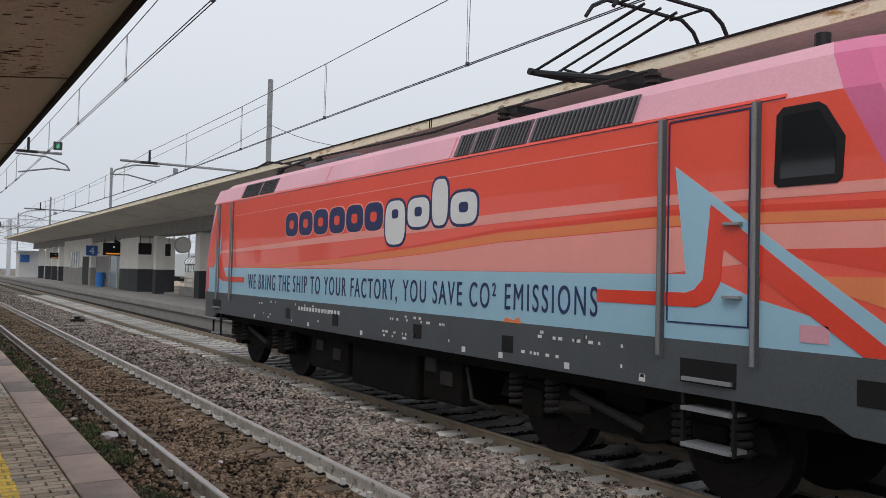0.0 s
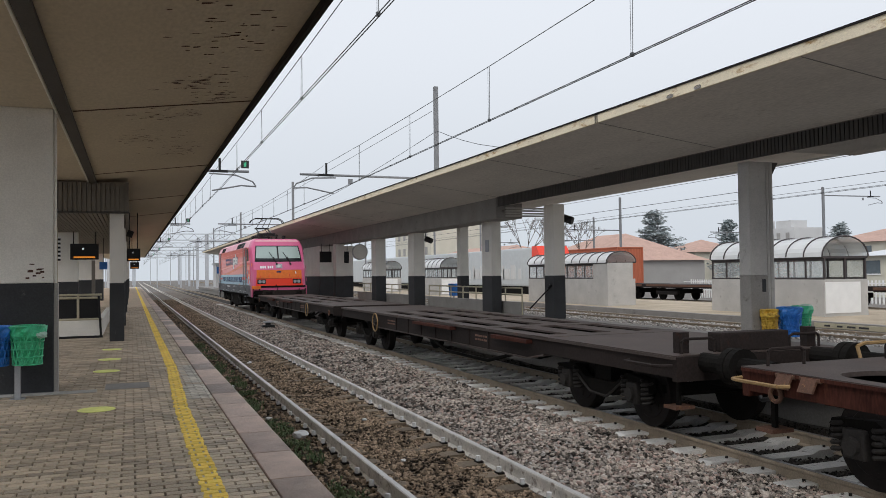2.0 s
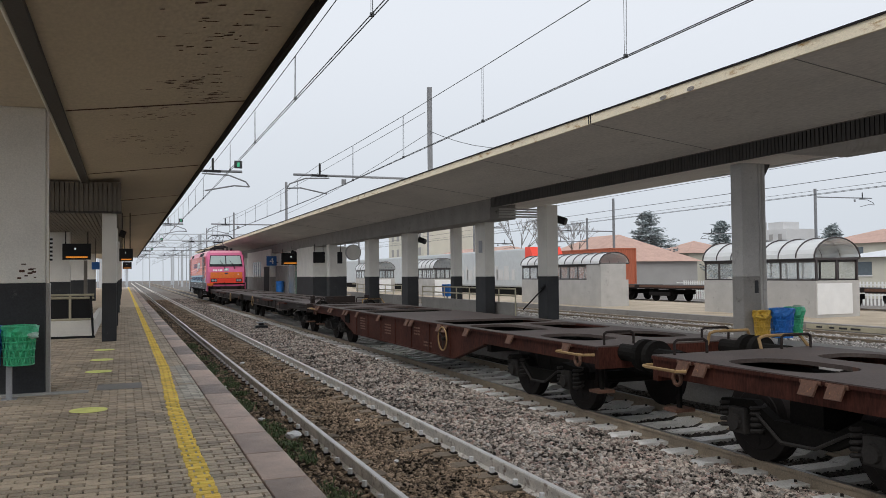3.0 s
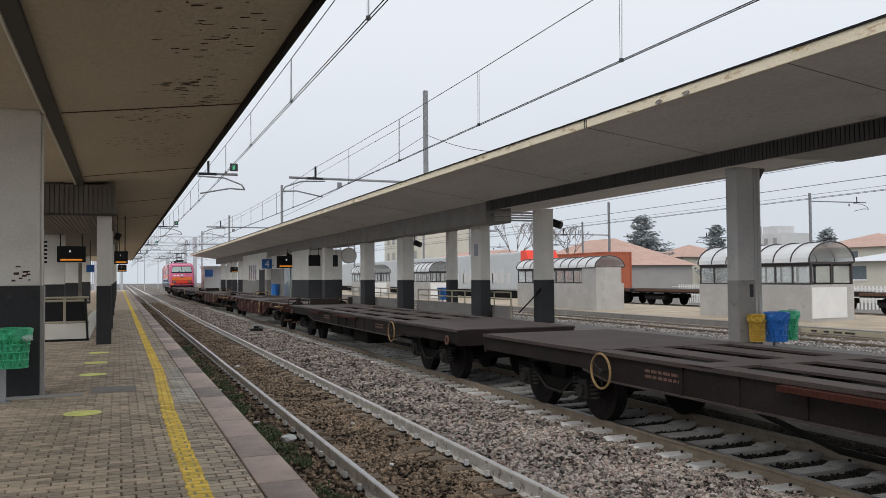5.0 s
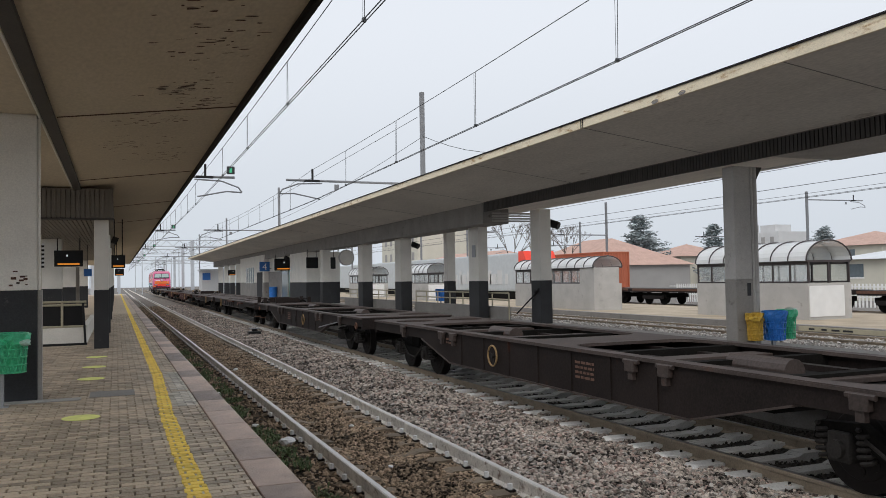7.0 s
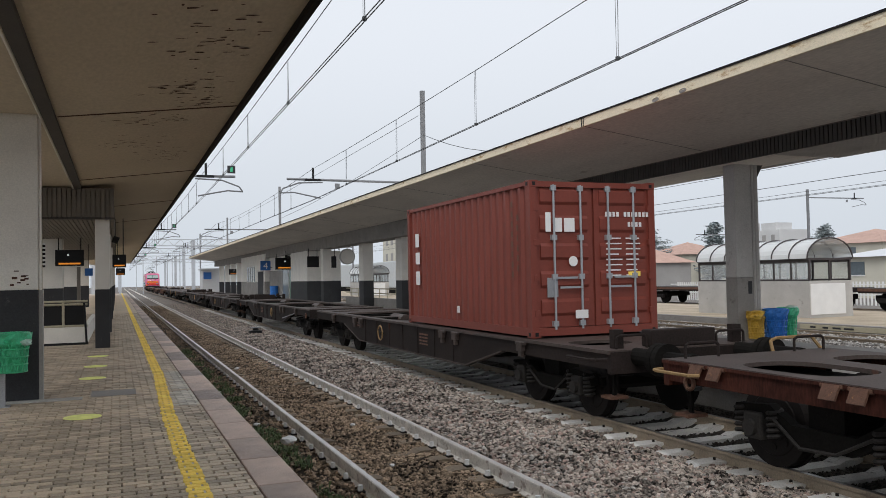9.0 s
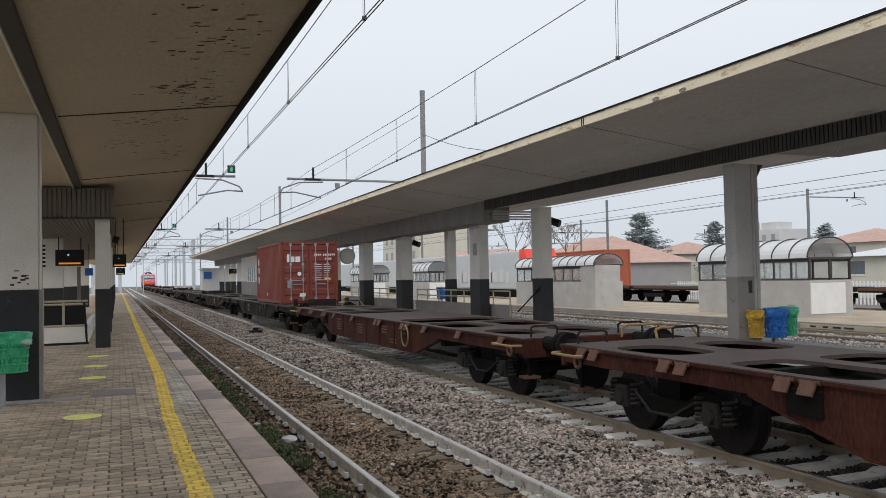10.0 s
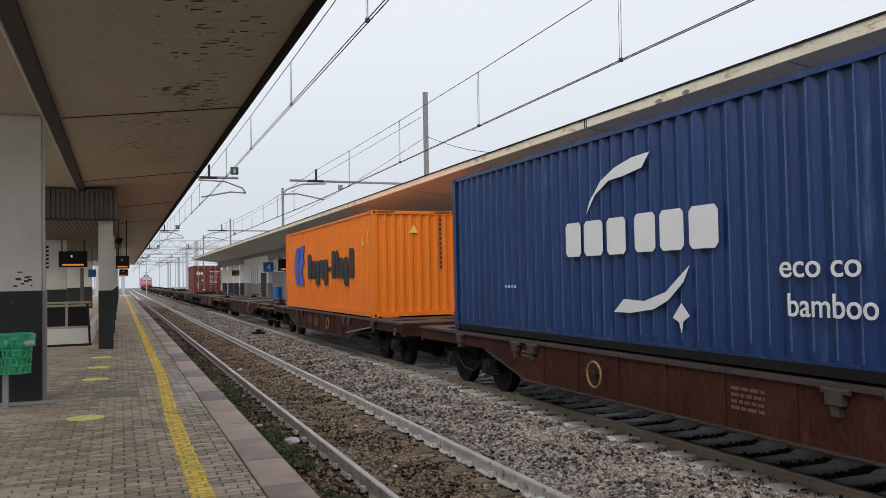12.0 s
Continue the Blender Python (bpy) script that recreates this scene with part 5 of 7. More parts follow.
pm = mesh_of("picket", pm, M["white"])
for k in range(120):
    piece("picket", pm, fence, pose(46.98, 25.2 + k * .3, 0))


def conifer(x, y, h, r, seed, label):
    t = thing("cedar_tree", label, "tree", "trees", pose(x, y, -.36))
    rg = random.Random(seed)
    tr, cr = nb(), nb()
    rod(tr, (0, 0, 0), (0, 0, h * .97), .35, 8, .04)
    lean = [rg.uniform(.55, 1.25) for _ in range(9)]
    for tier in range(19):
        f = tier / 18
        z = h * (.14 + .80 * f) + rg.uniform(-.25, .25)
        reach = r * (1 - f) ** .62 * rg.uniform(.7, 1.15) + .5
        for k in range(11 if f < .75 else 7):
            a = rg.random() * 6.283
            L_ = reach * lean[int(a / 6.284 * 9)] * rg.uniform(.45, 1.1)
            tip = Vector((L_ * math.cos(a), L_ * math.sin(a), z + rg.uniform(.05, .55) * L_ * .55 + (rg.uniform(.2, 1.0) if f > .8 else 0)))
            rod(tr, (0, 0, z - .1), tip, .06, 4, .015)
            for j in range(38):
                u = rg.uniform(.2, 1.0)
                c = Vector((0, 0, z)).lerp(tip, u) + Vector((rg.gauss(0, .32), rg.gauss(0, .32), rg.gauss(0, .16) - .12 * u))
                s = rg.uniform(.2, .55)
                e = [Vector((rg.uniform(-1, 1), rg.uniform(-1, 1), rg.uniform(-.5, .35))) * s for _ in range(4)]
                vs_ = [cr.verts.new(c + q) for q in e]
                cr.faces.new(vs_[:3])
                cr.faces.new((vs_[0], vs_[2], vs_[3]))
    part("trunk", tr, M["bark"], t)
    part("crown", cr, M["needle"], t, "uneven layered needle crown with mist in its pale colour")


conifer(84, 119, 12.6, 6.0, 4, "tall grey-green cedar tree in the mist")
conifer(95, 113, 10.8, 3.2, 7, "grey-green cedar tree in the mist")
conifer(137, 129, 11.5, 4.6, 9, "broad dark evergreen tree in the mist")


def bare_tree(x, y, h, seed):
    t = thing("bare_tree", "leafless winter tree in the mist", "tree", "trees", pose(x, y, -.36))
    rg = random.Random(seed)
    b = nb()

    def grow(p, d, L_, r, n):
        q = p + d * L_
        rod(b, p, q, r, 4, r * .6)
        if n:
            for _ in range(3):
                grow(q, (d + Vector((rg.uniform(-.6, .6), rg.uniform(-.6, .6), rg.uniform(-.1, .4)))).normalized(), L_ * .68, r * .6, n - 1)
    grow(Vector((0, 0, 0)), Vector((0, 0, 1)), h * .36, .16, 5)
    part("trunk", b, M["bark"], t)


bare_tree(56, 112, 11, 3)
bare_tree(52, 98, 10, 5)
bare_tree(61, 103, 10, 6)

# glowing ring all round, the misty distance painted in its colour
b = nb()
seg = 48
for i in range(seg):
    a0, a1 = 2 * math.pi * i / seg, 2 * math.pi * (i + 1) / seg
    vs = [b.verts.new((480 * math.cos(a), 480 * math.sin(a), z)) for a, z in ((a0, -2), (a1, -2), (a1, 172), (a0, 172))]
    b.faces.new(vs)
structure("backdrop", b, M["backdrop"], "glowing backdrop with pale mist painted on it", "backdrop")

# ---- the train ----
TX = TRACKS["train"]


def travel(t):
    """Metres that the train has gone since the clip's start; it gains speed slowly."""
    return 20.85 * t + 0.065 * t * t


MOVING = []  # thing, place along the train, turned round


def on_train(ob, s, turned=False):
    MOVING.append((ob, s, turned))
    ob.matrix_basis = pose(TX, s, 0, 0, 0, 180 if turned else 0)
    return ob


def wheel_mesh(r, name, mat):
    b = nb()
    rod(b, (-.065, 0, 0), (.065, 0, 0), r, 32)
    rod(b, (-.04, 0, 0), (-.075, 0, 0), r * .8, 28, r * .72)
    rod(b, (.065, 0, 0), (.095, 0, 0), r + .025, 32)
    rod(b, (-.14, 0, 0), (-.07, 0, 0), r * .22, 16)
    for k in range(8):
        a = k * math.pi / 4
        rod(b, (-.082, r * .52 * math.cos(a), r * .52 * math.sin(a)), (-.074, r * .52 * math.cos(a), r * .52 * math.sin(a)), .05, 8)
    return mesh_of(name, b, mat)


WHEEL = wheel_mesh(0.46, "wheel", M["wheel"])
LOCO_WHEEL = wheel_mesh(0.625, "wheel", M["wheel"])


def bogie(parent, yc):
    """Two-axle freight bogie with cast side frames, coil springs and axle boxes."""
    f = nb()
    for sx in (-1, 1):
        prism(f, [(-1.25, .50), (-1.2, .68), (-.7, .72), (-.4, .55), (.4, .55), (.7, .72), (1.2, .68), (1.25, .50), (.75, .56), (.35, .36), (-.35, .36), (-.75, .56)], "x", sx * 1.0 - .06, sx * 1.0 + .06)
    box(f, -1.0, 1.0, -.22, .22, .5, .8)
    box(f, -.9, .9, -1.28, -1.2, .5, .62)
    box(f, -.9, .9, 1.2, 1.28, .5, .62)
    for v in f.verts:
        v.co.y += yc
    bg = part("bogie", f, M["underframe"], parent, "sooty freight bogie")
    for dy in (-.9, .9):
        axle = part("axle", rod(nb(), (-.7, yc + dy, .46), (.7, yc + dy, .46), .08, 10), M["wheel"], bg)
        for sx in (-1, 1):
            w = piece("wheel", WHEEL, bg, pose(sx * .75, yc + dy, .46, 0, 0, 0 if sx < 0 else 180))
            part("axle_box", box(nb(), sx * 1.0 - .12, sx * 1.0 + .12, yc + dy - .13, yc + dy + .13, .33, .62, .03), M["spring"], bg)
            part("axle_cap", rod(nb(), (sx * 1.12, yc + dy, .46), (sx * 1.17, yc + dy, .46), .09, 12), M["spring"], bg)
            for e in (-.24, .24):
                part("spring", coil(nb(), (sx * 1.02, yc + dy + e, .36), .072, .024, .31), M["spring"], bg, "coil spring")
    for sx in (-1, 1):
        part("brake_rod", tube(nb(), [(sx * 1.08, yc - .62, .58), (sx * 1.1, yc - .2, .36), (sx * 1.1, yc + .25, .34), (sx * 1.08, yc + .62, .58)], .02, 5), M["spring"], bg)
    return bg


def buffers(parent, y, sign, body):
    for sx in (-.875, .875):
        bf = part("buffer", rod(nb(), (sx, y - sign * .62, 1.0), (sx, y - sign * .12, 1.0), .12, 14), M["underframe"], parent, "side buffer")
        part("plate", rod(nb(), (sx, y - sign * .12, 1.0), (sx, y - sign * .02, 1.0), .22, 18), M["underframe"], bf)
    part("coupler", tube(nb(), [(0, y - sign * .6, .95), (0, y - sign * .2, .9), (0, y, .84)], .06, 8), M["underframe"], parent, "screw coupling")
    part("brake_hose", tube(nb(), [(.3, y - sign * .5, .85), (.32, y - sign * .25, .55), (.3, y, .6)], .03, 6), M["black"], parent)
    for sx in (-1.1, 1.1):
        part("hand_grip", tube(nb(), [(sx, y - sign * .75, 1.05), (sx, y - sign * .75, 1.25), (sx * .96, y - sign * .75, 1.28), (sx * .6, y - sign * .75, 1.28), (sx * .55, y - sign * .75, 1.25), (sx * .55, y - sign * .75, 1.05)], .018, 6), M["wagon_dark"], parent, "dark grab handle")
        part("corner_handle", tube(nb(), [(sx * 1.22, y - sign * .62, .98), (sx * 1.36, y - sign * .66, .98), (sx * 1.40, y - sign * .75, .98), (sx * 1.40, y - sign * 1.35, .98), (sx * 1.30, y - sign * 1.4, .98)], .02, 6), M["brass"] if body == M["wagon_brown"] else M["wagon_dark"], parent, "bent corner handle")
        part("shunter_step", box(nb(), sx - .14, sx + .14, y - sign * .95, y - sign * .7, .42, .46), M["flap"], parent)
        part("step_strap", box(nb(), sx - .02, sx + .02, y - sign * .86, y - sign * .8, .46, .95), M["underframe"], parent)


def handwheel(parent, y, z=.68, r=.235):
    for sx in (-1, 1):
        w = part("handwheel", ring(nb(), (sx * 1.38, y, z), (1, 0, 0), r, .017, 26, 6), M["brass"], parent, "yellowed brake handwheel")
        sp = nb()
        for k in range(3):
            a = .6 + k * 2.094
            rod(sp, (sx * 1.36, y, z), (sx * 1.38, y + (r - .005) * math.cos(a), z + (r - .005) * math.sin(a)), .010, 5)
        rod(sp, (sx * 1.26, y, z), (sx * 1.40, y, z), .035, 8)
        part("spokes", sp, M["spring"], w)


def flaps(parent, ys, z=1.06):
    for y in ys:
        for sx in (-1, 1):
            f = nb()
            for dy in ((0,) if y % 2 > 1 else (-.16, .16)):
                vs = [(sx * 1.32, z), (sx * 1.39, z - .13), (sx * 1.41, z - .12), (sx * 1.34, z + .02)]
                prism(f, vs, "y", y + dy - .095, y + dy + .095)
                rod(f, (sx * 1.32, y + dy - .13, z), (sx * 1.32, y + dy + .13, z), .028, 6)
            part("folding_spigot", f, M["flap"], parent, "rust-bright folded container spigot")


def stencils(parent, spots, seed=1):
    """Rows of small worn marks on the side."""
    rg = random.Random(seed)
    for y, z, w, rows in spots:
        for sx in (-1, 1):
            b = nb()
            for k in range(rows):
                q = y - w / 2
                while q < y + w / 2:
                    L_ = rg.uniform(.05, .14)
                    box(b, sx * 1.297, sx * 1.302, q, min(q + L_, y + w / 2), z - k * .07, z - k * .07 + .035)
                    q += L_ + .03
            part("stencil", b, M["stencil"], parent, "faded stencilled lines")


def sill_profile(L_, deep, end, inner, outer, top=1.05):
    h = L_ / 2
    return [(-h + .62, top), (h - .62, top), (h - .62, end), (h - outer, end), (h - inner, deep), (-h + inner, deep), (-h + outer, end), (-h + .62, end)]


def holed(b, x0, x1, y0, y1, mx, my, power, z0=1.05, z1=1.098):
    """Deck plate with one rounded opening; mx, my: width of the plate left at the sides and ends."""
    cx, cy, hx, hy = (x0 + x1) / 2, (y0 + y1) / 2, (x1 - x0) / 2, (y1 - y0) / 2
    rows = {}
    n = 32
    for k in range(n):
        c, d = math.cos(2 * math.pi * k / n), math.sin(2 * math.pi * k / n)
        m = max(abs(c), abs(d))
        o = (cx + hx * c / m, cy + hy * d / m)
        q = (cx + (hx - mx) * math.copysign(abs(c) ** (2 / power), c), cy + (hy - my) * math.copysign(abs(d) ** (2 / power), d))
        for key, p, z in (("ot", o, z1), ("it", q, z1), ("ib", q, z0), ("ob", o, z0)):
            rows.setdefault(key, []).append(b.verts.new((*p, z)))
    for u, v in (("ot", "it"), ("it", "ib"), ("ib", "ob"), ("ob", "ot")):
        for k in range(n):
            j = (k + 1) % n
            b.faces.new((rows[u][k], rows[u][j], rows[v][j], rows[v][k]))
    return b


def flat_wagon(kind, L_, ends, label):
    """kind: belly (deep fish-belly sides), slotted (planked deck) or frame (open frame)."""
    w = thing("container_wagon", label, "wagon", "container wagons of the train")
    paint = {"belly": M["wagon_brown"], "slotted": M["wagon_dark"], "frame": M["wagon_dark"], "frame_brown": M["wagon_brown"]}[kind]
    h = L_ / 2
    deep, end, inner, outer = {"belly": (.45, .84, 6.0, 4.5), "slotted": (.72, .82, 4.6, 4.0), "frame": (.46, .84, 5.6, 4.0), "frame_brown": (.46, .84, 5.6, 4.0)}[kind]
    for sx in (-1, 1):
        prof = sill_profile(L_, deep, end, inner, outer)
        a, b_ = sorted((sx * 1.24, sx * 1.295))
        part("side_sill", prism(nb(), prof, "x", a, b_), paint, w, "side sill with worn paint")
        fl = nb()
        a, b_ = sorted((sx * 1.16, sx * 1.335))
        box(fl, a, b_, -h + .6, h - .6, 1.05, 1.085)
        a, b_ = sorted((sx * 1.18, sx * 1.315))
        box(fl, a, b_, -h + inner, h - inner, deep - .025, deep)
        for s in (-1, 1):
            prism(fl, [(s * (h - outer), end), (s * (h - inner), deep), (s * (h - inner), deep - .025), (s * (h - outer), end - .025)], "x", a, b_)
        part("flange", fl, M["wagon_deck"] if kind != "belly" else paint, w)
        for k in range(-3, 4):
            y = k * (h - 6.2) / 3
            a, b_ = sorted((sx * 1.295, sx * 1.315))
            part("stiffener", box(nb(), a, b_, y - .03, y + .03, deep + .0, 1.05), paint, w)
    cs = nb()
    box(cs, -.28, .28, -h + .7, h - .7, .62, .95)
    part("centre_sill", cs, M["underframe"], w)
    if kind == "slotted":
        solid = [(-h + .6, -h + 4.1), (h - 4.1, h - .6)]
        for a, b_ in solid:
            part("deck_plate", box(nb(), -1.33, 1.33, a, b_, 1.086, 1.10), M["wagon_deck"], w, "worn brown deck plate")
        for x0, x1 in ((-1.33, -1.02), (-.66, -.2), (.2, .66), (1.02, 1.33)):
            part("deck_plank", box(nb(), x0, x1, -h + 4.1, h - 4.1, 1.07, 1.10), M["wagon_deck"], w, "long worn deck plank")
        for k in range(0, 9, 2):
            y = -h + 4.1 + (L_ - 8.2) * k / 8
            part("deck_strap", box(nb(), -1.33, 1.33, y - .22, y + .22, 1.075, 1.104), M["wagon_deck"], w)
        for k in range(7):
            y = -h + 4.4 + (L_ - 8.8) * k / 6
            part("cross_member", box(nb(), -1.24, 1.24, y - .06, y + .06, .78, 1.06), M["underframe"], w)
    else:
        def cell(name, ya, yb, *holes):
            """A stretch of deck, measured from the wagon's end, at both ends; holes: x0, x1, mx, my, power."""
            for e in (-1, 1):
                lo, hi = sorted((e * (h - ya), e * (h - yb)))
                b = nb()
                for hole in holes:
                    holed(b, hole[0], hole[1], lo, hi, *hole[2:])
                if not holes:
                    box(b, -1.33, 1.33, lo, hi, 1.05, 1.098)
                part(name, b, M["wagon_deck"], w, "worn deck plate")

        if kind == "belly":
            cell("end_plate", .6, 1.35)
            cell("holed_plate", 1.35, 3.1, (-1.33, 0, .2, .16, 3), (0, 1.33, .2, .16, 3))
            cell("cross_plate", 3.1, 3.75)
            cell("holed_plate", 3.75, 5.9, (-1.33, 0, .16, .14, 5), (0, 1.33, .16, .14, 5))
            cell("holed_plate", 5.9, 7.9, (-1.33, 1.33, .18, .16, 7))
            cell("floor_plate", 7.9, h)
        else:
            cell("end_plate", .6, 1.3)
            cell("holed_plate", 1.3, 2.4, (-1.33, 0, .2, .14, 2.6), (0, 1.33, .2, .14, 2.6))
            cell("cross_plate", 2.4, 2.9)
            cell("holed_plate", 2.9, h - .3, (-1.33, 1.33, .2, .3, 9))
            cell("cross_plate", h - .3, h)
            for x in (-.5, .5):
                part("inner_beam", box(nb(), x - .07, x + .07, -h + 3, h - 3, .86, 1.0), M["wagon_dark"], w, "sooty inner beam")
            for y in (-4.6, -2.2, 2.4, 4.9):
                part("inner_step", box(nb(), -1.0, 1.0, y - .2, y + .2, .96, 1.02, .01), M["wagon_deck"], w)
            for y in (-3.4, 3.7):
                part("brake_cylinder", rod(nb(), (.2, y - .5, .98), (.2, y + .5, .98), .16, 14), M["wagon_deck"], w, "dusty brake cylinder")
        for k in range(7):
            y = -h + 4.4 + (L_ - 8.8) * k / 6
            part("cross_member", box(nb(), -1.24, 1.24, y - .08, y + .08, .7, 1.06), M["underframe"], w)
    hb = part("headstock", box(nb(), -1.3, 1.3, h - .68, h - .58, .78, 1.08), paint, w)
    hb = part("headstock", box(nb(), -1.3, 1.3, -h + .58, -h + .68, .78, 1.08), paint, w)
    for s in (-1, 1):
        bogie(w, s * (h - 2.75))
        if s in ends:
            buffers(w, s * h, s, paint)
            eb = nb()
            box(eb, -.55, .55, s * (h - .95), s * (h - .7), 1.10, 1.34, .02)
            box(eb, -1.1, -.95, s * (h - .92), s * (h - .8), 1.10, 1.36)
            box(eb, .95, 1.1, s * (h - .92), s * (h - .8), 1.10, 1.36)
            if kind != "belly":
                part("end_stop", eb, M["wagon_dark"], w, "dark end stop")
            else:
                eb.free()
                part("end_pipe", tube(nb(), [(.5, s * (h - .5), 1.05), (.5, s * (h - .45), 1.22), (.6, s * (h - .45), 1.25), (1.2, s * (h - .45), 1.25), (1.3, s * (h - .5), 1.1), (1.3, s * (h - .6), 1.06)], .022, 6), M["brass"], w, "yellowed end rail")
        else:
            part("drawbar", box(nb(), -.25, .25, s * (h - .7), s * (h + .05), .75, 1.0), M["underframe"], w)
        part("tow_ring", ring(nb(), (-1.33, s * (h - 1.1), .86), (1, 0, 0), .075, .025, 14, 6), M["flap"], w, "towing eye")
    if kind == "belly":
        flaps(w, [-8.4, -6.5, -4.6, -3.3, -1.2, 1.2, 3.3, 4.6, 6.5, 8.4])
        handwheel(w, -3.4, .80)
        stencils(w, [(2.9, .9, .5, 5), (.6, .85, .5, 4), (-1.6, .9, .4, 3), (-2.3, .62, .5, 2)], 3)
        part("data_box", box(nb(), -1.33, -1.295, 4.3, 4.75, .72, .98, .008), M["underframe"], w, "dark label holder")
    elif kind == "slotted":
        handwheel(w, -4.45, .84)
        rk = nb()
        for sx in (-1, 1):
            a, b_ = sorted((sx * 1.25, sx * 1.42))
            box(rk, a, b_, -1.2, 1.2, .98, 1.04)
            box(rk, a, b_, 3.2, 4.6, .96, 1.02)
        part("side_rack", rk, M["wagon_brown"], w, "rusty side rack")
        bx = nb()
        box(bx, -1.2, -.5, -1.8, -.4, .35, .7, .04)
        box(bx, -1.15, -.6, 1.2, 2.6, .4, .68, .04)
        rod(bx, (-1.0, .1, .55), (-1.0, 1.0, .55), .17, 12)
        part("brake_gear", bx, M["underframe"], w, "brake cylinders and boxes")
        tr = nb()
        for sx in (-1, 1):
            for q in (-1, 1):
                rod(tr, (sx * .6, q * 3.4, .75), (sx * .6, q * 1.2, .32), .035, 6)
            rod(tr, (sx * .6, -1.2, .32), (sx * .6, 1.2, .32), .035, 6)
        part("truss_rod", tr, M["underframe"], w)
        stencils(w, [(2.5, .92, .6, 2), (-3.2, .92, .7, 2)], 5)
    else:
        handwheel(w, -1.5, .77, .175)
        for sx in (-1, 1):
            for y in (-6.4, -4, -3.4, 2.6, 3.3, 6.1):
                tp = box(nb(), sx * 1.30, sx * 1.38, y - .1, y + .1, .9, 1.05, .01)
                box(tp, sx * 1.30, sx * 1.36, y - .05, y + .05, .8, .9)
                rod(tp, (sx * 1.34, y - .16, 1.03), (sx * 1.34, y + .16, 1.03), .03, 6)
                part("twist_lock", tp, M["wagon_deck"], w, "folded twist-lock bracket")
        part("data_plate", box(nb(), -1.33, -1.295, .1, .6, .62, .86, .01), M["spring"] if kind == "frame" else M["flap"], w, "small plate")
        stencils(w, [(1.4, .88, .5, 4), (-3.6, .9, .5, 2)], 9)
        rod_b = nb()
        rod(rod_b, (-1.31, -3.6, .6), (-1.31, -6.0, .86), .018, 5)
        part("release_rod", rod_b, M["steel"], w)
    return w


A = flat_wagon("slotted", 18.05, (1,), "sooty flat container wagon with long slots in its planked deck")
on_train(A, -7.15)
on_train(copy_thing(A, pose(0, 0, 0)), -25.2, True)
on_train(copy_thing(A, pose(0, 0, 0)), -82.6)
on_train(copy_thing(A, pose(0, 0, 0)), -100.7, True)
Bw = flat_wagon("belly", 19.6, (-1, 1), "rust-brown container wagon with deep fish-belly sides and folded spigots")
on_train(Bw, -44.0)
for s in (-63.7, -193.8, -213.4):
    on_train(copy_thing(Bw, pose(0, 0, 0)), s)
C = flat_wagon("frame", 18.55, (1,), "black open-frame container wagon with brackets along its sides")
on_train(C, -119.0)
on_train(copy_thing(C, pose(0, 0, 0)), -137.6, True)
on_train(copy_thing(C, pose(0, 0, 0)), -156.2)
on_train(copy_thing(C, pose(0, 0, 0)), -174.75, True)
D = flat_wagon("frame_brown", 18.6, (1,), "brown open-frame container wagon loaded with a container")
on_train(D, -232.5)
on_train(copy_thing(D, pose(0, 0, 0)), -251.2, True)


# ---- containers on the train ----
CZ = 1.108


def container(L_, H_, paint, label, pitch=0.285, depth=.036):
    """Steel box: corner posts and castings, rails, corrugated walls, roof. Near end at y = 0."""
    c = thing("shipping_container", label, "container", "containers on the train")
    W_ = 1.219
    z0, z1 = CZ, CZ + H_
    part("core", box(nb(), -W_ + .04 + depth, W_ - .04 - depth, .09, L_ - .09, z0 + .1, z1 - .05), paint, c)
    for sx in (-1, 1):
        part("side_wall", corrugated_side(nb(), sx * (W_ - .02), .1, L_ - .1, z0 + .15, z1 - .075, pitch, depth, sx), paint, c, "corrugated steel wall")
    part("end_wall", corrugated_end(nb(), L_ - .02, -W_ + .1, W_ - .1, z0 + .15, z1 - .08, .25, .04, 1), paint, c)
    part("roof", box(nb(), -W_ + .02, W_ - .02, .05, L_ - .05, z1 - .05, z1 - .012), paint, c)
    f = nb()
    for sx in (-1, 1):
        for y in (0, L_ - .14):
            a, b_ = sorted((sx * W_, sx * (W_ - .12)))
            box(f, a, b_, y, y + .14, z0 + .1, z1 - .1)
        a, b_ = sorted((sx * (W_ - .003), sx * (W_ - .07)))
        box(f, a, b_, .14, L_ - .14, z1 - .085, z1 - .02)
        box(f, a, b_, .14, L_ - .14, z0 + .03, z0 + .16)
    for y in (0.003, L_ - .083):
        box(f, -W_ + .12, W_ - .12, y, y + .08, z1 - .11, z1 - .02)
        box(f, -W_ + .12, W_ - .12, y, y + .08, z0 + .03, z0 + .16)
    part("frame", f, paint, c, "corner posts and rails")
    for sx in (-1, 1):
        for y in (0, L_):
            for z in (z0, z1 - .118):
                k = nb()
                a, b_ = sorted((sx * (W_ + .004), sx * (W_ - .16)))
                q0, q1 = (-.004, .175) if y == 0 else (L_ - .175, L_ + .004)
                box(k, a, b_, q0, q1, z, z + .118, .008)
                cc = part("corner_casting", k, paint, c)
                hx = sx * (W_ + .006)
                hl = nb()
                box(hl, hx - .003, hx + .003, (q0 + q1) / 2 - .035, (q0 + q1) / 2 + .035, z + .03, z + .09, .002)
                box(hl, sx * (W_ - .08) - .03, sx * (W_ - .08) + .03, (q0 if y == 0 else q1) - .004, (q0 if y == 0 else q1) + .004, z + .03, z + .09, .002)
                part("casting_hole", hl, M["black"], cc)
    return c


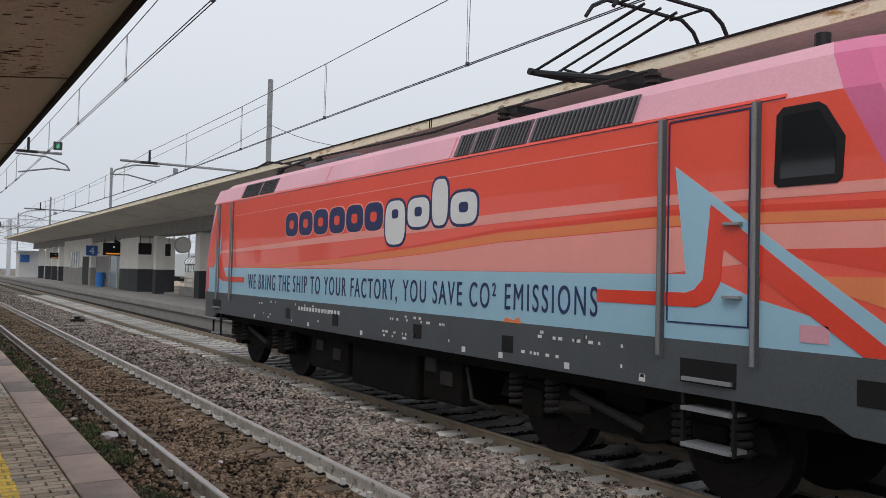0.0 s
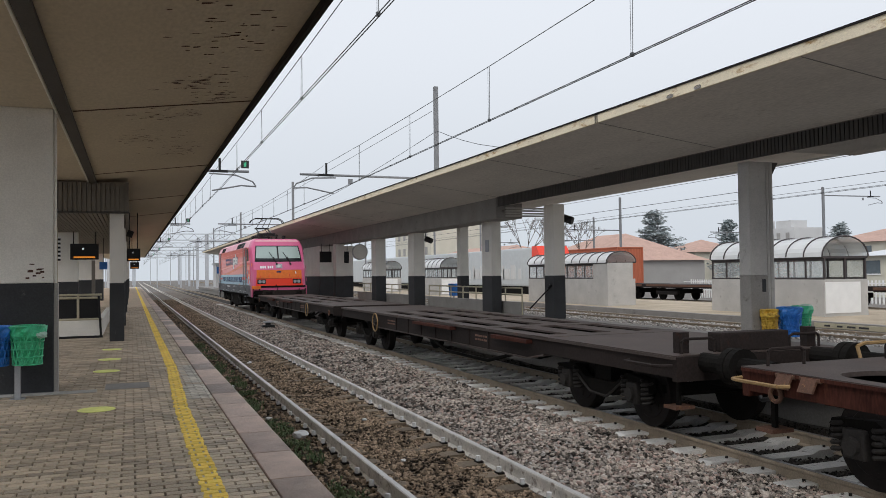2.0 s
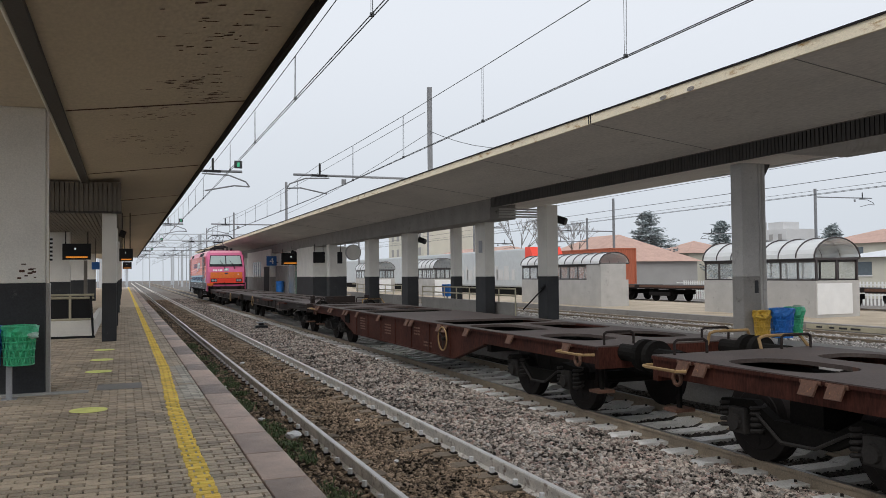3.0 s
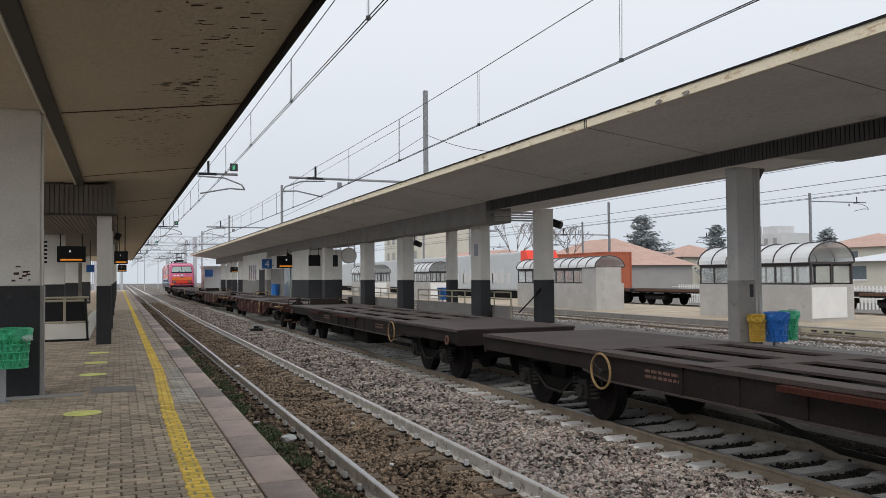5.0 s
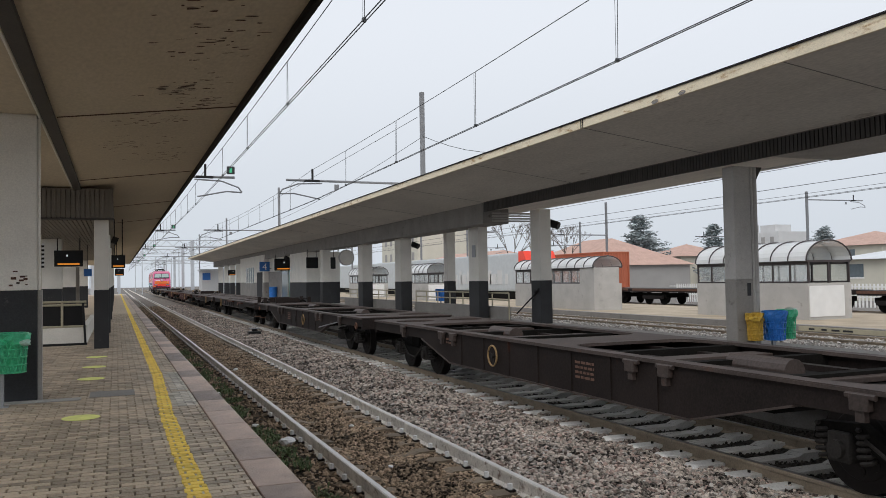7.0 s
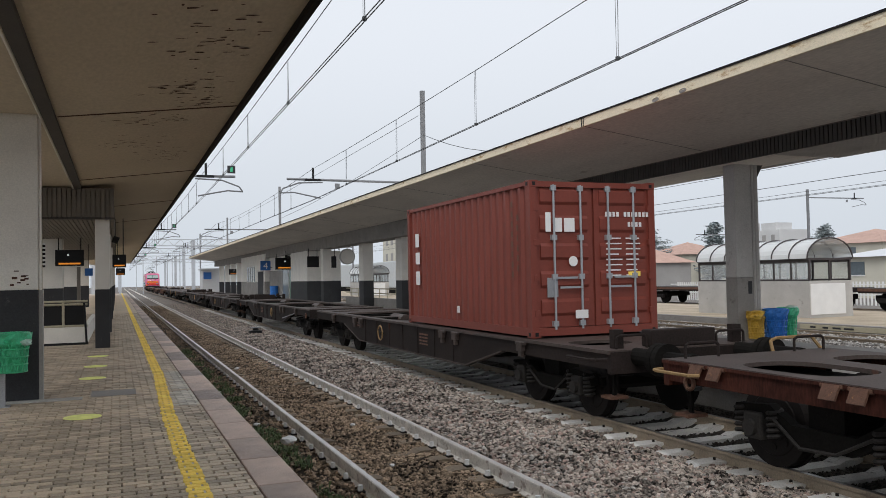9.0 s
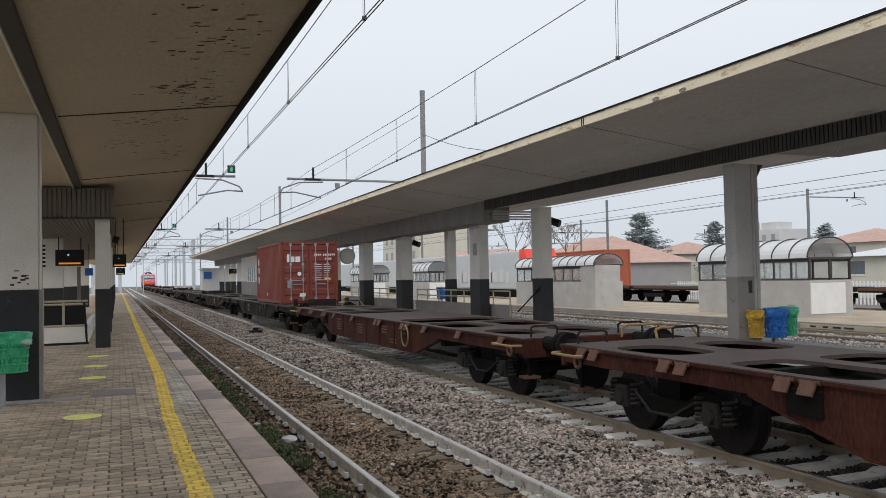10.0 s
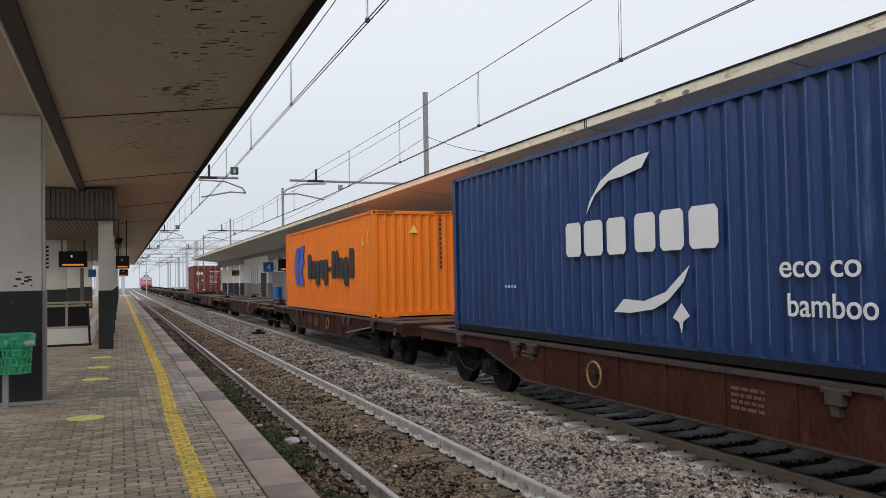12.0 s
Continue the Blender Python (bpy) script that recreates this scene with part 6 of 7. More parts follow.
def side_marks(parent, name, rects, mat, x=-1.2265, label=""):
    """Plain blocks on the flank that faces the platforms: y0, y1, z0, z1."""
    b = nb()
    for y0, y1, z0, z1 in rects:
        box(b, x - .003, x + .001, y0, y1, z0, z1)
    return part(name, b, mat, parent, label)


def side_shape(parent, name, poly, mat, x=-1.2265, label=""):
    return part(name, prism(nb(), poly, "x", x - .003, x + .001), mat, parent, label)


def block_word(parent, y_left, y_right, z, cap, letters, mat, label, x=-1.2265, gap=.18):
    """A brand word as plain rounded blocks. letters: relative widths with x (low), t (tall), d (hanging) heights."""
    total = sum(w for w, _ in letters)
    k = (y_left - y_right) / total
    y = y_left
    for w, h in letters:
        a, b_ = y, y - w * k * (1 - gap)
        lo, hi = {"x": (0, .72), "t": (0, 1), "d": (-.26, .72), "m": (.28, .42)}[h]
        z0, z1 = z + lo * cap, z + hi * cap
        c = min(abs(a - b_) * .12, (z1 - z0) * .12)
        poly = [(a - c, z0), (b_ + c, z0), (b_, z0 + c), (b_, z1 - c), (b_ + c, z1), (a - c, z1), (a, z1 - c), (a, z0 + c)]
        side_shape(parent, "brand_mark", poly, mat, x, label)
        y -= w * k


tex = container(6.058, 2.591, M["tex_red"], "oxide-red twenty-foot shipping container with double doors and white marks", .275, .05)
on_train(tex, -181.05)
for sx in (-1, 1):
    for k in range(5):
        z = CZ + .34 + k * .46
        a, b_ = sorted((sx * .12, sx * 1.02))
        part("door_panel", prism(nb(), [(.055, z), (.055, z + .3), (.02, z + .24), (.02, z + .06)], "x", a, b_), M["tex_red"], tex, "pressed door panel")
for sx in (-1, 1):
    a, b_ = sorted((sx * .02, sx * 1.1))
    d = part("door", box(nb(), a, b_, .05, .075, CZ + .17, CZ + 2.48), M["tex_red"], tex, "door leaf")
    for xx in (.27, .78):
        part("lock_rod", rod(nb(), (sx * xx, -.005, CZ + .13), (sx * xx, -.005, CZ + 2.52), .02, 8), M["bar_silver"], d, "galvanised lock rod")
        for zz in (.18, .95, 1.6, 2.42):
            part("rod_bracket", box(nb(), sx * xx - .05, sx * xx + .05, -.02, .05, CZ + zz, CZ + zz + .09, .005), M["bar_silver"], d)
        part("handle", box(nb(), sx * xx, sx * xx + .42 * (-1 if xx > .5 else 1) * sx * (1 if xx < .5 else 1), -.03, -.01, CZ + .80 + (.16 if xx > .5 else 0), CZ + .835 + (.16 if xx > .5 else 0)), M["bar_silver"], d)
    for k in range(4):
        part("hinge", box(nb(), sx * 1.07, sx * 1.16, -.012, .05, CZ + .35 + k * .58, CZ + .45 + k * .58, .004), M["tex_red"], d)


def end_marks(parent, rects, mat, label, y=.012):
    b = nb()
    for x0, x1, z0, z1 in rects:
        box(b, x0, x1, y, y + .004, z0, z1)
    return part("mark", b, mat, parent, label)


for x0, x1, z0, z1 in ((-.93, -.83, 1.74, 2.06), (-.79, -.62, 1.74, 1.97), (-.58, -.38, 1.74, 1.97)):
    end_marks(tex, [(x0, x1, CZ + z0, CZ + z1)], M["loco_white"], "white brand mark of plain blocks", .008)
rg = random.Random(5)
rows_ = []
for k in range(2):
    rows_ += [(.22 + j * .075, .22 + j * .075 + .05, CZ + 2.0 - k * .17, CZ + 2.08 - k * .17) for j in (range(12) if k == 0 else range(6, 10)) if j != 4]
for k in range(8):
    rows_ += [(.22, .22 + rg.uniform(.25, .33), CZ + 1.62 - k * .09, CZ + 1.642 - k * .09), (.62, .62 + rg.uniform(.2, .3), CZ + 1.62 - k * .09, CZ + 1.642 - k * .09)]
end_marks(tex, rows_, M["loco_white"], "white stencilled rows", .008)
part("round_mark", rod(nb(), (-.42, .006, CZ + 1.25), (-.42, .014, CZ + 1.25), .085, 18), M["loco_white"], tex)
part("data_plate", box(nb(), -.92, -.72, .006, .016, CZ + .66, CZ + .98), M["steel"], tex, "grey data plate")
part("sticker", box(nb(), .66, .9, .006, .014, CZ + .98, CZ + 1.06), M["yellow"], tex, "yellow sticker")
part("sticker", box(nb(), -.42, -.18, -.032, -.025, CZ + .3, CZ + .44), M["white"], tex, "white label")
for k, (hh, w) in enumerate(((.30, .22), (.26, .26), (.30, .26))):
    side_marks(tex, "brand_mark", [(5.5 - w, 5.5, CZ + 2.0 - k * .42 - hh, CZ + 2.0 - k * .42)], M["loco_white"], label="white brand mark of plain blocks")
side_marks(tex, "stencil", [(.62, .68, CZ + 1.0 + k * .17, CZ + 1.1 + k * .17) for k in range(8)] + [(.42, .47, CZ + 1.1 + k * .17, CZ + 1.2 + k * .17) for k in range(6)], M["stencil"])
side_marks(tex, "sticker", [(3.0, 3.14, CZ + .32, CZ + .45)], M["white"])

org = container(12.192, 2.896, M["org"], "bright orange forty-foot shipping container with dark brand blocks")
on_train(org, -238.5)
part("near_end_wall", corrugated_end(nb(), .02, -1.12, 1.12, CZ + .15, CZ + 2.8, .25, .04, -1), M["org"], org, "corrugated end wall")
gn = nb()
box(gn, -.95, -.5, -.012, .07, CZ + .0, CZ + .06)
part("fork_step", gn, M["org"], org)
part("warning_sticker", prism(nb(), [(-.16, CZ + 2.28), (.10, CZ + 2.28), (-.03, CZ + 2.5)], "y", -.004, .004), M["yellow"], org, "yellow warning triangle")
end_marks(org, [(.72, .78, CZ + 2.6 - k * .13, CZ + 2.68 - k * .13) for k in range(11)], M["plinth"], "dark stencilled column", -.004)
hz_ = nb()
for k in range(12):
    for xx in (-1.05, .6):
        box(hz_, xx + k * .04, xx + k * .04 + .02, -.006, -.001, CZ + 2.815, CZ + 2.87)
part("hazard_strip", hz_, M["black"], org, "black and yellow strip")
side_marks(org, "stencil", [(.30, .36, CZ + 1.9 + k * .12, CZ + 1.98 + k * .12) for k in range(4)], M["yellow"])
side_shape(org, "warning_sticker", [(.75, CZ + 1.98), (1.0, CZ + 1.98), (.87, CZ + 2.2)], M["yellow"])

blue = container(12.192, 3.03, M["navy"], "navy blue forty-foot shipping container with white marks", .285, .062)
on_train(blue, -256.45)
part("near_end_wall", corrugated_end(nb(), .02, -1.12, 1.12, CZ + .15, CZ + 2.94, .25, .04, -1), M["navy"], blue)

rg_ = random.Random(5)
# pale strips paint the light that the rib edges catch
for k in range(42):
    b = nb()
    p_ = 11.992 / 42
    y_ = .1 + k * p_
    box(b, -1.2025, -1.198, y_ + .28 * p_ - rg_.uniform(.014, .028), y_ + .28 * p_, CZ + .17 + rg_.uniform(0, .1), CZ + 2.94 - rg_.uniform(0, .15))
    part("ridge_highlight", b, M["navy_ridge_light"], blue, "pale strip painting the light on a rib edge")
part("sill", box(nb(), -1.222, -1.2165, .2, 11.99, CZ + .025, CZ + .13), M["lip"], blue, "black bottom rail")
def bl(s):
    """Place along the blue box from the train's own scale."""
    return s + 256.45


block_word(blue, bl(-248.76), bl(-250.42), 2.42, .5, [(1, "t"), (1.15, "t"), (1.05, "t")], M["loco_white"], "white brand word of plain blocks")
block_word(blue, bl(-250.53), bl(-252.25), 2.43, .5, [(1, "t"), (1.05, "t"), (1.15, "t")], M["loco_white"], "white brand word of plain blocks")
side_shape(blue, "brand_swoosh", [(bl(-249.35), 3.02), (bl(-249.45), 3.2), (bl(-249.75), 3.46), (bl(-250.1), 3.60), (bl(-250.5), 3.68), (bl(-250.9), 3.70), (bl(-250.72), 3.52), (bl(-250.3), 3.46), (bl(-249.95), 3.44), (bl(-249.6), 3.28)], M["loco_white"], label="white curved brand shape")
side_shape(blue, "brand_swoosh", [(bl(-250.0), 1.64), (bl(-250.25), 1.82), (bl(-250.7), 1.80), (bl(-251.15), 1.92), (bl(-251.62), 2.24), (bl(-251.5), 2.04), (bl(-251.2), 1.82), (bl(-250.9), 1.70), (bl(-250.4), 1.64)], M["loco_white"], label="white curved brand shape")
side_shape(blue, "brand_diamond", [(bl(-251.45), 1.79), (bl(-251.6), 1.64), (bl(-251.48), 1.57), (bl(-251.44), 1.43), (bl(-251.4), 1.56), (bl(-251.28), 1.61)], M["loco_white"], label="white diamond")
SIDE = Matrix(((0, 0, -1, 0), (-1, 0, 0, 0), (0, 1, 0, 0), (0, 0, 0, 1)))  # text on the flank: reads from the train's head backwards


def on_flank(y, z, x):
    return Matrix.Translation((x, y, z)) @ SIDE


lettering("lettering", "eco co", .33, M["loco_white"], blue, on_flank(bl(-253.03), 2.09, -1.2285), 1.12, "white lettering", bold=.008)
lettering("lettering", "bamboo", .33, M["loco_white"], blue, on_flank(bl(-253.12), 1.70, -1.2285), 1.0, "white lettering", bold=.008)
side_marks(blue, "stencil", [(bl(-246.7 - k * .12), bl(-246.62 - k * .12), 1.95, 2.0) for k in range(4)], M["loco_blue"])


def og(s):
    return s + 238.5


side_shape(org, "brand_emblem", [(og(-228.1), 2.42), (og(-228.3), 1.97), (og(-228.85), 1.97), (og(-228.65), 2.6), (og(-229.05), 3.36), (og(-228.5), 3.36), (og(-228.12), 2.95)], M["org_blue"], label="blue slanted emblem shape")
side_shape(org, "brand_emblem", [(og(-228.82), 2.6), (og(-229.02), 1.97), (og(-229.8), 1.95), (og(-229.45), 2.5), (og(-229.6), 2.62), (og(-230.0), 2.86), (og(-229.62), 2.92), (og(-229.98), 3.42), (og(-229.2), 3.38)], M["org_blue"], label="blue pointed emblem shape")
block_word(org, og(-230.45), og(-236.8), 2.2, .86, [(1.15, "t"), (.95, "x"), (1, "d"), (.95, "x"), (1, "d"), (.7, "m"), (.95, "t"), (.5, "t"), (1, "x"), (1, "d"), (1, "t")], M["plinth"],
           "dark brand word of plain blocks")

# ---- locomotive ----
loco = on_train(thing("locomotive", "electric locomotive in red, magenta and light blue with a raised pantograph", "locomotive"), 2.55)
LL = 17.9
HW = 1.49


def nose(z):
    """How far the cab front leans back at a height."""
    pts = [(0.9, .05), (1.55, .0), (2.42, .06), (2.85, .26), (3.65, .68), (4.0, .86), (4.23, 1.02)]
    for (z0, y0), (z1, y1) in zip(pts, pts[1:]):
        if z <= z1:
            return y0 + (y1 - y0) * (z - z0) / (z1 - z0)
    return pts[-1][1]


SECTION = [(1.0, 1.47), (1.58, HW), (2.19, HW), (2.42, HW), (2.85, HW), (3.65, HW), (3.98, 1.35), (4.12, 1.20)]


def ring_pts(b, inset, back, z_list, far=False):
    left, right = [], []
    for z, w in z_list:
        y = nose(z) + back
        if far:
            y = LL - y
        left.append(b.verts.new((-(w - inset), y, z)))
        right.append(b.verts.new((w - inset, y, z)))
    return left, right


for far in (False, True):
    b = nb()
    l0, r0 = ring_pts(b, .13, 0, SECTION, far)
    l1, r1 = ring_pts(b, .05, .16, SECTION, far)
    l2, r2 = ring_pts(b, 0, .42, SECTION, far)
    n = len(SECTION)
    for i in range(n - 1):
        b.faces.new((l0[i], l0[i + 1], r0[i + 1], r0[i]))
        for p, q in ((l0, l1), (l1, l2), (r1, r0), (r2, r1)):
            b.faces.new((p[i], p[i + 1], q[i + 1], q[i]))
    b.faces.new((l0[-1], l1[-1], l2[-1], r2[-1], r1[-1], r0[-1]))
    b.faces.new((l0[0], r0[0], r1[0], r2[0], l2[0], l1[0]))
    part("cab", b, M["loco_pink"], loco, "magenta cab with chamfered corners")
b = nb()
l2, r2 = ring_pts(b, 0, .42, SECTION[1:6])
l3, r3 = ring_pts(b, 0, .42, SECTION[1:6], True)
for i in range(4):
    b.faces.new((l2[i], l2[i + 1], l3[i + 1], l3[i]))
    b.faces.new((r2[i], r3[i], r3[i + 1], r2[i + 1]))
b.faces.new((l2[0], l3[0], r3[0], r2[0]))
part("body", b, M["loco_red"], loco, "red painted body side")
b = nb()
l2, r2 = ring_pts(b, 0, .42, SECTION[5:])
l3, r3 = ring_pts(b, 0, .42, SECTION[5:], True)
for i in range(2):
    b.faces.new((l2[i], l2[i + 1], l3[i + 1], l3[i]))
    b.faces.new((r2[i], r3[i], r3[i + 1], r2[i + 1]))
b.faces.new((l2[2], r2[2], r3[2], l3[2]))
part("roof", b, M["loco_roof"], loco, "pale pink sloped roof")


def flank(name, poly, mat, off=.003, label="", parent=None):
    """Paint field on the flank: (y, z) from the near end, mirrored to the other flank."""
    b = nb()
    prism(b, poly, "x", -HW - off, -HW + .001)
    return part(name, b, mat, parent or loco, label)


def ribbon(name, pts, mat, off=.004, label=""):
    """Painted stripe: y, lower z, upper z."""
    return flank(name, [(y, lo) for y, lo, hi in pts] + [(y, hi) for y, lo, hi in reversed(pts)], mat, off, label)


SKIRT = [(.42, .97), (1.0, .98), (1.25, 1.10), (16.6, 1.10), (16.9, .98), (17.5, .98), (17.5, 1.585), (.42, 1.585)]
for sx in (-1, 1):
    a, b_ = sorted((sx * (HW + .004), sx * (HW - .05)))
    part("skirt", prism(nb(), SKIRT, "x", a, b_), M["loco_grey"], loco, "dark grey lower band")
ribbon("blue_band", [(.46, 1.585, 1.66), (1.9, 1.585, 2.0), (2.4, 1.585, 2.19), (16.7, 1.585, 2.17), (17.3, 1.585, 2.17)], M["loco_blue"], .003, "light blue band")
ribbon("stripe", [(.62, 2.83, 2.92), (2.9, 2.84, 2.94), (5.5, 2.78, 2.9), (9.7, 2.66, 2.78), (12.5, 2.58, 2.68), (16.5, 2.5, 2.56)], M["loco_rose"], .003, "rose stripe")
ribbon("stripe", [(.72, 2.62, 2.70), (2.9, 2.64, 2.74), (5.5, 2.55, 2.66), (7.3, 2.42, 2.52), (10, 2.28, 2.36), (13, 2.2, 2.24), (15, 2.18, 2.2)], M["loco_orange"], .003, "orange stripe")
ribbon("stripe", [(.66, 2.71, 2.77), (2.9, 2.75, 2.80), (5.5, 2.67, 2.71), (7.3, 2.53, 2.56), (10, 2.37, 2.39)], M["loco_red2"], .0035, "bright red pinstripe")
ribbon("stripe", [(.74, 2.42, 2.61), (2.9, 2.19, 2.63), (5.5, 2.19, 2.54), (7.3, 2.19, 2.41), (10, 2.19, 2.27), (12.5, 2.185, 2.2)], M["loco_rose"], .0028, "rose field under the stripes")
ribbon("stripe", [(2.95, 3.455, 3.468), (7, 3.43, 3.442), (15.6, 3.33, 3.342)], M["loco_rose"], .003, "thin pale line")
ribbon("stripe", [(.62, 2.2, 2.41), (1.75, 2.38, 2.41)], M["loco_red2"], .003)
ribbon("stripe", [(.55, 1.9, 2.19), (1.3, 2.12, 2.19)], M["loco_orange"], .003)
flank("arrow", [(2.76, 3.20), (2.62, 2.19), (2.30, 2.05), (2.36, 2.8), (2.2, 2.62), (.85, 1.585), (.44, 1.585), (.44, 1.63)], M["loco_blue"], .006, "light blue arrow")
flank("arrow_core", [(2.34, 2.82), (2.42, 2.15), (2.52, 2.05), (2.62, 2.02), (3.79, 2.02), (3.79, 1.89), (2.5, 1.89), (2.34, 1.95), (2.24, 2.1), (2.20, 2.42), (.92, 1.588), (.62, 1.588)], M["loco_red2"], .009, "bright red arrow core")
flank("arrow", [(16.5, 2.19), (16.4, 3.0), (16.75, 2.4), (17.35, 1.6), (17.1, 1.6)], M["loco_blue"], .006)
flank("arrow_core", [(14.75, 1.86), (14.75, 1.97), (16.0, 1.97), (16.5, 2.5), (16.55, 1.95), (16.2, 1.86)], M["loco_red2"], .009)
lettering("slogan", "WE BRING THE SHIP TO YOUR FACTORY, YOU SAVE CO\u00b2 EMISSIONS", .45, M["loco_navy"], loco, on_flank(14.48, 1.735, -HW - .008), .84, "navy slogan lettering", width=10.7, bold=.0, spacing=1.3)
# brand word as plain rounded blocks: navy half and outlined white half
def pill(y_hi, y_lo, z0, z1, grow=0.0, power=3.2):
    cy, cz, ry, rz = (y_hi + y_lo) / 2, (z0 + z1) / 2, (y_hi - y_lo) / 2 + grow, (z1 - z0) / 2 + grow
    pts = []
    for k in range(24):
        c, d = math.cos(k * math.pi / 12), math.sin(k * math.pi / 12)
        pts.append((cy + ry * math.copysign(abs(c) ** (2 / power), c), cz + rz * math.copysign(abs(d) ** (2 / power), d)))
    return pts


for i in range(6):
    a = 12.45 - i * .665
    flank("brand_mark", pill(a, a - .615, 2.79, 3.235, .022), M["loco_rose"], .004, "rose outline of a brand block")
    flank("brand_mark", pill(a, a - .615, 2.79, 3.235), M["loco_navy"], .007, "navy rounded brand block")
    flank("brand_counter", pill(a - .20, a - .415, 2.93, 3.09), M["loco_red"], .0085)
for a, wd, lo, hi in ((8.43, .60, 2.56, 3.22), (7.76, .60, 2.80, 3.22), (7.09, .40, 2.80, 3.44), (6.62, .62, 2.80, 3.22)):
    flank("brand_mark", pill(a, a - wd, lo, hi, .04), M["loco_navy"], .005, "navy outline of a brand block")
    flank("brand_mark", pill(a, a - wd, lo, hi), M["loco_white"], .008, "white rounded brand block")
    if wd > .5:
        flank("brand_counter", pill(a - .2, a - wd + .2, hi - .27, hi - .13), M["loco_navy"], .0095)

# cab side: window, door, handrails, steps
win = flank("side_window", [(1.10, 2.96), (1.14, 2.92), (1.66, 2.92), (1.70, 2.96), (1.68, 3.52), (1.62, 3.58), (1.30, 3.58), (1.24, 3.54), (1.08, 3.28)], M["black"], .010, "black window frame")
flank("pane", [(1.16, 2.99), (1.64, 2.99), (1.62, 3.51), (1.30, 3.52), (1.15, 3.27)], M["loco_glass"], .013, "dark side glass", win)
for y0, y1 in ((1.93, 2.83),):
    for (a, b_, z0, z1) in ((y0, y0 + .015, 1.75, 3.62), (y1, y1 + .015, 1.75, 3.62), (y0, y1, 3.62, 3.635), (y0, y1, 1.735, 1.75)):
        flank("door_seam", [(a, z0), (b_, z0), (b_, z1), (a, z1)], M["loco_navy"], .0095)
for yy in (1.86, 2.90, 15.6, 16.55):
    hr = part("handrail", rod(nb(), (-HW - .06, yy, 1.42), (-HW - .06, yy, 3.66), .022, 8), M["mast"], loco, "dark grey vertical handrail")
    part("recess", box(nb(), -HW - .011, -HW + .001, yy - .03, yy + .03, 1.4, 3.68), M["loco_grey"], hr, "dark recess")
for zz in (1.98, 2.62):
    part("door_handle", box(nb(), -HW - .06, -HW, 2.0, 2.18, zz, zz + .03, .005), M["steel"], loco, "steel door handle")
flank("vent_plate", [(1.2, 1.66), (1.45, 1.66), (1.45, 1.8), (1.2, 1.8)], M["loco_roof"], .009)
for yy in (2.05, 16.3):
    st = thing_st = part("step_recess", box(nb(), -HW - .008, -HW + .02, yy, yy + .62, 1.2, 1.42), M["black"], loco, "recessed step")
    for zz in (1.22, .95, .62):
        part("tread", box(nb(), -HW - .04, -HW + .2, yy + .04, yy + .58, zz, zz + .035), M["steel"], st, "worn steel tread")
    for q in (yy + .02, yy + .58):
        part("hanger", box(nb(), -HW + .0, -HW + .04, q, q + .03, .6, 1.15), M["black"], st)
for yy in (.75, 5.2, 7.3, 10.0, 12.1):
    flank("side_hatch", [(yy, 1.22), (yy + .22, 1.22), (yy + .22, 1.42), (yy, 1.42)], M["black"], .009, "small dark hatch")
rg = random.Random(12)
b = nb()
for k in range(70):
    y, z = rg.choice((rg.uniform(3.0, 5.0), rg.uniform(6.5, 8.5), rg.uniform(10.2, 13.8))), rg.choice((1.18, 1.24, 1.44, 1.49))
    box(b, -HW - .009, -HW - .005, y, y + rg.uniform(.02, .07), z, z + .035)
for yy in (3.1, 4.2, 5.4, 6.2, 9.1, 11.2, 14.0):
    box(b, -HW - .009, -HW - .005, yy, yy + .08, 1.14, 1.21)
for k in range(14):
    box(b, -HW - .009, -HW - .005, 9.95 + k * .13, 10.03 + k * .13, 1.41, 1.48)
part("stencil", b, M["loco_white"], loco, "small white stencilled marks")
flank("touch_up", [(5.05, 1.58), (5.4, 1.58), (5.35, 1.64), (5.2, 1.61), (5.1, 1.65)], M["loco_orange"], .010)

# roof slope: grilles and panels
def slope(y0, y1, z0, z1, mat, name, off=.012, label=""):
    def xx(z):
        return HW - (z - 3.65) * (HW - 1.35) / .33 + off
    b = nb()
    lo, hi = (xx(z0), z0 + .01), (xx(z1), z1 + .01)
    for sx in (-1, 1):
        prism(b, [(sx * lo[0], lo[1]), (sx * hi[0], hi[1]), (sx * (hi[0] - .03), hi[1]), (sx * (lo[0] - .03), lo[1])], "y", y0, y1)
    return part(name, b, mat, loco, label)


for a, c in ((3.35, 5.0), (5.06, 5.75), (5.8, 6.2), (6.25, 6.6), (13.2, 14.0), (14.1, 15.1)):
    g = slope(a, c, 3.70, 4.0, M["grille"], "roof_grille", .02, "dark ventilation grille")
    lv = nb()
    n = int((c - a) / .07)
    for k in range(n):
        y = a + .02 + k * .07
        for sx in (-1, 1):
            prism(lv, [(sx * 1.496, 3.715), (sx * 1.382, 3.99), (sx * 1.365, 3.99), (sx * 1.48, 3.715)], "y", y, y + .03)
    part("louvre", lv, M["black"], g)
for a, c in ((6.7, 10.6), (10.7, 13.1), (15.2, 17.0)):
    slope(a, c, 3.69, 4.0, M["loco_roof"], "roof_panel", .02, "pale pink roof panel")
slope(1.6, 17.0, 3.655, 3.685, M["loco_red2"], "roof_seam", .016)
rf = nb()
for y0, y1, x0, x1, z in ((7.2, 10.4, -.8, .8, 4.33), (10.8, 13.0, -.9, .9, 4.36), (4.2, 6.6, -.5, .5, 4.31), (13.4, 15.4, -.6, .6, 4.32)):
    box(rf, x0, x1, y0, y1, 4.08, z - .06, .03)
part("roof_equipment", rf, M["grille"], loco, "grey roof equipment")
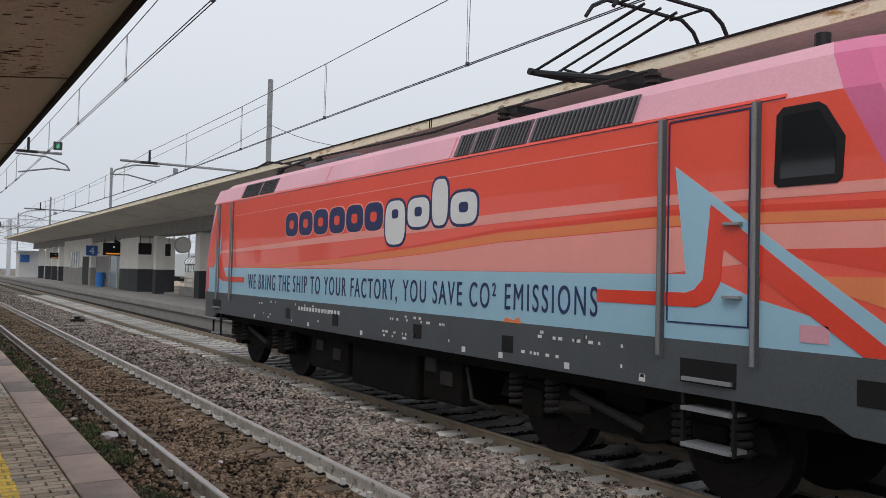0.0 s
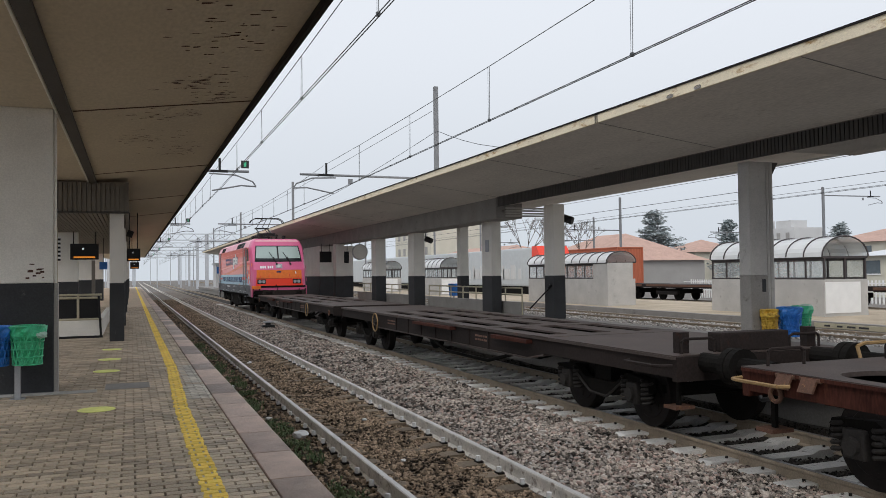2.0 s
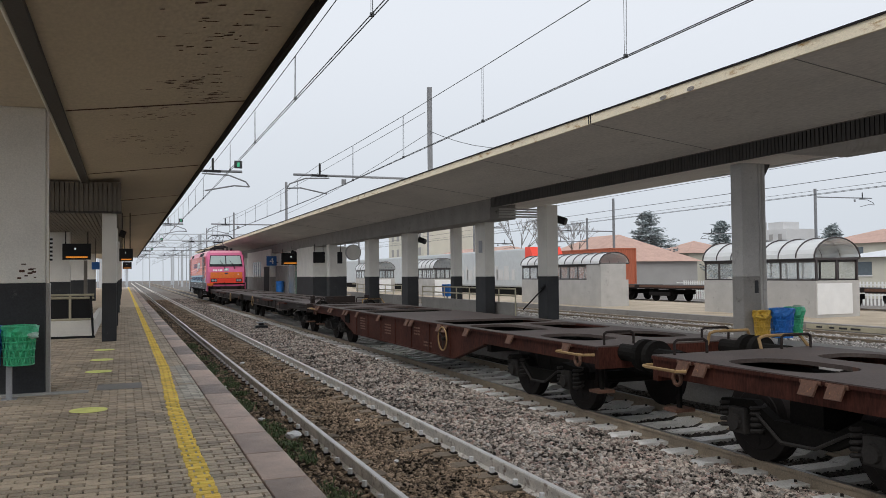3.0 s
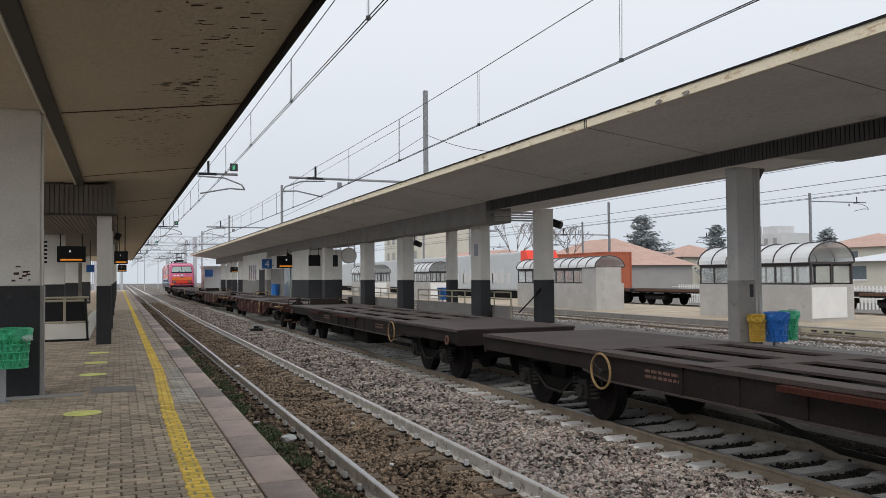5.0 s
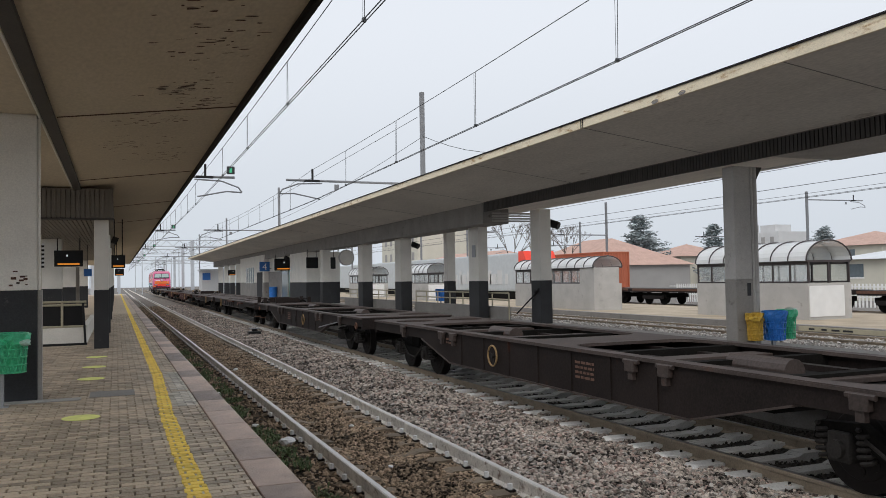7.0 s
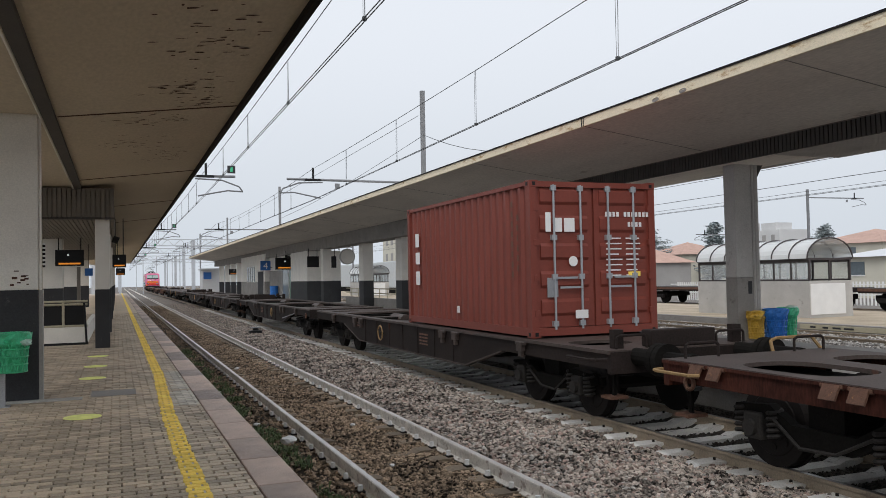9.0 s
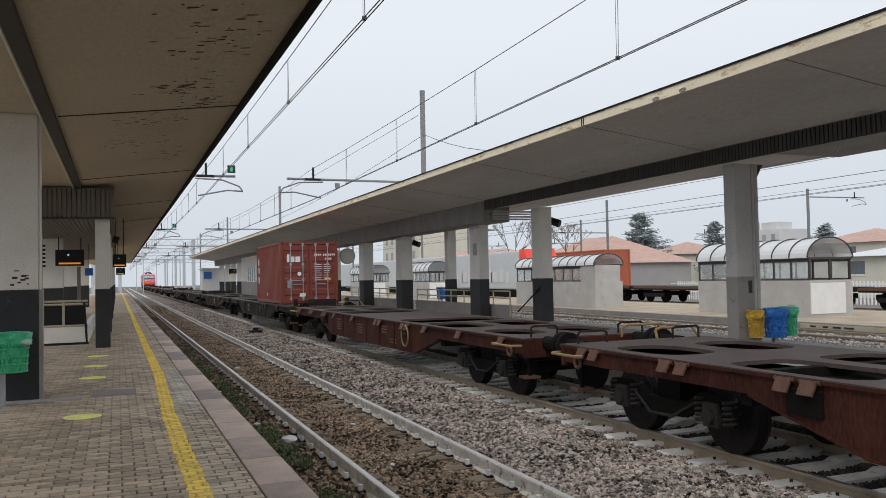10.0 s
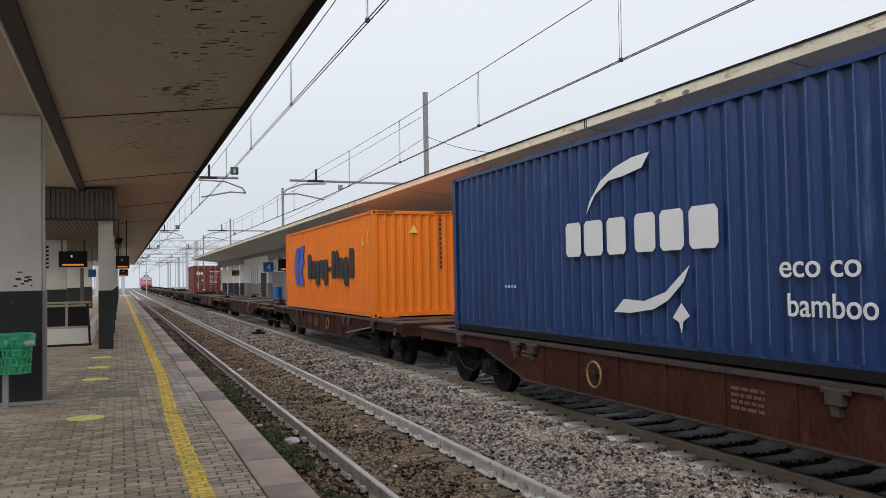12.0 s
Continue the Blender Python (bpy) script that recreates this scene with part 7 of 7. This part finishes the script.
ins = nb()
for y, x in ((4.0, -.5), (4.0, .5), (6.8, -.5), (6.8, .5), (13.2, -.5), (13.2, .5), (15.6, .4), (15.6, -.4)):
    rod(ins, (x, y, 4.1), (x, y, 4.52), .06, 10)
    for k in range(3):
        rod(ins, (x, y, 4.28 + k * .08), (x, y, 4.31 + k * .08), .1, 10)
tube(ins, [(-.5, 4.0, 4.52), (-.5, 6.8, 4.52), (-.3, 9, 4.5), (-.5, 13.2, 4.52)], .02, 6)
part("insulators", ins, M["spring"], loco, "roof insulators and cable")
b = nb()
rod(b, (-.75, 1.75, 4.1), (-.75, 1.75, 4.36), .07, 10)
rod(b, (-.2, 1.4, 4.1), (-.2, 1.4, 4.36), .012, 6)
rod(b, (.6, 2.0, 4.1), (.6, 2.0, 4.33), .09, 10)
part("horn", b, M["black"], loco)
# pantograph
panto = nb()
for x in (-.35, .35):
    tube(panto, [(x, 4.6, 4.55), (x, 6.35, 4.98)], .035, 6)
box(panto, -.5, .5, 4.4, 4.7, 4.45, 4.6)
box(panto, -.5, .5, 6.5, 6.8, 4.42, 4.52)
rod(panto, (-.42, 6.35, 4.98), (.42, 6.35, 4.98), .05, 8)
for x in (-.35, .35):
    rod(panto, (x, 6.35, 4.98), (x * .8, 4.35, 5.42), .022, 6)
rod(panto, (0, 6.35, 4.98), (0, 4.35, 5.42), .02, 6)
rod(panto, (.2, 4.9, 4.55), (.1, 6.2, 5.05), .018, 6)
pg = part("pantograph", panto, M["black"], loco, "raised black pantograph")
hd = nb()
for y in (4.15, 4.6):
    tube(hd, [(-.98, y, 5.20), (-.88, y, 5.34), (-.66, y, 5.46), (.66, y, 5.46), (.88, y, 5.34), (.98, y, 5.20)], .026, 6)
for x in (-.5, .5):
    rod(hd, (x, 4.1, 5.44), (x, 4.65, 5.44), .02, 6)
part("collector_head", hd, M["black"], pg)
p2 = nb()
for x in (-.35, .35):
    tube(p2, [(x, 15.8, 4.5), (x, 14.0, 4.58)], .03, 6)
    rod(p2, (x, 14.0, 4.6), (x * .8, 15.9, 4.66), .02, 6)
tube(p2, [(-.9, 15.9, 4.5), (-.6, 15.9, 4.68), (.6, 15.9, 4.68), (.9, 15.9, 4.5)], .022, 6)
part("pantograph", p2, M["black"], loco, "lowered black pantograph")


def face(name, poly, mat, off=.004, parent=None, label="", thick=.004, both=False):
    """Flat piece that follows the cab front; (x, z)."""
    b = nb()
    for far in ((False, True) if both else (False,)):
        fr = [b.verts.new((x, (nose(z) - off - thick) if not far else LL - (nose(z) - off - thick), z)) for x, z in poly]
        bk_ = [b.verts.new((x, (nose(z) - off + thick) if not far else LL - (nose(z) - off + thick), z)) for x, z in poly]
        n = len(poly)
        b.faces.new(fr)
        b.faces.new(bk_[::-1])
        for i in range(n):
            b.faces.new((fr[i], fr[(i + 1) % n], bk_[(i + 1) % n], bk_[i]))
    return part(name, b, mat, parent or loco, label)


ws = face("windscreen_frame", [(-1.27, 2.85), (1.27, 2.85), (1.24, 3.2), (1.16, 3.74), (-1.16, 3.74), (-1.24, 3.2)], M["black"], .006, label="black windscreen surround")
for sx in (-1, 1):
    face("windscreen", [(sx * .04, 2.94), (sx * 1.22, 2.94), (sx * 1.11, 3.69), (sx * .04, 3.69)], M["windscreen"], .014, ws, "windscreen with a pale blind behind")
    face("shade", [(sx * .04, 2.93), (sx * 1.22, 2.93), (sx * 1.20, 3.05), (sx * .04, 3.03)], M["loco_glass"], .019, ws)
wp = nb()
for x in (-.12, .62):
    rod(wp, (x, nose(2.72) - .06, 2.74), (x - .35, nose(3.3) - .06, 3.38), .016, 6)
    rod(wp, (x - .02, nose(2.8) - .07, 2.85), (x - .14, nose(3.1) - .07, 3.1), .03, 6)
    rod(wp, (x, nose(2.72), 2.72), (x, nose(2.72) - .08, 2.74), .05, 8)
part("wiper", wp, M["black"], ws)
face("front_band", [(-1.22, 1.95), (1.22, 1.95), (1.20, 2.41), (-1.20, 2.41)], M["loco_front_orange"], .004, label="worn orange front band")
face("front_band", [(-1.26, 1.56), (1.26, 1.56), (1.22, 1.95), (-1.22, 1.95)], M["loco_red2"], .005, label="bright red lamp band")
face("front_seam", [(-1.22, 1.945), (1.22, 1.945), (1.22, 1.958), (-1.22, 1.958)], M["plinth"], .008)
face("roof_edge", [(-1.2, 3.96), (1.2, 3.96), (1.1, 4.07), (-1.1, 4.07)], M["loco_roof"], .004)
for sx in (-1, 1):
    lamp = face("headlight", [(sx * .72, 1.66), (sx * 1.18, 1.66), (sx * 1.17, 1.90), (sx * .72, 1.90)], M["black"], .012, label="twin headlight in a black housing")
    for x in (.84, 1.04):
        part("lens", rod(nb(), (sx * x, -.045, 1.78), (sx * x, -.015, 1.78), .085, 16), M["bar_silver"], lamp)
    for x, z0, z1 in ((1.02, 1.9, 2.1), (.55, 2.0, 2.2)):
        part("grab_rail", tube(nb(), [(sx * x, nose(z0), z0), (sx * x, nose(z0) - .07, z0 + .01), (sx * x, nose(z1) - .07, z1 - .01), (sx * x, nose(z1), z1)], .012, 6), M["loco_red2"], loco)
    part("grab_rail", tube(nb(), [(sx * .5, nose(2.8), 2.8), (sx * .5, nose(2.8) - .07, 2.79), (sx * .9, nose(2.8) - .07, 2.79), (sx * .9, nose(2.8), 2.8)], .012, 6), M["loco_pink"], loco, "painted grab rail")
    part("corner_rail", tube(nb(), [(sx * 1.44, .3, 1.75), (sx * 1.5, .2, 1.8), (sx * 1.5, .38, 2.6), (sx * 1.46, .52, 2.65)], .014, 6), M["loco_pink"], loco, "painted corner handrail")
top = face("top_light", [(-.18, 2.5), (.18, 2.5), (.18, 2.74), (-.18, 2.74)], M["steel"], .02, label="grey lamp box")
part("lens", rod(nb(), (0, nose(2.6) - .05, 2.62), (0, nose(2.6) - .02, 2.62), .085, 16), M["white"], top)
for k in range(6):
    x = -1.0 + k * .11 + (.06 if k > 2 else 0)
    face("number_bar", [(x, 2.49), (x + .08, 2.49), (x + .08, 2.63), (x, 2.63)], M["loco_white"], .008, label="plain white number bar")
face("maker_mark", [(-.14, 2.26), (.1, 2.26), (.1, 2.35), (-.14, 2.35)], M["loco_navy"], .009)
face("paint_chip", [(.86, 2.2), (.92, 2.2), (.90, 2.34), (.86, 2.32)], M["loco_white"], .009)
for poly in ([(-1.33, 2.62), (-1.30, 2.78), (-1.36, 2.80), (-1.42, 2.7)],):
    b = nb()
    prism(b, [(.08, 2.62), (.24, 2.60), (.26, 2.74), (.16, 2.80), (.10, 2.76)], "x", -1.448, -1.436)
    part("paint_patch", b, M["loco_front_orange"], loco)
# buffer beam, coupling gear, steps, plough
bb_ = nb()
box(bb_, -1.42, 1.42, -.02, .35, 1.46, 1.56, .02)
box(bb_, -1.35, 1.35, .02, .3, .95, 1.46)
part("buffer_beam", bb_, M["underframe"], loco, "black buffer beam")
part("front_skirt", box(nb(), -1.48, -1.40, .0, .42, .95, 1.56, .02), M["loco_pink"], loco, "magenta corner skirt")
part("front_skirt", box(nb(), 1.40, 1.48, .0, .42, .95, 1.56, .02), M["loco_pink"], loco, "magenta corner skirt")
part("orange_lip", box(nb(), -1.47, -1.0, -.03, .05, 1.38, 1.56, .01), M["loco_front_orange"], loco)
for sx in (-.875, .875):
    bf = part("buffer", rod(nb(), (sx, .1, 1.04), (sx, -.42, 1.04), .14, 14), M["underframe"], loco, "side buffer")
    part("plate", box(nb(), sx - .3, sx + .3, -.52, -.42, .86, 1.2, .03), M["underframe"], bf)
hk = nb()
tube(hk, [(0, 0, 1.02), (0, -.35, .98), (0, -.6, .9)], .06, 8)
tube(hk, [(.2, 0, 1.2), (.22, -.25, .8), (.2, -.55, .85)], .03, 6)
tube(hk, [(-.2, 0, 1.5), (-.2, -.16, 1.62), (-.12, -.16, 1.5), (-.1, 0, 1.2)], .02, 6)
part("coupling", hk, M["underframe"], loco)
part("plough", prism(nb(), [(-1.2, .2), (1.2, .2), (1.25, .55), (-1.25, .55)], "y", .1, .16), M["underframe"], loco, "black track plough")
for sx in (-1, 1):
    sp = part("corner_step", box(nb(), sx * 1.05, sx * 1.4, -.06, .2, .6, .64), M["underframe"], loco)
    part("tread", box(nb(), sx * 1.05, sx * 1.4, -.06, .2, .85, .89), M["underframe"], sp)
    part("tread", box(nb(), sx * 1.05, sx * 1.4, -.06, .2, 1.12, 1.16), M["underframe"], sp)
    for q in (1.04, 1.38):
        part("hanger", box(nb(), sx * q, sx * (q + .04), -.05, .0, .6, 1.4), M["underframe"], sp)
# underframe and bogies
uf = nb()
box(uf, -1.3, 1.3, .5, LL - .5, .95, 1.15)
for y0, y1, z0 in ((6.6, 7.6, .35), (7.75, 9.9, .28), (10.05, 11.6, .38)):
    part("equipment_box", box(nb(), -1.27, 1.27, y0, y1, z0, .95, .05), M["underframe"], loco, "black underframe box")
part("underframe", uf, M["underframe"], loco, "black underframe")
ud = nb()
for y, z in ((6.8, .6), (7.2, .75), (10.3, .6), (11.0, .7)):
    box(ud, -1.30, -1.25, y, y + .3, z, z + .2, .02)
rod(ud, (-1.1, 4.2, .7), (-1.1, 5.0, .62), .09, 10)
tube(ud, [(-1.25, 6.5, .9), (-1.3, 6.3, .5), (-1.25, 5.9, .45)], .025, 6)
part("pipework", ud, M["spring"], loco)
LOCO_AXLES = []
for yc in (3.87, 14.5):
    f = nb()
    for sx in (-1, 1):
        prism(f, [(-2.0, .62), (-1.9, .85), (-.8, .9), (-.4, .72), (.4, .72), (.8, .9), (1.9, .85), (2.0, .62), (1.0, .62), (.5, .48), (-.5, .48), (-1.0, .62)], "x", sx * 1.08 - .08, sx * 1.08 + .08)
    box(f, -1.0, 1.0, -.3, .3, .5, .9)
    for v in f.verts:
        v.co.y += yc
    bg = part("bogie", f, M["underframe"], loco, "black locomotive bogie")
    for dy in (-1.3, 1.3):
        ax = new("wheelset", mesh_of("wheelset", rod(nb(), (-.7, 0, 0), (.7, 0, 0), .1, 12), M["wheel"]))
        ax.parent = bg
        LOCO_AXLES.append((ax, yc + dy))
        for sx in (-1, 1):
            piece("wheel", LOCO_WHEEL, ax, pose(sx * .75, 0, 0, 0, 0, 0 if sx < 0 else 180))
        part("axle_box", box(nb(), -1.22, -.95, yc + dy - .2, yc + dy + .2, .45, .8, .04), M["underframe"], bg)
        for e in (-.34, .34):
            part("spring", coil(nb(), (-1.15, yc + dy + e, .55), .1, .032, .4), M["spring"], bg, "coil spring")
    tube_b = nb()
    rod(tube_b, (-1.2, yc - .5, .6), (-1.2, yc + .6, .85), .05, 8)
    part("damper", tube_b, M["spring"], bg)


# ---- what moves ----
def motions():
    times = [k * 0.5 for k in range(25)]
    for ob, s, turned in MOVING:
        walk(ob, [(t, pose(TX, s + travel(t), 0, 0, 0, 180 if turned else 0)) for t in times])
    for ax, y in LOCO_AXLES:
        walk(ax, [(k / FPS, pose(0, y, 0.625, -math.degrees(travel(k / FPS) / 0.625), 0, 0)) for k in range(361)])


motions()
